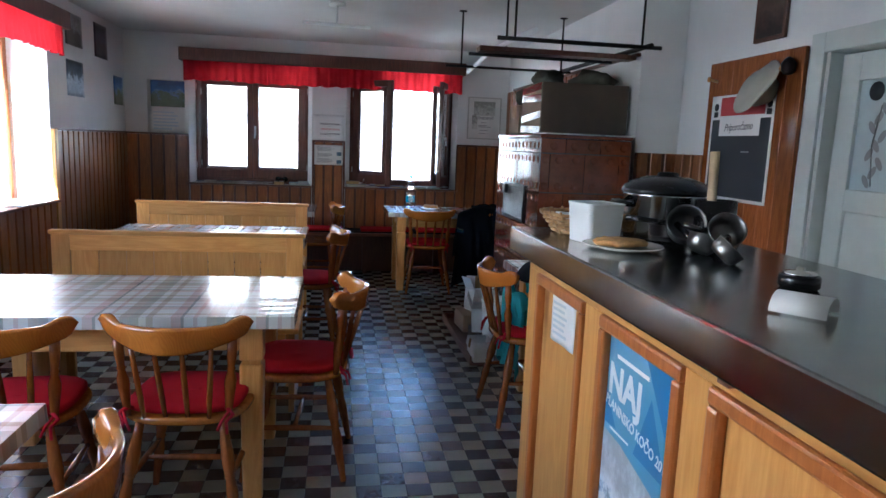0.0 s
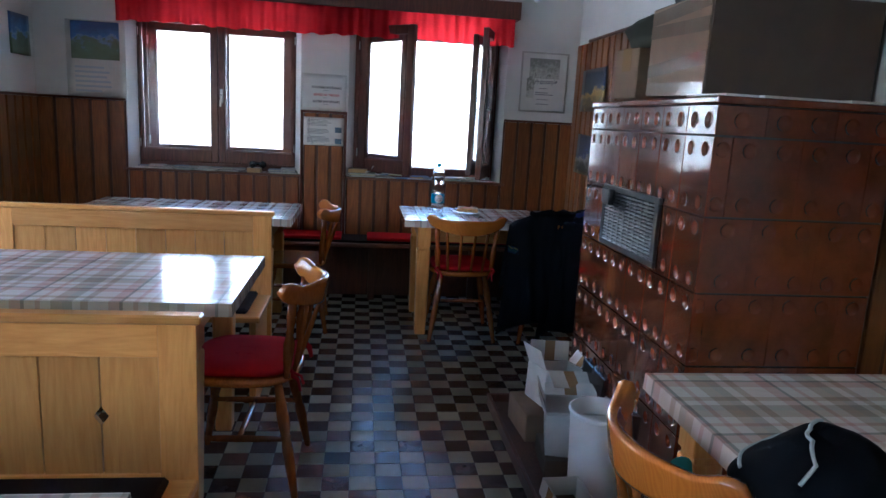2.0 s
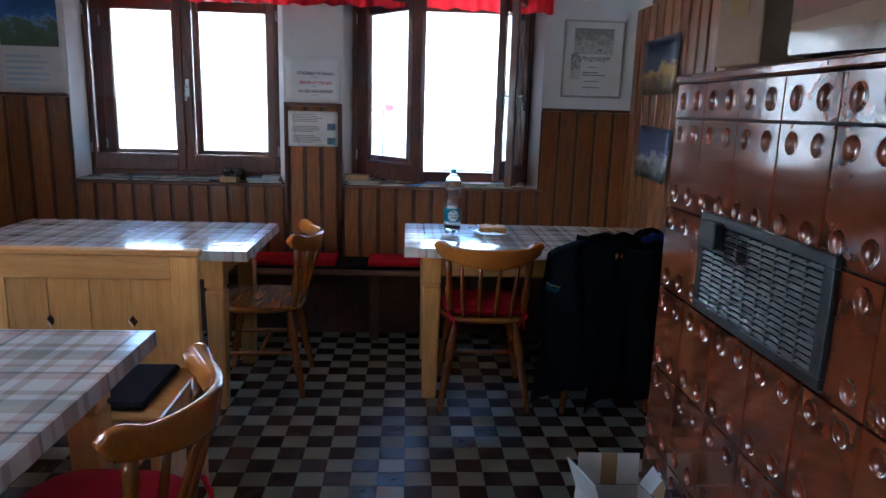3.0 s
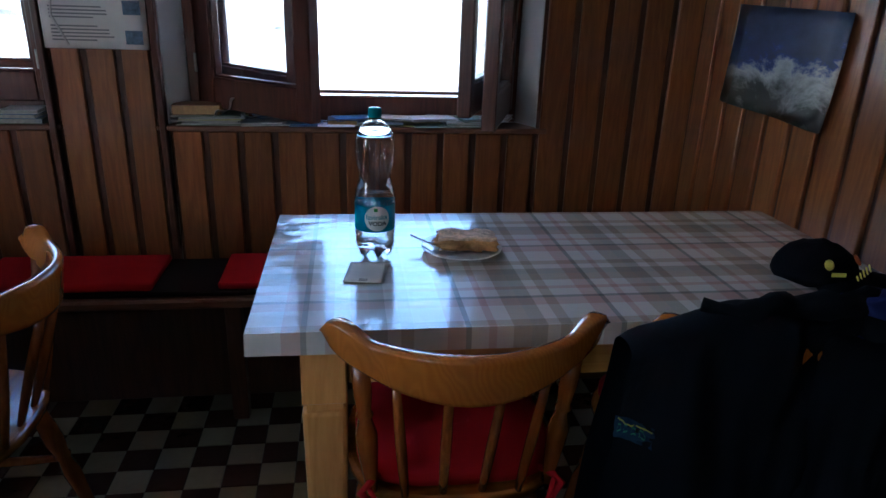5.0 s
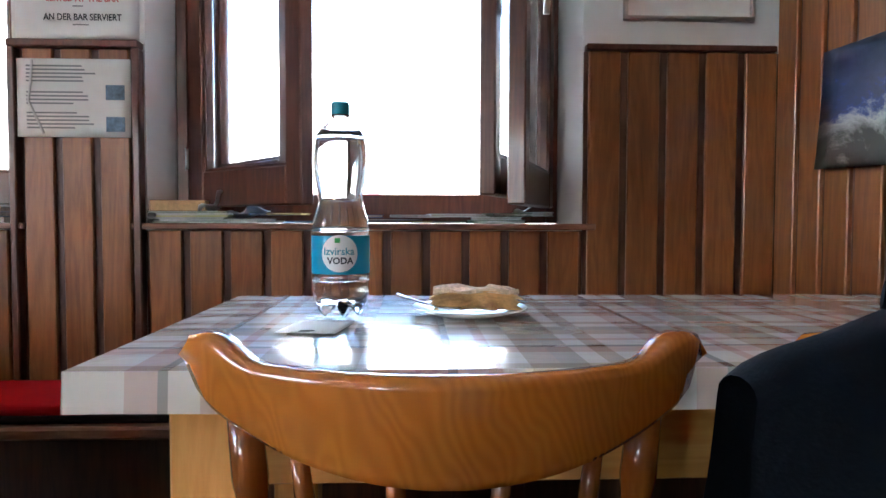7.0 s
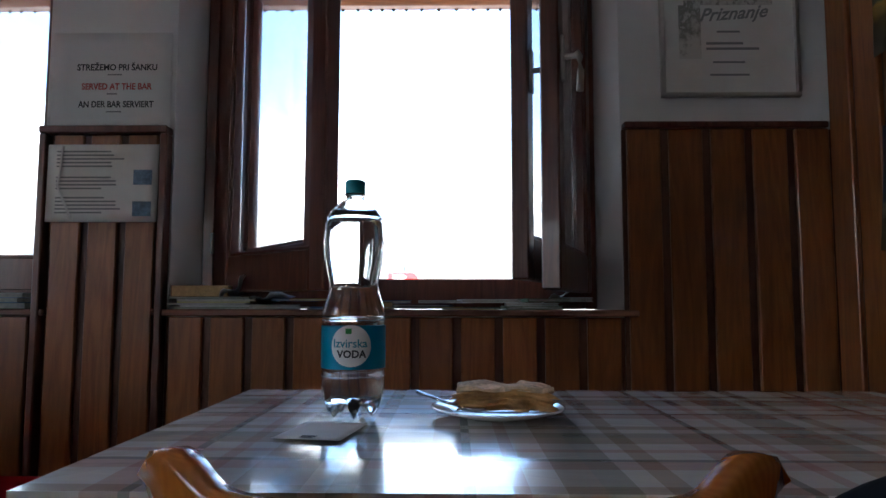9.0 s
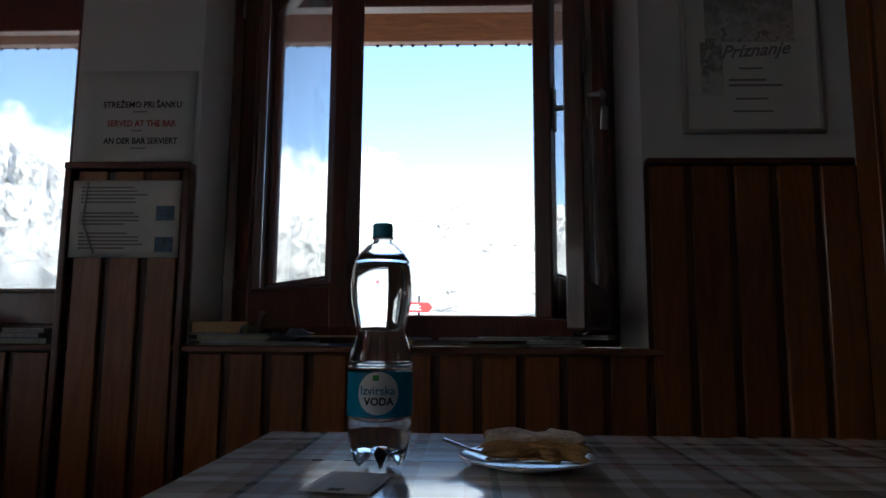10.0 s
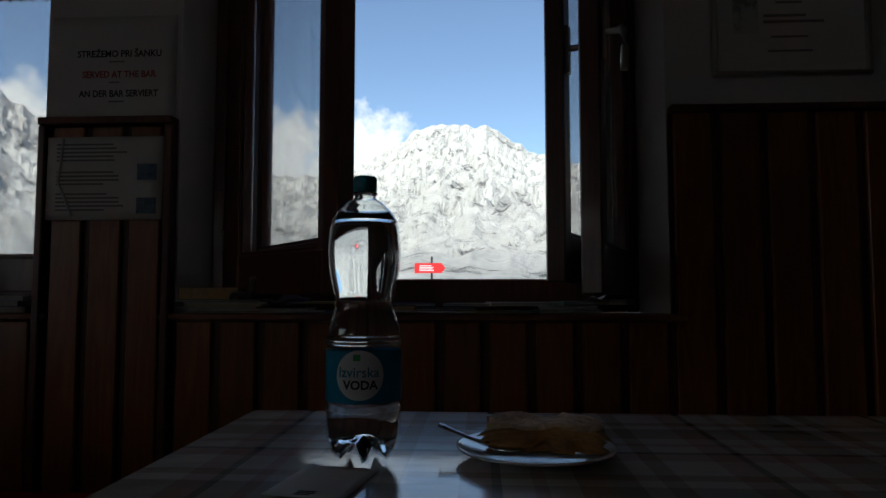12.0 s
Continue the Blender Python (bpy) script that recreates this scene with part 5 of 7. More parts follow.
def plate(x, y, z, r):
    p = thing("plate", "round white porcelain plate", "plate", m=pose(x, y, z))
    bm = bmesh.new()
    lathe(bm, [(r * 0.55, 0), (r * 0.6, 0.002), (r, 0.012), (r * 1.0, 0.0145), (r * 0.97, 0.0145), (r * 0.66, 0.0055), (0.001, 0.0045)], 40)
    part("dish", bm, PORC, p)
    return p


pl = plate(1.59, 3.20, TOPZ, 0.1)
pl["label"] = "round white plate on the steel counter"
bm = bmesh.new()
lathe(bm, [(0.05, 0), (0.082, 0.004), (0.086, 0.010), (0.074, 0.016), (0.002, 0.018)], 28)
for v in bm.verts:
    v.co += 0.004 * Vector((noise.noise(v.co * 30), noise.noise(v.co * 33 + Vector((5, 0, 0))), noise.noise(v.co * 40)))
    v.co.z = max(v.co.z, 0.0)
one("pancake", bm, PASTRY, "browned round pancake on the counter plate", "food", pose(1.585, 3.205, TOPZ + 0.0085) @ Matrix.Diagonal((0.82, 0.62, 1.1, 1)))

pot = thing("rice_cooker", "large stainless steel pot with black lid", "pot", m=pose(1.815, 3.43, TOPZ))
bm = bmesh.new()
lathe(bm, [(0.11, 0.0), (0.118, 0.006), (0.12, 0.02), (0.12, 0.125), (0.123, 0.13)], 40)
part("body", bm, CHROME, pot)
bm = bmesh.new()
lathe(bm, [(0.124, 0.130), (0.126, 0.137), (0.12, 0.15), (0.1, 0.165), (0.06, 0.178), (0.03, 0.18), (0.028, 0.19), (0.002, 0.192)], 40)
part("lid", bm, BLACK, pot)
for s in (-1, 1):
    bm = bmesh.new()
    tube(bm, [(s * 0.116, -0.035, 0.1), (s * 0.143, -0.03, 0.102), (s * 0.146, 0.03, 0.102), (s * 0.116, 0.035, 0.1)], 0.009, 8)
    part("handle", bm, BLACK, pot)


DARKST = flat("worn_dark_steel", (0.22, 0.22, 0.22), 0.28, 12.0, 0.3, metal=0.9)


def bowl_pan(name, label, r, h, m, handle):
    s = thing(name, label, "pan", m=m)
    bm = bmesh.new()
    lathe(bm, [(0.001, 0), (r * 0.75, 0.0), (r * 0.95, h * 0.3), (r, h), (r * 1.04, h), (r * 1.04, h + 0.003), (r * 0.97, h + 0.002), (r * 0.91, h * 0.35), (r * 0.7, 0.004), (0.001, 0.004)], 28, caps=False)
    part("bowl", bm, DARKST, s)
    bm = bmesh.new()
    tube(bm, [(math.copysign(r, handle[0][0]), 0, h * 0.8)] + handle, 0.008, 8)
    part("handle", bm, BLACK, s)
    return s


bowl_pan("saucepan", "small steel saucepan with black handle", 0.047, 0.06, pose(1.775, 3.24, TOPZ + 0.045, 62, 0, -25), [(-0.08, 0.0, 0.055), (-0.15, 0.005, 0.06)])
bowl_pan("saucepan", "small steel saucepan with black handle", 0.043, 0.055, pose(1.815, 3.13, TOPZ + 0.04, 58, 0, -20), [(-0.07, 0.0, 0.05), (-0.1, 0.01, 0.05)])
bowl_pan("ladle", "steel ladle leaning among pans", 0.036, 0.032, pose(1.755, 3.13, TOPZ + 0.012, 30, 0, 110), [(0.06, 0.0, 0.04), (0.1, 0.0, 0.06)])
bowl_pan("ladle", "steel ladle leaning among pans", 0.036, 0.032, pose(1.745, 3.02, TOPZ + 0.014, 45, 0, 70), [(0.06, 0.0, 0.04), (0.1, 0.0, 0.05)])
jar = thing("utensil_jar", "dark steel jar for kitchen utensils", "jar", m=pose(1.845, 3.22, TOPZ))
bm = bmesh.new()
lathe(bm, [(0.05, 0), (0.052, 0.01), (0.052, 0.13), (0.049, 0.13), (0.047, 0.006), (0.001, 0.005)], 28, caps=False)
part("body", bm, BLACK, jar)
bm = bmesh.new()
rod(bm, (0, 0, 0), (0.0, 0.012, 0.245), 0.011, 0.012, 10)
one("wooden_spoon", bm, flat("pale_beech", (0.5, 0.37, 0.22), 0.6, 20.0, 0.15), "thick pale wooden spoon standing in the jar", "spoon", pose(1.832, 3.215, TOPZ + 0.008))
sp = thing("small_pot", "small black pot with steel lid", "pot", m=pose(1.745, 2.75, TOPZ) @ Matrix.Diagonal((0.8, 0.8, 0.85, 1)))
bm = bmesh.new()
lathe(bm, [(0.04, 0), (0.046, 0.006), (0.046, 0.028), (0.043, 0.031)], 28)
part("body", bm, BLACK, sp)
bm = bmesh.new()
lathe(bm, [(0.038, 0.032), (0.036, 0.037), (0.01, 0.041), (0.01, 0.049), (0.002, 0.05)], 28)
part("lid", bm, CHROME, sp)
bm = bmesh.new()
pts = []
n = 24
for k in range(n + 1):
    a = math.pi * (0.02 + 0.96 * k / n)
    pts.append((0.045 * math.cos(a), 0.05 * math.sin(a) ** 0.8 * 0.75))
inner = [(x * 0.97, max(z - 0.001, 0)) for x, z in pts]
va = [[bm.verts.new((s * 0.052, x, z)) for x, z in pts] for s in (-1, 1)]
vb = [[bm.verts.new((s * 0.052, x, z)) for x, z in inner] for s in (-1, 1)]
for k in range(n):
    bm.faces.new((va[0][k], va[1][k], va[1][k + 1], va[0][k + 1])).smooth = True
    bm.faces.new((vb[0][k], vb[0][k + 1], vb[1][k + 1], vb[1][k])).smooth = True
    for s in (0, 1):
        bm.faces.new((va[s][k], va[s][k + 1], vb[s][k + 1], vb[s][k]))
one("paper_sheet", bm, PAPER, "curled white paper sheet on the steel counter", "paper", pose(1.612, 2.56, TOPZ, 0, 0, -52) @ Matrix.Diagonal((0.8, 0.88, 0.85, 1)))

# ---- on the east wall ----
bd = thing("wooden_board", "orange-stained wooden board hung on the wall", "board", m=pose(RIGHT2, 0, 0))
for k in range(7):
    bm = bmesh.new()
    y0 = 4.535 + k * 0.1145
    box(bm, -0.028, -0.003, y0, y0 + 0.1135, 0.66, 1.905, 0.003)
    part("plank", bm, BOARDW, bd)
bm = bmesh.new()
for y in (5.25, 4.62):
    rod(bm, (-0.028, y, 1.80), (-0.075, y, 1.81), 0.008)
    lathe(bm, [(0.014, 0), (0.016, 0.01), (0.002, 0.018)], 12, pose(-0.075, y, 1.81, 0, -90, 0))
part("hook", bm, PINE, bd)
bb = sheet("menu_board", "black menu poster with white border on the wooden board", "sign", Matrix.Translation((RIGHT2 - 0.031, 4.99, 1.43)) @ WESTF, 0.57, 0.575, INKW)
bm = bmesh.new()
box(bm, -0.265, 0.265, -0.27, 0.155, 0.0013, 0.002)
part("black_field", bm, INK, bb)
bm = bmesh.new()
box(bm, -0.19, 0.21, 0.175, 0.275, 0.0013, 0.002)
part("red_field", bm, INKR, bb, "plain red logo field")
bm = bmesh.new()
box(bm, -0.19, 0.18, 0.065, 0.16, 0.0021, 0.0026)
part("white_field", bm, INKW, bb)
text("Priporočamo", 0.058, pose(-0.01, 0.112, 0.003, 0, 0, 2), INK, bb, stretch=0.82, shear=0.35)
bm = bmesh.new()
for x in (-0.235, 0.245):
    lathe(bm, [(0.022, 0.0015), (0.022, 0.002)], 12, pose(x, 0.225, 0))
    box(bm, x - 0.02, x + 0.02, 0.17, 0.20, 0.0015, 0.002)
part("emblem", bm, INK, bb)
bars(bb, pose(0.08, -0.02, 0.0025), 0.10, 0.02, 1, INKG, 5)
ht = thing("felt_hat", "pale felt hat hanging on the wooden board", "hat", m=pose(RIGHT2 - 0.10, 4.785, 1.735, 118, 0, 80))
bm = bmesh.new()
lathe(bm, [(0.145, 0.0), (0.15, 0.004), (0.10, 0.008), (0.085, 0.02), (0.08, 0.07), (0.05, 0.095), (0.002, 0.10)], 28)
for v in bm.verts:
    v.co.x *= 1.15
    v.co.z += 0.02 * noise.noise(v.co * 7)
part("crown", bm, HATC, ht)
bm = bmesh.new()
lathe(bm, [(0.02, 0), (0.032, 0.015), (0.034, 0.05), (0.02, 0.07), (0.005, 0.08)], 16, pose(RIGHT2 - 0.06, 4.60, 1.78))
one("bell", bm, IRON, "small dark bell on the wooden board", "bell")
pf = thing("framed_picture", "dark framed picture on the white wall", "picture", m=Matrix.Translation((RIGHT2 - 0.012, 4.84, 2.10)) @ WESTF)
bm = bmesh.new()
box(bm, -0.125, 0.125, -0.13, 0.13, -0.010, 0.010, 0.003)
part("frame", bm, BATTEN, pf)
bm = bmesh.new()
box(bm, -0.105, 0.105, -0.11, 0.11, 0.0101, 0.011)
part("image", bm, picture_mat("dark_picture", (0.02, 0.012, 0.01), (0.06, 0.035, 0.025), (0.09, 0.05, 0.035)), pf)

# ---- pictures and papers on the walls ----
CLOUDP = picture_mat("cloud_photograph", (0.04, 0.045, 0.04), (0.42, 0.44, 0.44), (0.03, 0.06, 0.24), 2.6, (0.04, 0.06, 0.14))
GOLDP = picture_mat("golden_rock_photograph", (0.08, 0.05, 0.02), (0.5, 0.3, 0.06), (0.03, 0.05, 0.1), 2.5, (0.02, 0.03, 0.07))
LAKEP = picture_mat("blue_lake_photograph", (0.08, 0.12, 0.06), (0.1, 0.16, 0.1), (0.2, 0.35, 0.6), 3.0, (0.05, 0.18, 0.5))
ICEP = picture_mat("frozen_fall_photograph", (0.35, 0.45, 0.55), (0.55, 0.65, 0.75), (0.3, 0.4, 0.5), 5.0, (0.12, 0.15, 0.2))
DARKP = picture_mat("dark_mountain_photograph", (0.02, 0.025, 0.02), (0.04, 0.05, 0.05), (0.14, 0.18, 0.2), 4.0, (0.2, 0.25, 0.28))
REDP = picture_mat("dusk_photograph", (0.02, 0.015, 0.02), (0.08, 0.03, 0.03), (0.05, 0.06, 0.1), 4.0, (0.06, 0.05, 0.08))
EASTF = Matrix(((0, 0, 1, 0), (1, 0, 0, 0), (0, 1, 0, 0), (0, 0, 0, 1)))
for y0, y1, z0, z1, mt, words in ((7.50, 7.87, 2.06, 2.315, DARKP, "dark mountain photograph"), (8.16, 8.5, 2.04, 2.335, REDP, "dark dusk photograph"), (7.50, 7.87, 1.66, 1.945, ICEP, "pale frozen waterfall photograph"), (8.66, 8.94, 1.65, 1.92, LAKEP, "green and blue lake photograph")):
    sheet("photograph", words + " pinned to the white wall", "photograph", Matrix.Translation((LEFTX + 0.003, (y0 + y1) / 2, (z0 + z1) / 2)) @ EASTF, y1 - y0, z1 - z0, mt, 0.004, grp="photographs on the wall")
cal = sheet("calendar", "wall calendar with a blue lake photograph", "calendar", Matrix.Translation((-0.83, 8.996, 1.66)) @ SOUTHF, 0.40, 0.54, PAPER, 0.003)
bm = bmesh.new()
box(bm, -0.165, 0.165, 0.0, 0.262, 0.0015, 0.0022)
part("photo", bm, LAKEP, cal)
bars(cal, pose(0, -0.14, 0.0042), 0.34, 0.2, 6, mat("faint_blue_ink", (0.5, 0.58, 0.66), 0.6), 3)
aw = thing("framed_award", "silver framed award print on the white wall", "picture", m=Matrix.Translation((2.487, 8.99, 1.692)) @ SOUTHF)
bm = bmesh.new()
for a, b, c, d in ((-0.187, 0.187, 0.215, 0.227), (-0.187, 0.187, -0.227, -0.215), (-0.187, -0.175, -0.215, 0.215), (0.175, 0.187, -0.215, 0.215)):
    box(bm, a, b, c, d, -0.004, 0.012, 0.002)
part("frame", bm, SILVER, aw)
bm = bmesh.new()
box(bm, -0.175, 0.175, -0.215, 0.215, -0.003, 0.002)
part("print", bm, PAPER, aw)
text("Priznanje", 0.05, pose(0.01, 0.005, 0.0035, 0, 0, 4), INKG, aw, shear=0.5, bold=0.02)
for k, (y, w, rows) in enumerate(((-0.045, 0.1, 1), (-0.085, 0.17, 2), (-0.13, 0.13, 1), (-0.165, 0.15, 1))):
    bars(aw, pose(0.01, y, 0.003), w, 0.03 if rows > 1 else 0.012, rows, INKG, 7 + k)
bm = bmesh.new()
box(bm, -0.12, 0.12, 0.03, 0.18, 0.0022, 0.0026)
box(bm, -0.135, -0.075, -0.12, 0.03, 0.0022, 0.0026)
part("engraving", bm, picture_mat("grey_engraving", (0.6, 0.6, 0.57), (0.22, 0.22, 0.2), (0.62, 0.62, 0.6), 9.0, (0.5, 0.5, 0.47)), aw)

sg = sheet("paper_sign", "white paper sign in three languages on the pier", "sign", Matrix.Translation((0.80, 8.997, 1.52)) @ SOUTHF, 0.33, 0.27, PLASTER, 0.001)
text("STREŽEMO PRI ŠANKU", 0.0245, pose(0.015, 0.036, 0.0025), INK, sg, stretch=0.9, bold=0.02)
text("SERVED AT THE BAR", 0.0245, pose(0.015, -0.018, 0.0025), INKR, sg, stretch=0.86, bold=0.02)
text("AN DER BAR SERVIERT", 0.0245, pose(0.015, -0.068, 0.0025), INK, sg, stretch=0.84, bold=0.02)
for k, y in enumerate((0.016, -0.038, -0.088)):
    bars(sg, pose(0.01, y, 0.0025), 0.05, 0.008, 1, INKG, k)
nt = sheet("printed_notice", "printed notice in a clear plastic sleeve", "paper", Matrix.Translation((0.80, 8.972, 1.23)) @ SOUTHF, 0.30, 0.21, PAPER, 0.003)
bars(nt, pose(-0.03, 0.065, 0.0045), 0.22, 0.05, 5, INKG, 11)
bars(nt, pose(-0.03, 0.0, 0.0045), 0.22, 0.04, 4, INKG, 12)
bars(nt, pose(-0.03, -0.06, 0.0045), 0.22, 0.05, 5, INKG, 13)
bm = bmesh.new()
box(bm, 0.085, 0.135, -0.005, 0.035, 0.0042, 0.005)
box(bm, 0.085, 0.135, -0.09, -0.05, 0.0042, 0.005)
part("stamp", bm, flat("grey_blue_print", (0.1, 0.17, 0.26), 0.5, 60.0, 0.5), nt, kind="stuff")
bm = bmesh.new()
tube(bm, [(-0.108, 0.1, 0.004), (-0.112, 0.04, 0.005), (-0.118, -0.01, 0.006), (-0.1, -0.05, 0.005), (-0.08, -0.095, 0.004)], 0.0035, 6)
part("sleeve_crease", bm, CLEARF, nt, "shiny crease in the plastic sleeve")

sheet("poster", "cloudy mountain poster with a curled corner", "poster", Matrix.Translation((RIGHTX - 0.034, 8.49, 1.165)) @ WESTF @ pose(0, 0, 0, 0, 0, -2), 0.49, 0.285, CLOUDP, 0.02)
sheet("poster", "golden mountain poster on the boarded wall", "poster", Matrix.Translation((RIGHTX - 0.034, 8.49, 1.63)) @ WESTF, 0.50, 0.30, GOLDP, 0.008)

# ---- ceiling lamp ----
lamp = thing("ceiling_lamp", "white hanging ceiling lamp, switched off", "lamp", m=pose(0.87, 6.9, 0))
bm = bmesh.new()
lathe(bm, [(0.06, 2.375), (0.06, 2.399)], 20)
part("ceiling_rose", bm, WHITEP, lamp)
bm = bmesh.new()
rod(bm, (0, 0, 2.24), (0, 0, 2.375), 0.008)
part("stem", bm, WHITEP, lamp)
bm = bmesh.new()
rod(bm, (-0.25, 0.02, 2.245), (0.25, -0.02, 2.232), 0.012)
part("bar", bm, WHITEP, lamp)

# ---- on the table by the window ----
TZ = 0.7525
bottle = thing("water_bottle", "clear plastic water bottle with blue label and cap", "bottle", m=pose(1.602, 8.145, TZ, 0, 0, 0))
bm = bmesh.new()
prof = [(0.028, 0.006), (0.037, 0.012), (0.0425, 0.028), (0.0435, 0.045), (0.0435, 0.062), (0.0428, 0.064), (0.0435, 0.067), (0.043, 0.128), (0.0438, 0.14), (0.0425, 0.152), (0.037, 0.167), (0.0338, 0.18), (0.036, 0.194), (0.041, 0.216), (0.0428, 0.24), (0.0405, 0.268), (0.032, 0.286), (0.02, 0.298), (0.0130, 0.302), (0.0125, 0.306), (0.0150, 0.307), (0.0150, 0.309), (0.0115, 0.310), (0.0115, 0.320)]
seg = 40
rings = []
for r, z in prof:
    ring = []
    for i in range(seg):
        a = 2 * math.pi * i / seg
        rr, zz = r, z
        if z < 0.03:
            foot = max(0.0, math.cos(5 * a + 0.6)) ** 0.6
            rr = r * (0.80 + 0.2 * foot) if z < 0.02 else r
            zz = z + (0.022 - 0.028 * foot if z < 0.01 else (0.010 * (1 - foot) if z < 0.02 else 0))
        ring.append(bm.verts.new((rr * math.cos(a), rr * math.sin(a), max(zz, 0.0))))
    rings.append(ring)
for a, b in zip(rings, rings[1:]):
    for i in range(seg):
        bm.faces.new((a[i], a[(i + 1) % seg], b[(i + 1) % seg], b[i])).smooth = True
c0 = bm.verts.new((0, 0, 0.028))
for i in range(seg):
    bm.faces.new((rings[0][(i + 1) % seg], rings[0][i], c0)).smooth = True
SHELL = mat("bottle_shell_plastic", (0.95, 0.97, 0.98), 0.02)
bsdf(SHELL).inputs["Transmission Weight"].default_value = 1.0
bsdf(SHELL).inputs["IOR"].default_value = 1.5
BOTG = mat("bottle_plastic", (1, 1, 1), 0.03)
bsdf(BOTG).inputs["Transmission Weight"].default_value = 1.0
bsdf(BOTG).inputs["IOR"].default_value = 1.33
cp = bm.verts.new((0, 0, 0.320))
for i in range(seg):
    bm.faces.new((rings[-1][i], rings[-1][(i + 1) % seg], cp))
WATERZ = 0.272
part("body", bm, PLASTICC, bottle, "clear ribbed plastic bottle wall")
bm = bmesh.new()
wp = [(r * 0.965, z) for r, z in prof if z <= 0.245] + [(0.0385, WATERZ - 0.004), (0.037, WATERZ)]
rings = []
for r, z in wp:
    ring = []
    for i in range(seg):
        a = 2 * math.pi * i / seg
        rr, zz = r, z
        if z < 0.03:
            foot = max(0.0, math.cos(5 * a + 0.6)) ** 0.6
            rr = r * (0.80 + 0.2 * foot) if z < 0.02 else r
            zz = z + (0.022 - 0.026 * foot if z < 0.01 else (0.010 * (1 - foot) if z < 0.02 else 0))
        ring.append(bm.verts.new((rr * math.cos(a), rr * math.sin(a), max(zz, 0.0012))))
    rings.append(ring)
for a, b in zip(rings, rings[1:]):
    for i in range(seg):
        bm.faces.new((a[i], a[(i + 1) % seg], b[(i + 1) % seg], b[i])).smooth = True
c0 = bm.verts.new((0, 0, 0.030))
c1 = bm.verts.new((0, 0, WATERZ))
for i in range(seg):
    bm.faces.new((rings[0][(i + 1) % seg], rings[0][i], c0)).smooth = True
    bm.faces.new((rings[-1][i], rings[-1][(i + 1) % seg], c1))
part("water", bm, BOTG, bottle, "clear water")
bm = bmesh.new()
up = [(r, z) for r, z in prof if z >= WATERZ + 0.004 and z < 0.31]
up = [(0.0392, WATERZ + 0.003)] + up
lathe(bm, [(r - 0.0002, z) for r, z in up] + [(r - 0.0022, z) for r, z in up[::-1]] + [(up[0][0] - 0.0002, up[0][1])], 40, caps=False)
part("shoulder", bm, SHELL, bottle, "thick clear plastic shoulder")
for z, r in ((0.133, 0.0434), (0.137, 0.0436), (0.058, 0.0437)):
    bm = bmesh.new()
    lathe(bm, [(r, z - 0.0008), (r + 0.0008, z), (r, z + 0.0008)], 40, caps=False)
    part("ridge", bm, SHELL, bottle)
bm = bmesh.new()
lathe(bm, [(0.0128, 0.309), (0.0138, 0.311), (0.0138, 0.326), (0.0125, 0.3285), (0.002, 0.329)], 56)
for v in bm.verts:
    if 0.3105 < v.co.z < 0.327:
        k = 1 + 0.025 * math.cos(28 * math.atan2(v.co.y, v.co.x))
        v.co.x, v.co.y = v.co.x * k, v.co.y * k
part("cap", bm, INKT, bottle, "blue screw cap")
bm = bmesh.new()
lathe(bm, [(0.0441, 0.069), (0.0441, 0.126)], 48, caps=False)
LAB = mat("blue_label_print", (0.0, 0.25, 0.42), 0.3)
part("label_band", bm, LAB, bottle, "blue paper label band")


def wrap(ob, r):
    """Bends a flat mesh in the xz plane round the bottle, facing south."""
    for v in ob.data.vertices:
        a = v.co.x / r
        d = r + 0.0003 + (0.0003 if v.co.y < 0 else 0)
        v.co = Vector((d * math.sin(a), -d * math.cos(a), v.co.z))
    return ob


bm = bmesh.new()
t = bmesh.new()
bmesh.ops.create_circle(t, cap_ends=True, segments=32, radius=0.0275)
bmesh.ops.rotate(t, verts=t.verts, matrix=Matrix.Rotation(radians(90), 3, "X"))
for f in list(t.faces):
    bmesh.ops.poke(t, faces=[f])
bmesh.ops.subdivide_edges(t, edges=t.edges, cuts=3, use_grid_fill=True)
merge(bm, t, pose(0.003, 0, 0.1))
wrap(part("label_disc", bm, INKW, bottle, "round white label disc"), 0.0444)
for body, size, z, mt, x in (("Izvirska", 0.0155, 0.103, INKT, 0.002), ("VODA", 0.0135, 0.089, INK, 0.004)):
    ob = text(body, size, Matrix(), mt, bottle, stretch=1.0, bold=0.03 if body == "VODA" else 0.01)
    for v in ob.data.vertices:
        v.co = Vector((v.co.x + x, v.co.z * 0.5, v.co.y + z))
    wrap(ob, 0.0452)
bm = bmesh.new()
box(bm, -0.004, 0.004, -0.0012, 0.0004, 0.116, 0.123)
wrap(part("label_mark", bm, GREENI, bottle, pose_m=Matrix()), 0.0452)

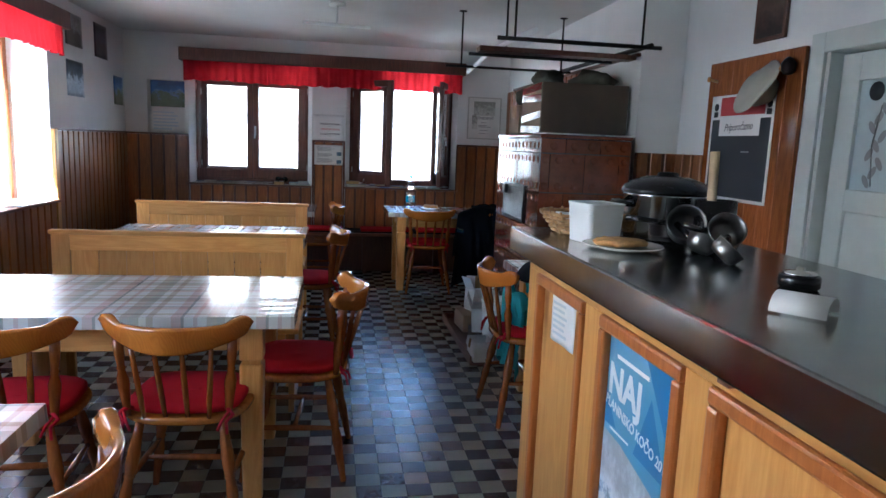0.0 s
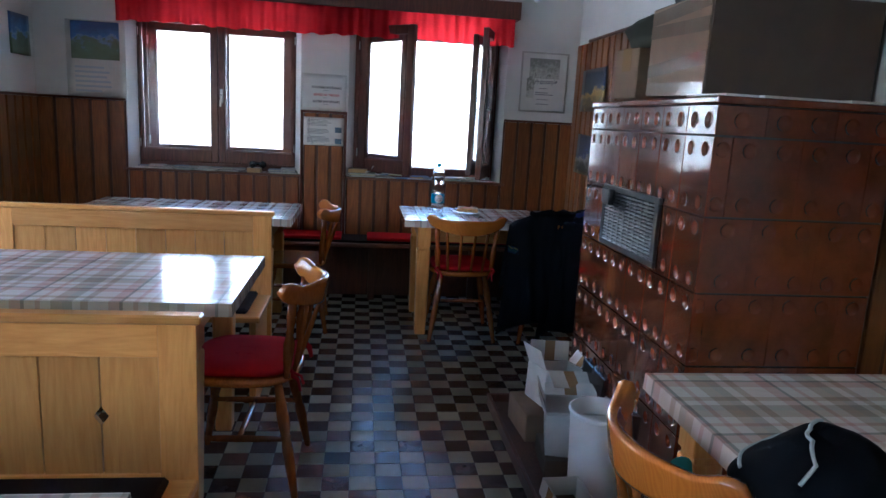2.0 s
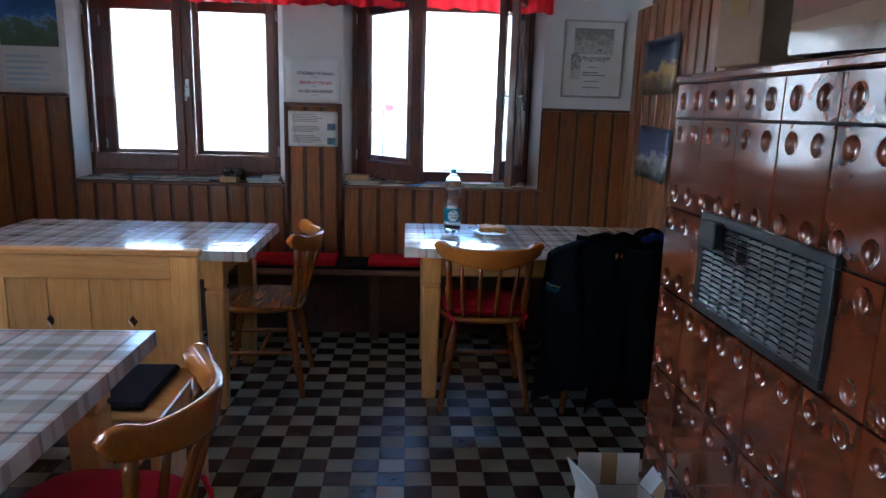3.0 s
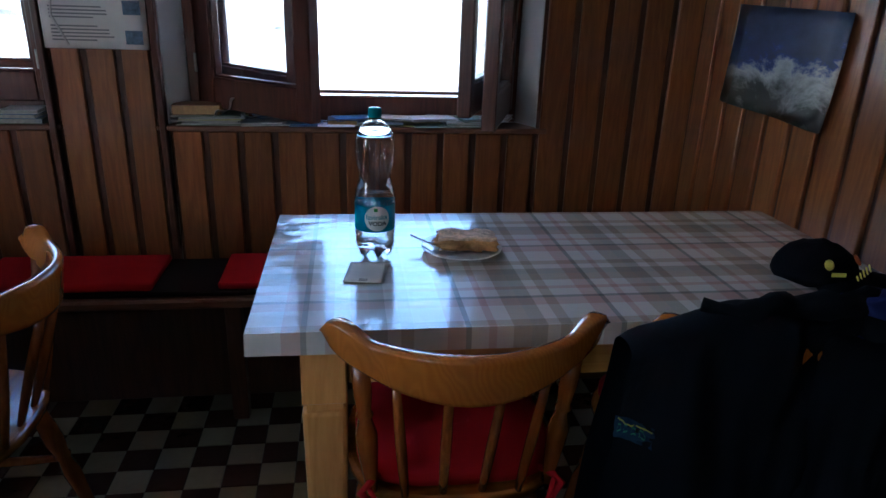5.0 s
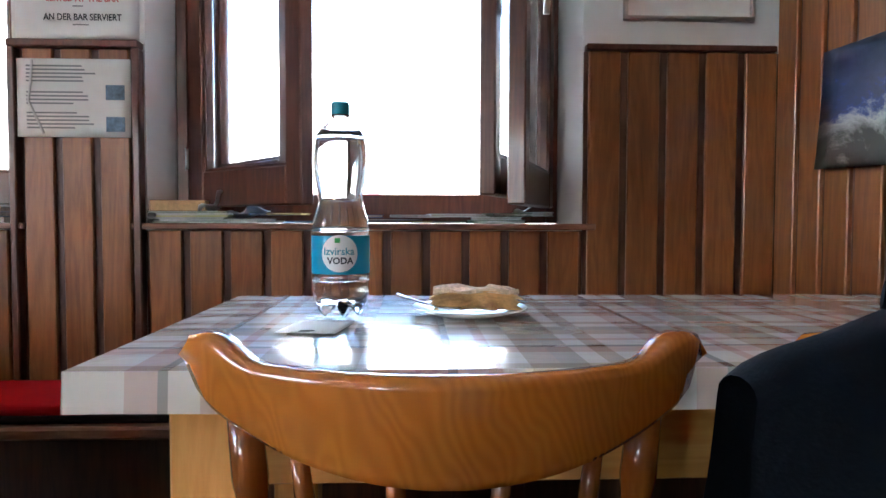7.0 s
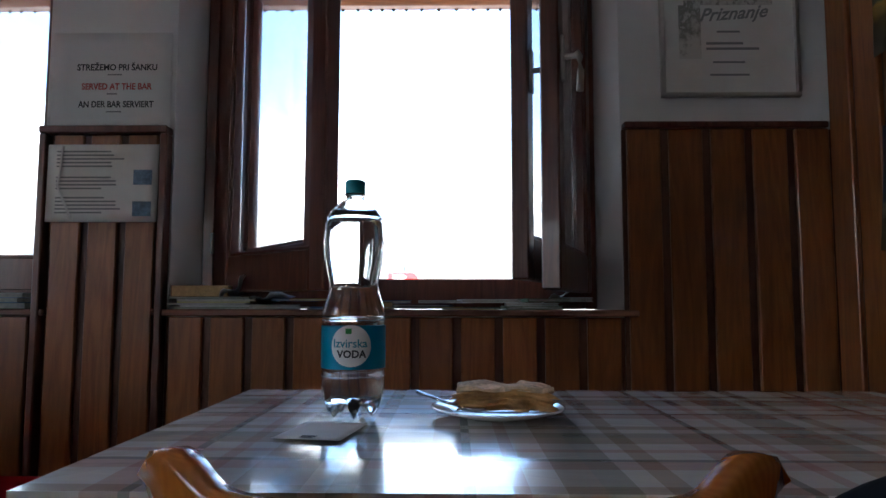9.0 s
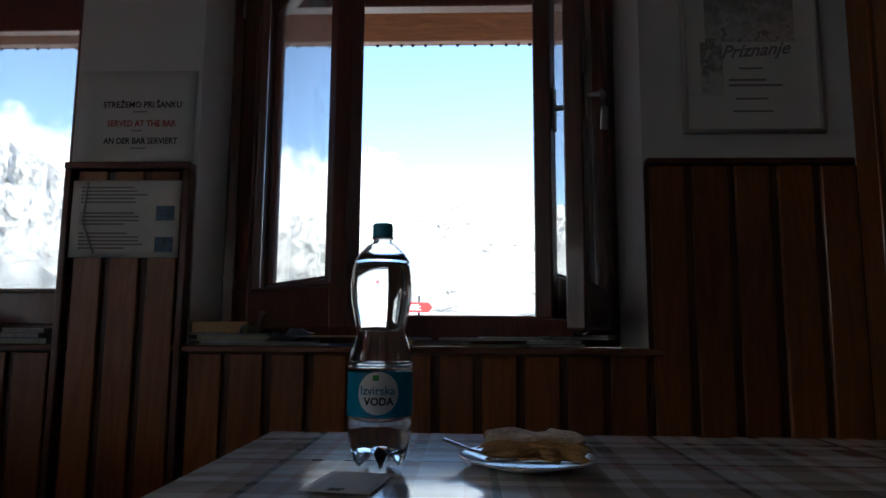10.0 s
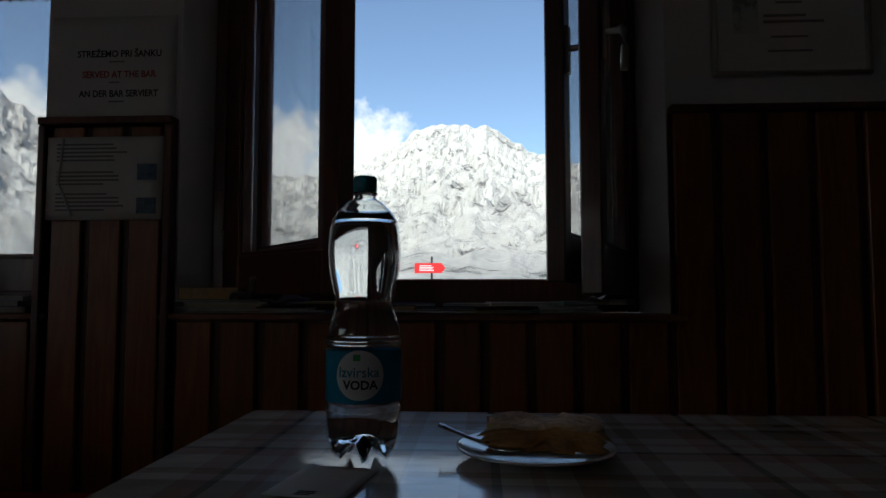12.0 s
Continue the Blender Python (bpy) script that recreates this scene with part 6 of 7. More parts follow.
p1 = plate(1.802, 8.165, TZ, 0.093)
p1["label"] = "round white plate on the checked tablecloth"
st = thing("strudel_slice", "slice of sugar-dusted apple strudel on a plate", "food", m=pose(1.812, 8.162, TZ + 0.012, 0, 0, -4))
bm = bmesh.new()
box(bm, -0.062, 0.062, -0.032, 0.032, 0.0, 0.028)
bmesh.ops.subdivide_edges(bm, edges=bm.edges[:], cuts=9, use_grid_fill=True)
for v in bm.verts:
    p = v.co
    k = 0.009 * noise.noise(p * 45) + 0.006 * noise.noise(p * 110) + (0.004 * math.sin(p.z * 900 + p.x * 60) if abs(p.z) > 0.004 else 0)
    side = abs(p.y) > 0.0315 or abs(p.x) > 0.0615
    if side:
        p.z *= 1.0
        k *= 1.6
    c = Vector((0, 0, 0.018))
    p += (p - c).normalized() * k
    p.z = max(0.0, p.z - 0.006 * (abs(v.co.x) / 0.062) ** 3)
for f in bm.faces:
    f.smooth = True
part("filling", bm, PASTRY, st, "baked golden filling and layers")
bm = bmesh.new()
box(bm, -0.064, 0.064, -0.034, 0.034, 0.0265, 0.0315)
bmesh.ops.subdivide_edges(bm, edges=bm.edges[:], cuts=9, use_grid_fill=True)
for v in bm.verts:
    v.co.z += 0.008 * noise.noise(v.co * 40) + 0.003 * noise.noise(v.co * 110) - 0.004 * (abs(v.co.x) / 0.064) ** 4
    v.co.x += 0.007 * noise.noise(v.co * 60 + Vector((9, 0, 0)))
    v.co.y += 0.008 * noise.noise(v.co * 60 + Vector((0, 9, 0)))
for f in bm.faces:
    f.smooth = True
part("crust", bm, SUGAR, st, "crisp sugar-dusted top crust")
bm = bmesh.new()
tube(bm, [(-0.115, 0.03, 0.022), (-0.075, 0.0, 0.012), (-0.05, -0.022, 0.009)], [0.003, 0.0025, 0.003], 8)
lathe(bm, [(0.001, 0), (0.012, 0.001), (0.016, 0.004), (0.013, 0.006), (0.001, 0.0045)], 16, pose(-0.035, -0.038, 0.006, 0, 0, -35) @ Matrix.Diagonal((1.5, 0.9, 1, 1)))
one("fork_spoon", bm, CHROME, "small steel spoon resting on the plate", "spoon", pose(1.802, 8.172, TZ + 0.006))
cd = sheet("paper_card", "small white folded card on the tablecloth", "card", pose(1.58, 8.045, TZ + 0.001, 0, 0, -9), 0.082, 0.11, PAPER, 0.0, 0.0006)
bars(cd, pose(0.0, -0.045, 0.0012), 0.02, 0.015, 3, INK, 6, 1.0)


def cap_hat(name, label, m, trims):
    c = thing(name, label, "cap", m=m)
    bm = bmesh.new()
    n, rings = 28, []
    for k in range(9):
        a = math.pi / 2 * k / 8
        r, z = 0.088 * math.cos(a), 0.075 * math.sin(a)
        rings.append([bm.verts.new((max(r, 0.001) * 1.08 * math.cos(2 * math.pi * i / n), max(r, 0.001) * math.sin(2 * math.pi * i / n), z + 0.006 * noise.noise((i * 0.5, k * 0.6, 4)))) for i in range(n)])
    for a, b in zip(rings, rings[1:]):
        for i in range(n):
            bm.faces.new((a[i], a[(i + 1) % n], b[(i + 1) % n], b[i])).smooth = True
    bm.faces.new(rings[0][::-1])
    part("crown", bm, NAVY, c)
    bm = bmesh.new()
    g = []
    for i in range(15):
        t = -1 + 2 * i / 14
        a = t * 1.15
        row = []
        for k in range(6):
            rr = 0.086 + 0.07 * (1 - t * t) ** 0.5 * k / 5
            row.append([bm.verts.new((rr * math.sin(a) * 1.0, -rr * math.cos(a), 0.004 + s * 0.003 - 0.012 * t * t * k / 5 + 0.012 * (1 - t * t))) for s in (0, 1)])
        g.append(row)
    for i in range(14):
        for k in range(5):
            for s in (0, 1):
                bm.faces.new((g[i][k][s], g[i + 1][k][s], g[i + 1][k + 1][s], g[i][k + 1][s])).smooth = True
        bm.faces.new((g[i][5][0], g[i + 1][5][0], g[i + 1][5][1], g[i][5][1]))
    part("visor", bm, NAVY, c)
    bm = bmesh.new()
    for k in range(5):
        tube(bm, [(-0.02 + 0.018 * k, -0.088, 0.026 + 0.002 * k), (-0.028 + 0.018 * k, -0.096, 0.014 + 0.002 * k)], 0.002, 6)
    part("stripes", bm, trims, c, "pale stripes at the visor")
    return c


cc = cap_hat("baseball_cap", "black baseball cap with yellow embroidery on the tablecloth", pose(2.56, 7.98, TZ + 0.004, 0, 0, 35), YELI)
bm = bmesh.new()
lathe(bm, [(0.012, 0), (0.004, 0.002)], 10, pose(-0.066, -0.045, 0.048, 50, -50, 0))
boxm(bm, 0.03, 0.002, 0.008, pose(-0.064, -0.066, 0.032, 0, 0, -42))
part("badge", bm, YELI, cc)
bm = bmesh.new()
lathe(bm, [(0.013, 0), (0.004, 0.002)], 10, pose(0.012, -0.074, 0.05, 50, 0, 0))
part("badge", bm, mat("orange_thread", (0.6, 0.15, 0.03), 0.7), cc)


# ---- jackets and cloths ----
def hem_line(shell, nx, ns):
    """Every second point along the lower front edge."""
    return [(shell.data.vertices[i * (ns + 1)].co.copy(), i) for i in range(0, nx + 1, 2)]


def drape(name, label, m, w, top, drop, depth, mt, seed, lean=0.0, ragged=0.03):
    """A garment hung over a chair back: front and back falls joined over the top."""
    g = thing(name, label, "jacket", m=m)
    bm = bmesh.new()
    nx, ns = 40, 46
    rings = []
    for i in range(nx + 1):
        a = -1 + 2 * i / nx
        row = []
        bow = 0.07 * abs(a) ** 2
        shoulder = 0.085 * abs(a) ** 5 + 0.012 * math.sin(a * 9 + seed)
        for j in range(ns + 1):
            s = -1 + 2 * j / ns
            q = abs(s)
            if q < 0.16:
                ang = s / 0.16 * math.pi / 2
                y, z = depth * math.sin(ang) * 0.5, top + 0.02 * math.cos(ang) - 0.02
            else:
                fall = (q - 0.16) / 0.84
                d = drop if s < 0 else drop * 0.6
                y = (0.5 * depth + 0.02 * fall) * (1 if s > 0 else -1)
                z = top - 0.02 - d * fall * (1 + ragged * noise.noise((a * 2, s * 2, seed)))
            fold = (0.030 if w > 0.3 else 0.075) * min(1, q * 1.8) * (0.45 - abs(noise.noise((a * 3.6 + seed + z, z * 1.9, 0.3 * s)))) + 0.010 * noise.noise((a * 11 + z * 4, z * 8, seed)) + 0.008 * math.sin(a * 11 + z * 5 + seed) * min(1, q * 2)
            x = w / 2 * a * (1 + lean * (top - z)) + 0.012 * noise.noise((a * 2, z * 4, seed + 3))
            row.append(bm.verts.new((x, -0.235 + bow + y + (fold if s < 0 else -0.2 * fold), z - shoulder)))
        rings.append(row)
    for a, b in zip(rings, rings[1:]):
        for j in range(ns):
            bm.faces.new((a[j], b[j], b[j + 1], a[j + 1])).smooth = True
    g_shell = part("shell", bm, mt, g)
    if w > 0.3:
        bm = bmesh.new()
        cp = [(w * 0.5 * (-0.62 + 1.24 * i / 16), -0.237 + 0.07 * (-0.62 + 1.24 * i / 16) ** 2 + 0.012 * math.sin(i * 0.9 + seed), top + 0.002 - 0.05 * (-0.62 + 1.24 * i / 16) ** 4 + 0.006 * math.sin(i * 1.3 + seed)) for i in range(17)]
        tube(bm, cp, [depth * (0.12 + 0.2 * math.sin(math.pi * i / 16) ** 0.6 + 0.05 * math.sin(i * 2.1 + seed)) for i in range(17)], 14)
        part("collar", bm, mt, g)
        bm = bmesh.new()
        row = [r[0] for r in hem_line(g_shell, nx, ns)]
        tube(bm, row, 0.006, 6)
        part("hem", bm, mt, g)
    return g, g_shell


def press(ob, shell, gap=0.002):
    """Lays a flat patch in the xz plane on the front of a garment."""
    vs = [v.co for v in shell.data.vertices]
    for v in ob.data.vertices:
        near = [(abs(c.x - v.co.x) + abs(c.z - v.co.z), c.y) for c in vs if abs(c.x - v.co.x) < 0.03 and abs(c.z - v.co.z) < 0.03 and c.y < -0.2]
        near.sort()
        base = sum(c[1] for c in near[:4]) / max(1, len(near[:4])) if near else -0.27
        v.co.y = base - gap + v.co.y



jk, jshell = drape("jacket", "dark navy fleece jacket over a chair back", chair_m[1] @ pose(-0.02, -0.022, 0), 0.56, 0.838, 0.66, 0.075, NAVY, 2.0, 0.35)
BADGE, BTHREAD, GTHREAD = cloth_mat("navy_badge_cloth", (0.012, 0.035, 0.07)), mat("yellow_thread", (0.4, 0.34, 0.03), 0.7), mat("green_thread", (0.02, 0.15, 0.08), 0.7)
BX, BZ = -0.272, 0.618


def patch(name, pts, y, mt, label=""):
    bm = bmesh.new()
    for a, b in zip(pts, pts[1:]):
        ax, az, bx, bz, h = *a, *b, 0.0016
        n = 3
        for i in range(n):
            u0, u1 = i / n, (i + 1) / n
            vs = [bm.verts.new((BX + ax + (bx - ax) * u, y, BZ + az + (bz - az) * u + k)) for u, k in ((u0, -h), (u1, -h), (u1, h), (u0, h))]
            bm.faces.new(vs)
    press(part(name, bm, mt, jk, label), jshell)


bm = bmesh.new()
for i in range(8):
    x0, x1 = -0.03 + 0.0075 * i, -0.03 + 0.0075 * (i + 1)
    for j in range(6):
        z0, z1 = -0.025 + 0.007 * j, -0.025 + 0.007 * (j + 1)
        bm.faces.new([bm.verts.new((BX + x, 0.0, BZ + z - 0.25 * (x + 0.03) + 0.004)) for x, z in ((x0, z0), (x1, z0), (x1, z1), (x0, z1))])
press(part("badge", bm, BADGE, jk, "embroidered blue badge"), jshell)
patch("stripe", [(-0.027, 0.018), (-0.017, 0.011), (-0.011, 0.003), (-0.003, 0.002), (0.007, 0.005), (0.027, -0.002)], -0.002, BTHREAD, "yellow ridge line stitched on the badge")
for k in range(4):
    x = -0.026 + 0.012 * k
    z = 0.006 - 0.25 * (x + 0.026)
    patch("stitching", [(x, z - 0.014), (x + 0.001, z), (x + 0.006, z - 0.002), (x + 0.007, z - 0.012), (x, z - 0.014)], -0.002, GTHREAD)
j2, sh2 = drape("jacket", "bright blue lined jacket over a chair back", chair_m[1] @ pose(0.16, -0.03, 0), 0.36, 0.825, 0.55, 0.105, BLUEC, 7.0, 0.2)
j3, sh3 = drape("jacket", "dark navy jacket over a chair back", chair_m[1] @ pose(0.14, -0.055, -0.012), 0.42, 0.82, 0.66, 0.085, NAVY, 11.0, 0.3)
drape("towel", "teal cloth hung inside a chair back", chair_m[8] @ pose(-0.02, 0.115, -0.03), 0.24, 0.70, 0.36, 0.06, TEAL, 4.0, 0.3)
bp = thing("backpack", "black backpack with teal trim on the table", "backpack", m=pose(1.905, 4.715, TZ, 0, 0, 12))


def bag_point(a, k):
    """Outline of the bag at the bearing a, k from the middle to the rim."""
    r = 1 + 0.10 * math.sin(2 * a + 0.6) + 0.06 * math.sin(3 * a + 1.0)
    x, y = 0.165 * r * k * math.cos(a), 0.15 * r * k * math.sin(a)
    z = 0.10 * (1 - k ** 2.6) + 0.018 * noise.noise((x * 13, y * 13, 3)) * (1 - k ** 4) + 0.012
    return Vector((x, y, z))


bm = bmesh.new()
n = 56
rings = []
for k in (1.0, 0.985, 0.95, 0.88, 0.8, 0.7, 0.58, 0.44, 0.3, 0.15):
    rings.append([bm.verts.new(bag_point(2 * math.pi * i / n, k)) for i in range(n)])
rings.insert(0, [bm.verts.new((v.co.x * 0.9, v.co.y * 0.9, 0.001)) for v in rings[0]])
for a, b in zip(rings, rings[1:]):
    for i in range(n):
        bm.faces.new((a[i], a[(i + 1) % n], b[(i + 1) % n], b[i])).smooth = True
bm.faces.new(rings[0][::-1])
bm.faces.new(rings[-1])
part("shell", bm, NAVY, bp)
bm = bmesh.new()
tube(bm, [bag_point(a, 0.99) + Vector((0, 0, 0.003 * math.sin(9 * a))) for a in [-1.75 + 3.6 * i / 40 for i in range(41)]], [0.008 + 0.003 * math.sin(i * 1.7) for i in range(41)], 8)
part("trim_edge", bm, TEAL, bp, "crumpled teal edge")
PIPING = mat("pale_grey_piping", (0.3, 0.36, 0.38), 0.5)
for pts in ([(2.7, 0.9), (2.2, 0.86), (1.7, 0.8), (1.2, 0.8), (0.9, 0.9)], [(3.6, 0.75), (3.7, 0.55), (3.3, 0.3), (2.2, 0.22), (1.4, 0.3), (1.0, 0.36)]):
    bm = bmesh.new()
    tube(bm, [bag_point(a, k) + Vector((0, 0, 0.002)) for a, k in [(p[0] + (q[0] - p[0]) * t / 6, p[1] + (q[1] - p[1]) * t / 6) for p, q in zip(pts, pts[1:]) for t in range(6)]], 0.0035, 8)
    part("piping", bm, PIPING, bp)
bm = bmesh.new()
boxm(bm, 0.012, 0.03, 0.006, pose(0.10, 0.10, 0.055, 20, 20, 40), 0.002)
part("buckle", bm, BLACK, bp)


def rag(name, label, m, w, d, seed, top, fall):
    """Crumpled thin cloth lying on an edge, its front side hanging down."""
    bm = bmesh.new()
    nx, ny = 30, 30
    g = []
    for i in range(nx + 1):
        row = []
        for j in range(ny + 1):
            u, v = i / nx - 0.5, j / ny
            x = w * u * (1 - 0.35 * v) + 0.02 * noise.noise((u * 5, v * 5, seed))
            over = max(0.0, v - top)
            y = -d * min(v, top) + 0.03 * noise.noise((u * 9, v * 4, seed + 4)) * min(1, over * 5) - 0.012 * min(1, over * 8)
            z = 0.014 + 0.03 * abs(noise.noise((u * 7 + seed, v * 7, 0))) - fall * over
            row.append(bm.verts.new((x, y, z)))
        g.append(row)
    for a, b in zip(g, g[1:]):
        for j in range(ny):
            bm.faces.new((a[j], b[j], b[j + 1], a[j + 1])).smooth = True
    ob = one(name, bm, TEAL, label, "cloth", m)
    so = ob.modifiers.new("thickness", "SOLIDIFY")
    so.thickness = 0.002
    return ob


rag("scarf", "crumpled teal scarf hanging over the table edge", pose(1.86, 4.60, TZ + 0.002, 0, 0, -75), 0.15, 0.09, 9, 0.6, 0.16)


# ---- boxes and bucket by the stove ----
def open_carton(label, size, m, flaps, mt, inner=CARDD):
    c = thing("open_carton", label, "box", "cartons by the stove", m)
    w, d, h = size
    t = 0.005
    bm = bmesh.new()
    for a in ((-w / 2, w / 2, -d / 2, -d / 2 + t), (-w / 2, w / 2, d / 2 - t, d / 2), (-w / 2, -w / 2 + t, -d / 2 + t, d / 2 - t), (w / 2 - t, w / 2, -d / 2 + t, d / 2 - t)):
        box(bm, *a, 0, h)
    box(bm, -w / 2 + t, w / 2 - t, -d / 2 + t, d / 2 - t, 0, t)
    part("body", bm, mt, c)
    bm = bmesh.new()
    box(bm, -w / 2 + 0.02, w / 2 - 0.02, -d / 2 + 0.02, d / 2 - 0.02, t + 0.001, h * 0.55)
    part("contents", bm, inner, c)
    for side, ang in flaps:
        bm = bmesh.new()
        fl = min(w, d) * 0.45
        ln = w if side in "sn" else d
        box(bm, -ln / 2 + 0.004, ln / 2 - 0.004, 0, fl, -0.002, 0.002)
        yaw = {"n": 0, "s": 180, "e": -90, "w": 90}[side]
        off = d / 2 if side in "sn" else w / 2
        part("flap", bm, mt, c, pose_m=pose(0, 0, 0, 0, 0, yaw) @ pose(0, off, h + 0.003, ang, 0, 0))
        bm = bmesh.new()
        box(bm, -0.025, 0.025, 0.0, fl, 0.0021, 0.0026)
        part("tape", bm, TAPE, c, pose_m=pose(0, 0, 0, 0, 0, yaw) @ pose(0, off, h + 0.003, ang, 0, 0))
    return c


pal = thing("floor_tray", "dark wooden tray on the floor by the stove", "tray", m=pose(0, 0, 0))
bm = bmesh.new()
box(bm, 1.75, 2.105, 5.64, 6.76, 0.002, 0.02)
part("base", bm, BATTEN, pal)
bm = bmesh.new()
box(bm, 1.735, 1.75, 5.64, 6.76, 0.002, 0.06, 0.003)
box(bm, 1.735, 2.105, 6.76, 6.775, 0.002, 0.06, 0.003)
part("edge_board", bm, BATTEN, pal)
open_carton("white carton with raised flaps standing on brown cartons", (0.20, 0.20, 0.16), pose(1.975, 6.46, 0.155, -6, 5, 8), (("n", 84), ("w", 66), ("e", 55), ("s", -35)), CARDW)
carton("carton", "flattened brown carton under the white one", (0.24, 0.26, 0.125), pose(1.93, 6.47, 0.022, 0, 0, 4), CARDB, False)
open_carton("white printed carton with bent flaps", (0.22, 0.2, 0.17), pose(1.965, 6.15, 0.10, 0, -4, -14), (("n", 12), ("e", 8), ("s", 30), ("w", 72)), CARDW)
carton("carton", "low dark carton under a printed one", (0.22, 0.24, 0.076), pose(1.945, 6.14, 0.022, 0, 0, -6), CARDD, False)
open_carton("low white carton filled with dark scraps", (0.13, 0.18, 0.13), pose(1.822, 5.735, 0.022, 0, 0, 3), (("w", -80),), CARDW)
bk2 = thing("bucket", "round white plastic bucket by the stove", "bucket", m=pose(1.96, 5.88, 0.021))
bm = bmesh.new()
lathe(bm, [(0.088, 0.0), (0.09, 0.004), (0.105, 0.36), (0.102, 0.36), (0.086, 0.005), (0.001, 0.004)], 36, caps=False)
part("body", bm, WHITEP, bk2)
bm = bmesh.new()
lathe(bm, [(0.106, 0.345), (0.111, 0.348), (0.111, 0.36), (0.1045, 0.363), (0.1025, 0.36)], 36, caps=False)
part("rim", bm, WHITEP, bk2)
bm = bmesh.new()
lathe(bm, [(0.098, 0.27), (0.05, 0.285), (0.001, 0.28)], 24, caps=False)
part("contents", bm, CARDB, bk2, "brown scraps inside")
bm = bmesh.new()
box(bm, -0.012, 0.012, -0.13, 0.13, 0, 0.34, 0.004)
one("folder", bm, BLACK, "dark folder leaning against the stove", "folder", pose(2.07, 6.33, 0.024, 0, 6, 0))


# ---- books and papers on the window sills ----
def book(x, y, z, w, d, h, r, cover, label="paperback book on the window sill", name="book"):
    b = thing(name, label, "book", "books on the window sills", pose(x, y, z, 0, 0, r))
    bm = bmesh.new()
    box(bm, -w / 2, w / 2, -d / 2, d / 2, 0, 0.0015)
    box(bm, -w / 2, w / 2, -d / 2, d / 2, h - 0.0015, h)
    box(bm, -w / 2, -w / 2 + 0.0015, -d / 2, d / 2, 0.0015, h - 0.0015)
    part("cover", bm, cover, b)
    bm = bmesh.new()
    box(bm, -w / 2 + 0.002, w / 2 - 0.003, -d / 2 + 0.002, d / 2 - 0.002, 0.0016, h - 0.0016)
    part("page_block", bm, PAGES if h < 0.02 else TANP, b)
    return z + h


PAGES = flat("grey_page_edges", (0.4, 0.4, 0.37), 0.8, 90.0, 0.3)
TANP = flat("yellowed_page_edges", (0.5, 0.33, 0.15), 0.8, 90.0, 0.2)
COV = [flat("cover_" + n, c, 0.3, 9.0, 0.2) for n, c in (("blue", (0.04, 0.13, 0.32)), ("grey", (0.3, 0.31, 0.32)), ("brown", (0.3, 0.15, 0.07)), ("green", (0.1, 0.16, 0.1)), ("pale", (0.55, 0.57, 0.6)), ("dark", (0.03, 0.04, 0.06)), ("yellow", (0.5, 0.45, 0.12)))]
S = 0.8945
z = S
for k in range(6):
    z = book(1.105 + 0.012 * math.sin(k * 2.3), 9.03, z, 0.205 + 0.012 * math.sin(k * 4), 0.115, 0.0055, 7 * math.sin(k * 1.9), COV[(3, 4, 1, 6, 4, 3)[k]], "worn magazine in a pile on the window sill", "magazine")
book(1.065, 9.03, z, 0.15, 0.1, 0.03, 3, COV[2], "thick tan paperback on the sill magazines")
sheet("curled_page", "curled pale magazine page on the sill pile", "paper", pose(1.165, 9.02, z + 0.012, 0, -38, 6), 0.085, 0.1, PAPER, 0.03, 0.0006)
book(1.26, 9.02, S, 0.13, 0.1, 0.012, 12, COV[1])
book(1.53, 9.028, S, 0.10, 0.09, 0.02, 0, COV[5])
book(1.40, 9.02, S, 0.10, 0.1, 0.004, 8, COV[0])
for k in range(7):
    book(1.30 + 0.105 * k, 9.0 + 0.02 * math.sin(k * 2.2), S + 0.0045, 0.12, 0.075, 0.002, 22 * math.sin(k * 3.1), COV[(4, 0, 4, 1, 6, 3, 4)[k]], "thin leaflet spread on the window sill", "leaflet")
book(1.66, 9.02, S + 0.007, 0.15, 0.1, 0.006, -6, COV[5], name="magazine", label="dark magazine with pale edges on the window sill")
for k, (x, y, w, r, c, h) in enumerate(((1.56, 9.035, 0.12, 14, 0, 0.008), (1.72, 9.045, 0.13, -16, 4, 0.007), (1.83, 9.03, 0.15, 9, 4, 0.009), (1.87, 9.045, 0.12, -14, 1, 0.007), (1.98, 9.02, 0.12, 17, 3, 0.009), (2.06, 9.04, 0.1, -25, 4, 0.012), (1.30, 9.05, 0.12, 24, 0, 0.006), (1.36, 9.035, 0.1, -9, 6, 0.005))):
    book(x, y, S + 0.016 + 0.001 * k, w, 0.085, h, r, COV[c], "worn booklet lying askew on the sill papers", "booklet")
sheet("curled_page", "curled pale leaflet standing up from the sill papers", "paper", pose(2.02, 9.02, S + 0.03, 0, -20, 10), 0.07, 0.08, PAPER, 0.02, 0.0006)
sheet("curled_page", "bent glossy page among the sill papers", "paper", pose(1.25, 9.02, S + 0.022, 0, -14, -20), 0.10, 0.08, COV[4], 0.022, 0.0006)
z = book(1.79, 9.035, S, 0.14, 0.1, 0.006, -12, COV[6], name="magazine", label="magazine with yellow edge on the window sill")
z = book(1.95, 9.03, S, 0.15, 0.11, 0.01, 4, COV[3])
book(1.95, 9.03, z, 0.14, 0.1, 0.008, -3, COV[4])
z = book(0.50, 9.03, S, 0.21, 0.11, 0.016, 1, COV[3])
z = book(0.49, 9.03, z, 0.2, 0.11, 0.014, -2, COV[0])
book(0.535, 9.03, z, 0.11, 0.1, 0.012, 4, COV[4])
book(0.28, 9.03, S, 0.10, 0.11, 0.035, 0, COV[2])
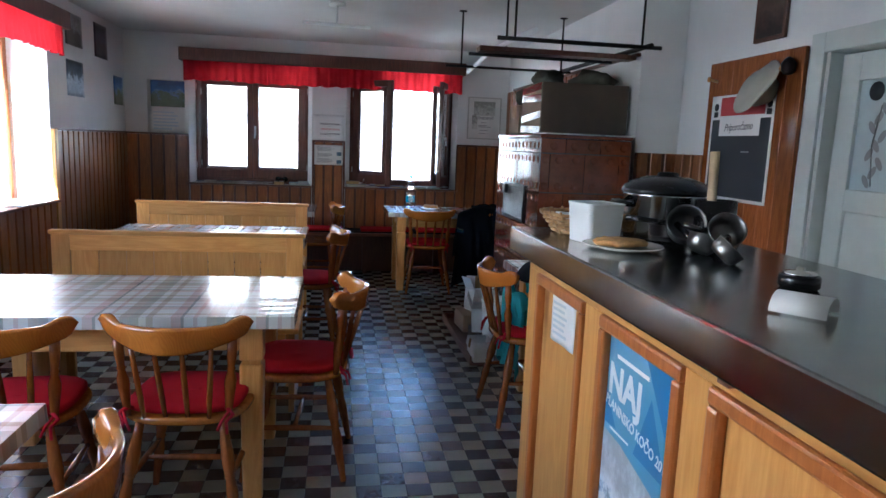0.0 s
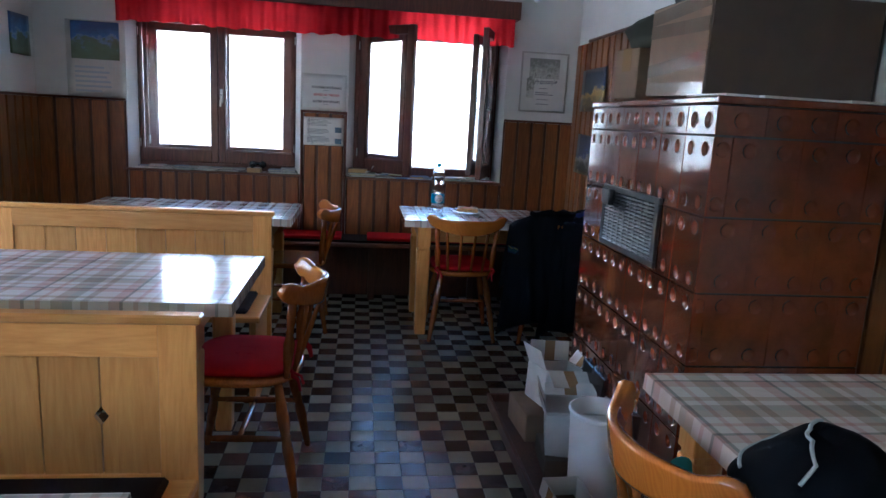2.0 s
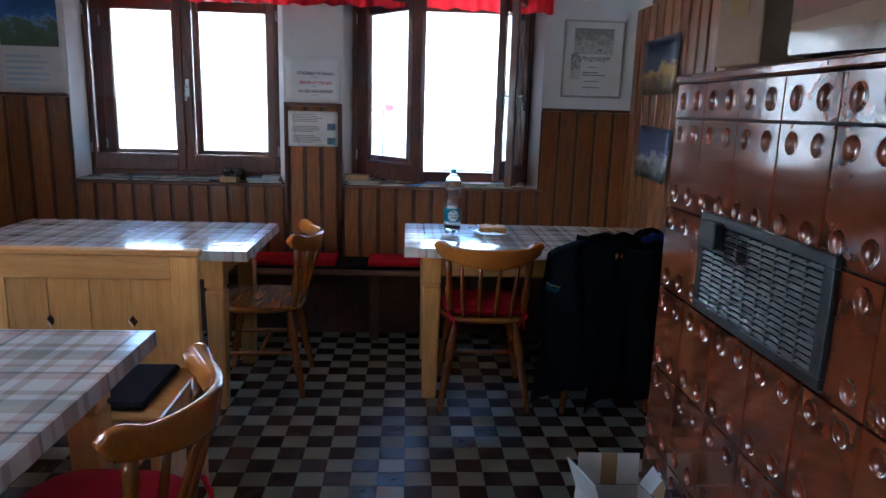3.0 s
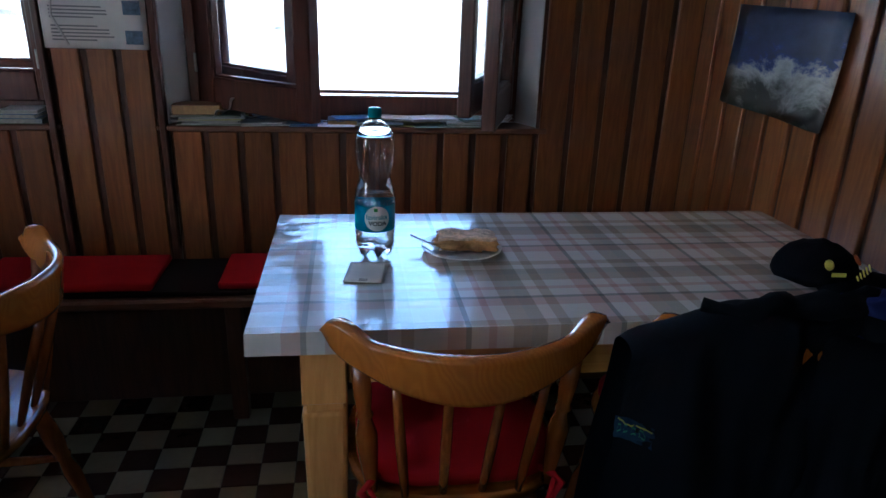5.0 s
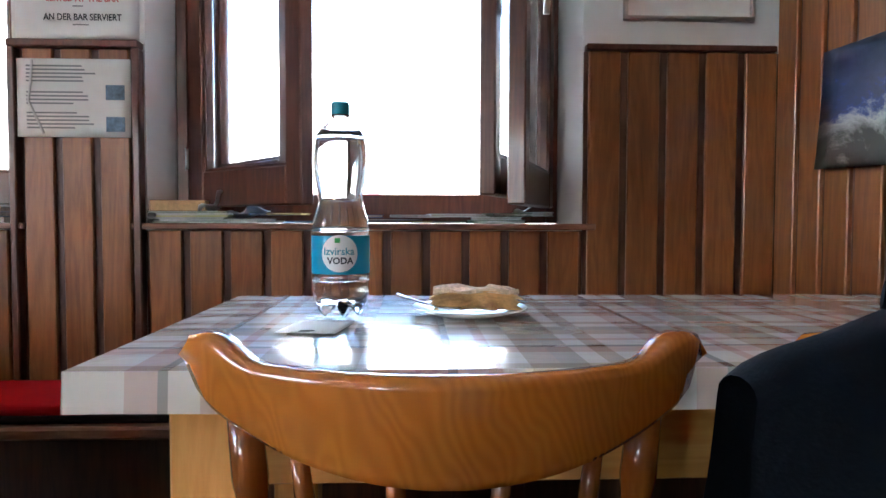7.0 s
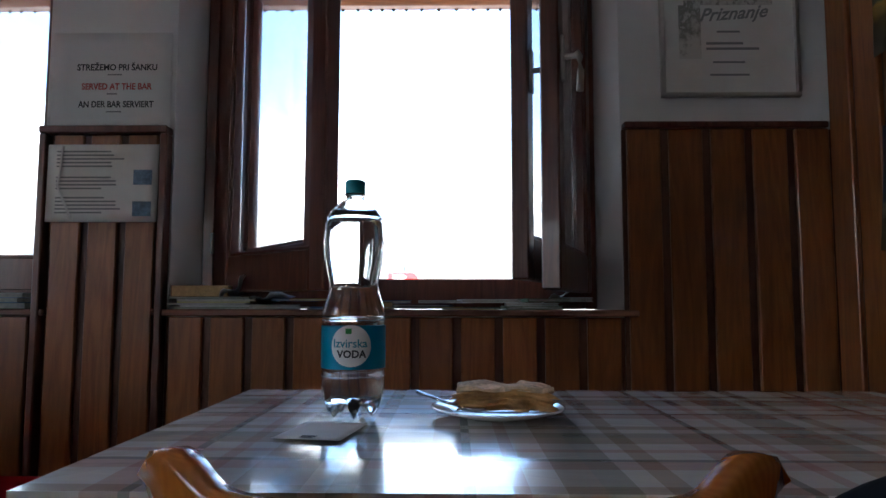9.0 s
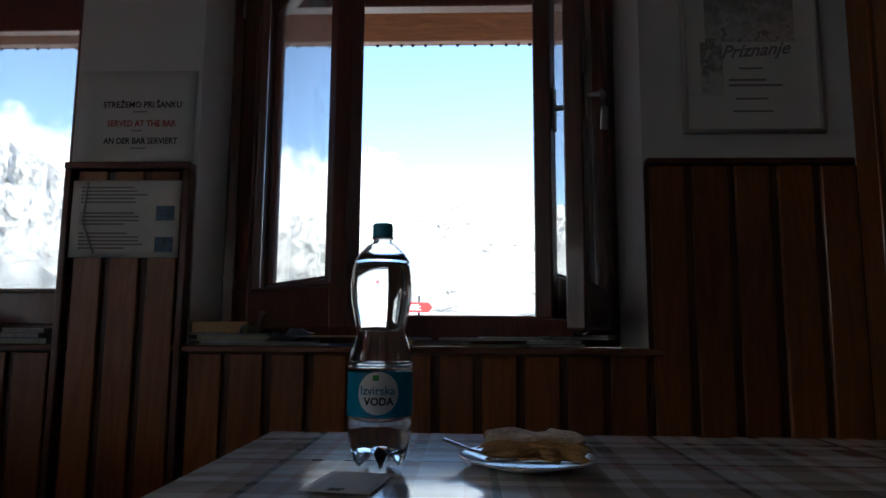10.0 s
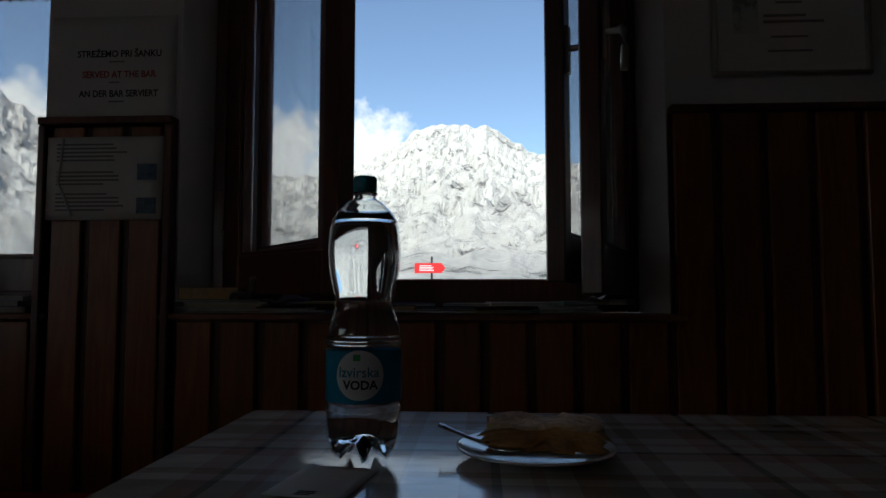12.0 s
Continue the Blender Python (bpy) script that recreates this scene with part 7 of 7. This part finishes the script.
for x, c, h, r in ((-0.53, 4, 0.008, 6), (-0.38, 1, 0.01, -5), (-0.22, 3, 0.012, 3), (-0.07, 4, 0.008, -8), (0.09, 5, 0.012, 4)):
    book(x, 9.03, S, 0.15, 0.1, h, r, COV[c], "flat booklet on the window sill", "booklet")
for k in range(9):
    book(-0.52 + 0.085 * k, 9.055, S + 0.013, 0.10 + 0.02 * math.sin(k * 2), 0.075, 0.007 + 0.006 * abs(math.sin(k * 1.7)), 20 * math.sin(k * 2.6), COV[(0, 4, 5, 0, 1, 4, 0, 3, 5)[k]], "worn booklet lying across others on the window sill", "booklet")
bi = thing("binoculars", "small dark binoculars on the sill books", "binoculars", m=pose(0.31, 9.03, S + 0.052))
for s in (-1, 1):
    bm = bmesh.new()
    lathe(bm, [(0.017, -0.05), (0.02, -0.04), (0.022, 0.02), (0.027, 0.05), (0.02, 0.052)], 16, pose(s * 0.034, 0, 0.01, 90, 0, s * 4))
    part("barrel", bm, BLACK, bi)
bm = bmesh.new()
rod(bm, (-0.025, 0, 0.012), (0.025, 0, 0.012), 0.012)
part("hinge", bm, BLACK, bi)
for y, r, c, h in ((7.05, 5, 4, 0.006), (6.85, -8, 4, 0.004), (6.6, 4, 1, 0.006)):
    book(LEFTX - 0.02, y, 0.856, 0.11, 0.16, h, r, COV[c], "flat white booklet on the side window sill", "booklet")

# ---- outside: signpost and mountains ----
gs = thing("signpost", "red arrow signpost on a grey pole", "signpost", m=pose(0.86, 19.3, -1.6))
bm = bmesh.new()
rod(bm, (0, 0, 0), (0, 0, 3.2), 0.02)
part("pole", bm, GRILLE, gs)
for z, ln in ((2.99, 0.5),):
    bm = bmesh.new()
    pts = [(-ln + 0.2, -0.09), (0.18, -0.09), (0.25, 0.0), (0.18, 0.09), (-ln + 0.2, 0.09)]
    a = [bm.verts.new((x, -0.07, z + q)) for x, q in pts]
    b = [bm.verts.new((x, -0.055, z + q)) for x, q in pts]
    bm.faces.new(a)
    bm.faces.new(b[::-1])
    for k in range(5):
        bm.faces.new((a[k], b[k], b[(k + 1) % 5], a[(k + 1) % 5]))
    part("arrow_board", bm, mat("red_sign_paint", (0.6, 0.02, 0.02), 0.4), gs)
    bars(gs, Matrix.Translation((-0.06, -0.072, z)) @ SOUTHF, 0.36, 0.11, 4, INKW, 3)


def ridge(az):
    """Height of the skyline in degrees, by its bearing in degrees east of north."""
    pts = [(-180, 3), (-100, 8), (-60, 20), (-44, 17.5), (-36, 13.8), (-32, 11.2), (-29.5, 10.4), (-27, 11.4), (-22, 10.5), (-16, 9.5), (-11, 10.0), (-8.5, 12.0), (-5.5, 13.6), (-2.0, 14.4), (0.5, 13.9), (3, 12.6), (6.5, 11.3), (12, 9.5), (20, 8.5), (40, 8), (70, 10), (110, 6), (180, 3)]
    for (a, p), (b, q) in zip(pts, pts[1:]):
        if a <= az <= b:
            t = (az - a) / (b - a)
            return p + (q - p) * t
    return 5


bm = bmesh.new()
azs = [-180 + 4 * i for i in range(32)] + [-52 + 0.25 * i for i in range(329)] + [30.5 + 4 * i for i in range(37)]
rads = [0.0, 9, 14, 22, 34, 50, 70, 95, 125] + [160 * (900 / 160) ** (k / 110) for k in range(111)] + [1000, 1300, 2500]
eye = Vector((1.7, 7.3, 0.95))
grid = []
for az in azs:
    row = []
    e = math.tan(radians(ridge(az) + 0.5 * noise.noise((az * 0.35, 0, 0)) + 0.35 * noise.noise((az * 1.3, 5, 0))))
    for r in rads:
        base = -1.6
        t = max(0.0, min(1.0, (r - 60) / 820))
        h = base + (e * 880 - base) * (0.25 * t + 0.75 * t ** 2.1)
        x, y = eye.x + r * math.sin(radians(az)), eye.y + r * math.cos(radians(az))
        if t > 0:
            q = Vector((x, y, 0)) * 0.008
            rg = 1 - abs(noise.noise(q)) * 2
            rg2 = 1 - abs(noise.noise(q * 2.7 + Vector((3, 7, 0)))) * 2
            h += min(t * 3, 1) * (1 - 0.8 * max(0, (t - 0.85) / 0.15)) * (9 * rg + 7 * rg2 + 6 * (1 - 2 * abs(noise.noise(q * 7))) + 5 * (1 - 2 * abs(noise.noise(q * 17))))
        if r > 900:
            h = base + (e * 880 - base) * (1 - min(1, (r - 900) / 700))
        row.append(bm.verts.new((x, y, max(h, base))))
    grid.append(row)
for a, b in zip(grid, grid[1:] + grid[:1]):
    for k in range(len(rads) - 1):
        if k == 0:
            continue
        f = bm.faces.new((a[k], b[k], b[k + 1], a[k + 1]))
part("ground", bm, ROCK, None, "pale limestone mountainside and scree", kind="structure")

# ---- wainscot boards ----
def boards(parent, m, length, z0, z1, seed, pitch=0.113):
    """Upright boards with darker recessed strips, along x of the pose m, facing -y."""
    n = max(1, round(length / pitch))
    p = length / n
    bmw = bmesh.new()
    box(bmw, 0.011, p - 0.011, -0.020, 0.0, z0, z1, 0.003)
    me = meshof("board", bmw, WAINS)
    bms = bmesh.new()
    box(bms, 0, length, -0.008, 0.0, z0, z1)
    ob = part("backing", bms, BATTEN, parent, pose_m=m)
    for i in range(n):
        piece("board", me, parent, m @ pose(i * p, 0, 0))


N0 = FARY - 0.002
boards(north, pose(LEFTX + 0.004, N0, 0), W1[0] - LEFTX - 0.009, 0.0, 1.377, 1)
boards(north, pose(W1[0], N0, 0), W1[1] - W1[0], 0.0, 0.874, 2)
boards(north, pose(W1[1] + 0.026, N0, 0), W2[0] - W1[1] - 0.052, 0.0, 1.364, 3)
boards(north, pose(W2[0], N0, 0), W2[1] - W2[0], 0.0, 0.874, 4)
boards(north, pose(W2[1] + 0.002, N0, 0), RIGHTX - W2[1] - 0.006, 0.0, 1.377, 5)
boards(west, Matrix.Translation((LEFTX + 0.002, WL[1] + 0.062, 0)) @ pose(0, 0, 0, 0, 0, 90), FARY - WL[1] - 0.09, 0.0, 1.377, 6)
boards(west, Matrix.Translation((LEFTX + 0.002, WL[0], 0)) @ pose(0, 0, 0, 0, 0, 90), WL[1] - WL[0], 0.0, 0.83, 7)
boards(west, Matrix.Translation((LEFTX + 0.002, 4.0, 0)) @ pose(0, 0, 0, 0, 0, 90), WL[0] - 4.0, 0.0, 1.377, 8)
boards(east, Matrix.Translation((RIGHTX - 0.002, FARY - 0.024, 0)) @ pose(0, 0, 0, 0, 0, -90), FARY - 0.024 - 6.70, 0.0, 1.98, 9)
boards(east, pose(RIGHTX + 0.002, STEPY - 0.002, 0), RIGHT2 - RIGHTX - 0.004, 0.0, 1.385, 10)
boards(east, Matrix.Translation((RIGHT2 - 0.002, STEPY - 0.024, 0)) @ pose(0, 0, 0, 0, 0, -90), 0.32, 0.0, 1.385, 11)

# ---- floor tiles ----
PX, PY, X0, Y0 = 0.101, 0.0963, 1.077, 5.34


def tile_bm(bm, x, y):
    a, b = PX / 2 - 0.0012, PY / 2 - 0.0012
    lo = [bm.verts.new((x + sx * a, y + sy * b, -0.004)) for sx, sy in ((-1, -1), (1, -1), (1, 1), (-1, 1))]
    hi = [bm.verts.new((x + sx * (a - 0.001), y + sy * (b - 0.001), 0.0)) for sx, sy in ((-1, -1), (1, -1), (1, 1), (-1, 1))]
    bm.faces.new(hi)
    for i in range(4):
        bm.faces.new((lo[i], lo[(i + 1) % 4], hi[(i + 1) % 4], hi[i]))


def one_tile(material):
    bm = bmesh.new()
    tile_bm(bm, 0, 0)
    return meshof("floor_tile", bm, material)


TM = {0: one_tile(TILE_L), 1: one_tile(TILE_D)}
rest = {0: bmesh.new(), 1: bmesh.new()}
random.seed(5)
for k in range(-23, 20):
    for j in range(-38, 62):
        x, y = X0 + PX * (k + 0.5), Y0 - PY * (j + 0.5)
        if not (LEFTX < x < RIGHT2 and BACKY < y < FARY):
            continue
        if x > RIGHTX and y > STEPY:
            continue
        kind = (k + j) % 2
        if 1.0 < x < 1.62 and 4.0 < y < 8.55:
            piece("floor_tile", TM[kind], floor, pose(x, y, random.uniform(0, 0.0004), random.uniform(-0.25, 0.25), random.uniform(-0.25, 0.25), 0))
        else:
            tile_bm(rest[kind], x, y)
part("tile_field", rest[0], TILE_L, floor, kind="stuff")
part("tile_field", rest[1], TILE_D, floor, kind="stuff")
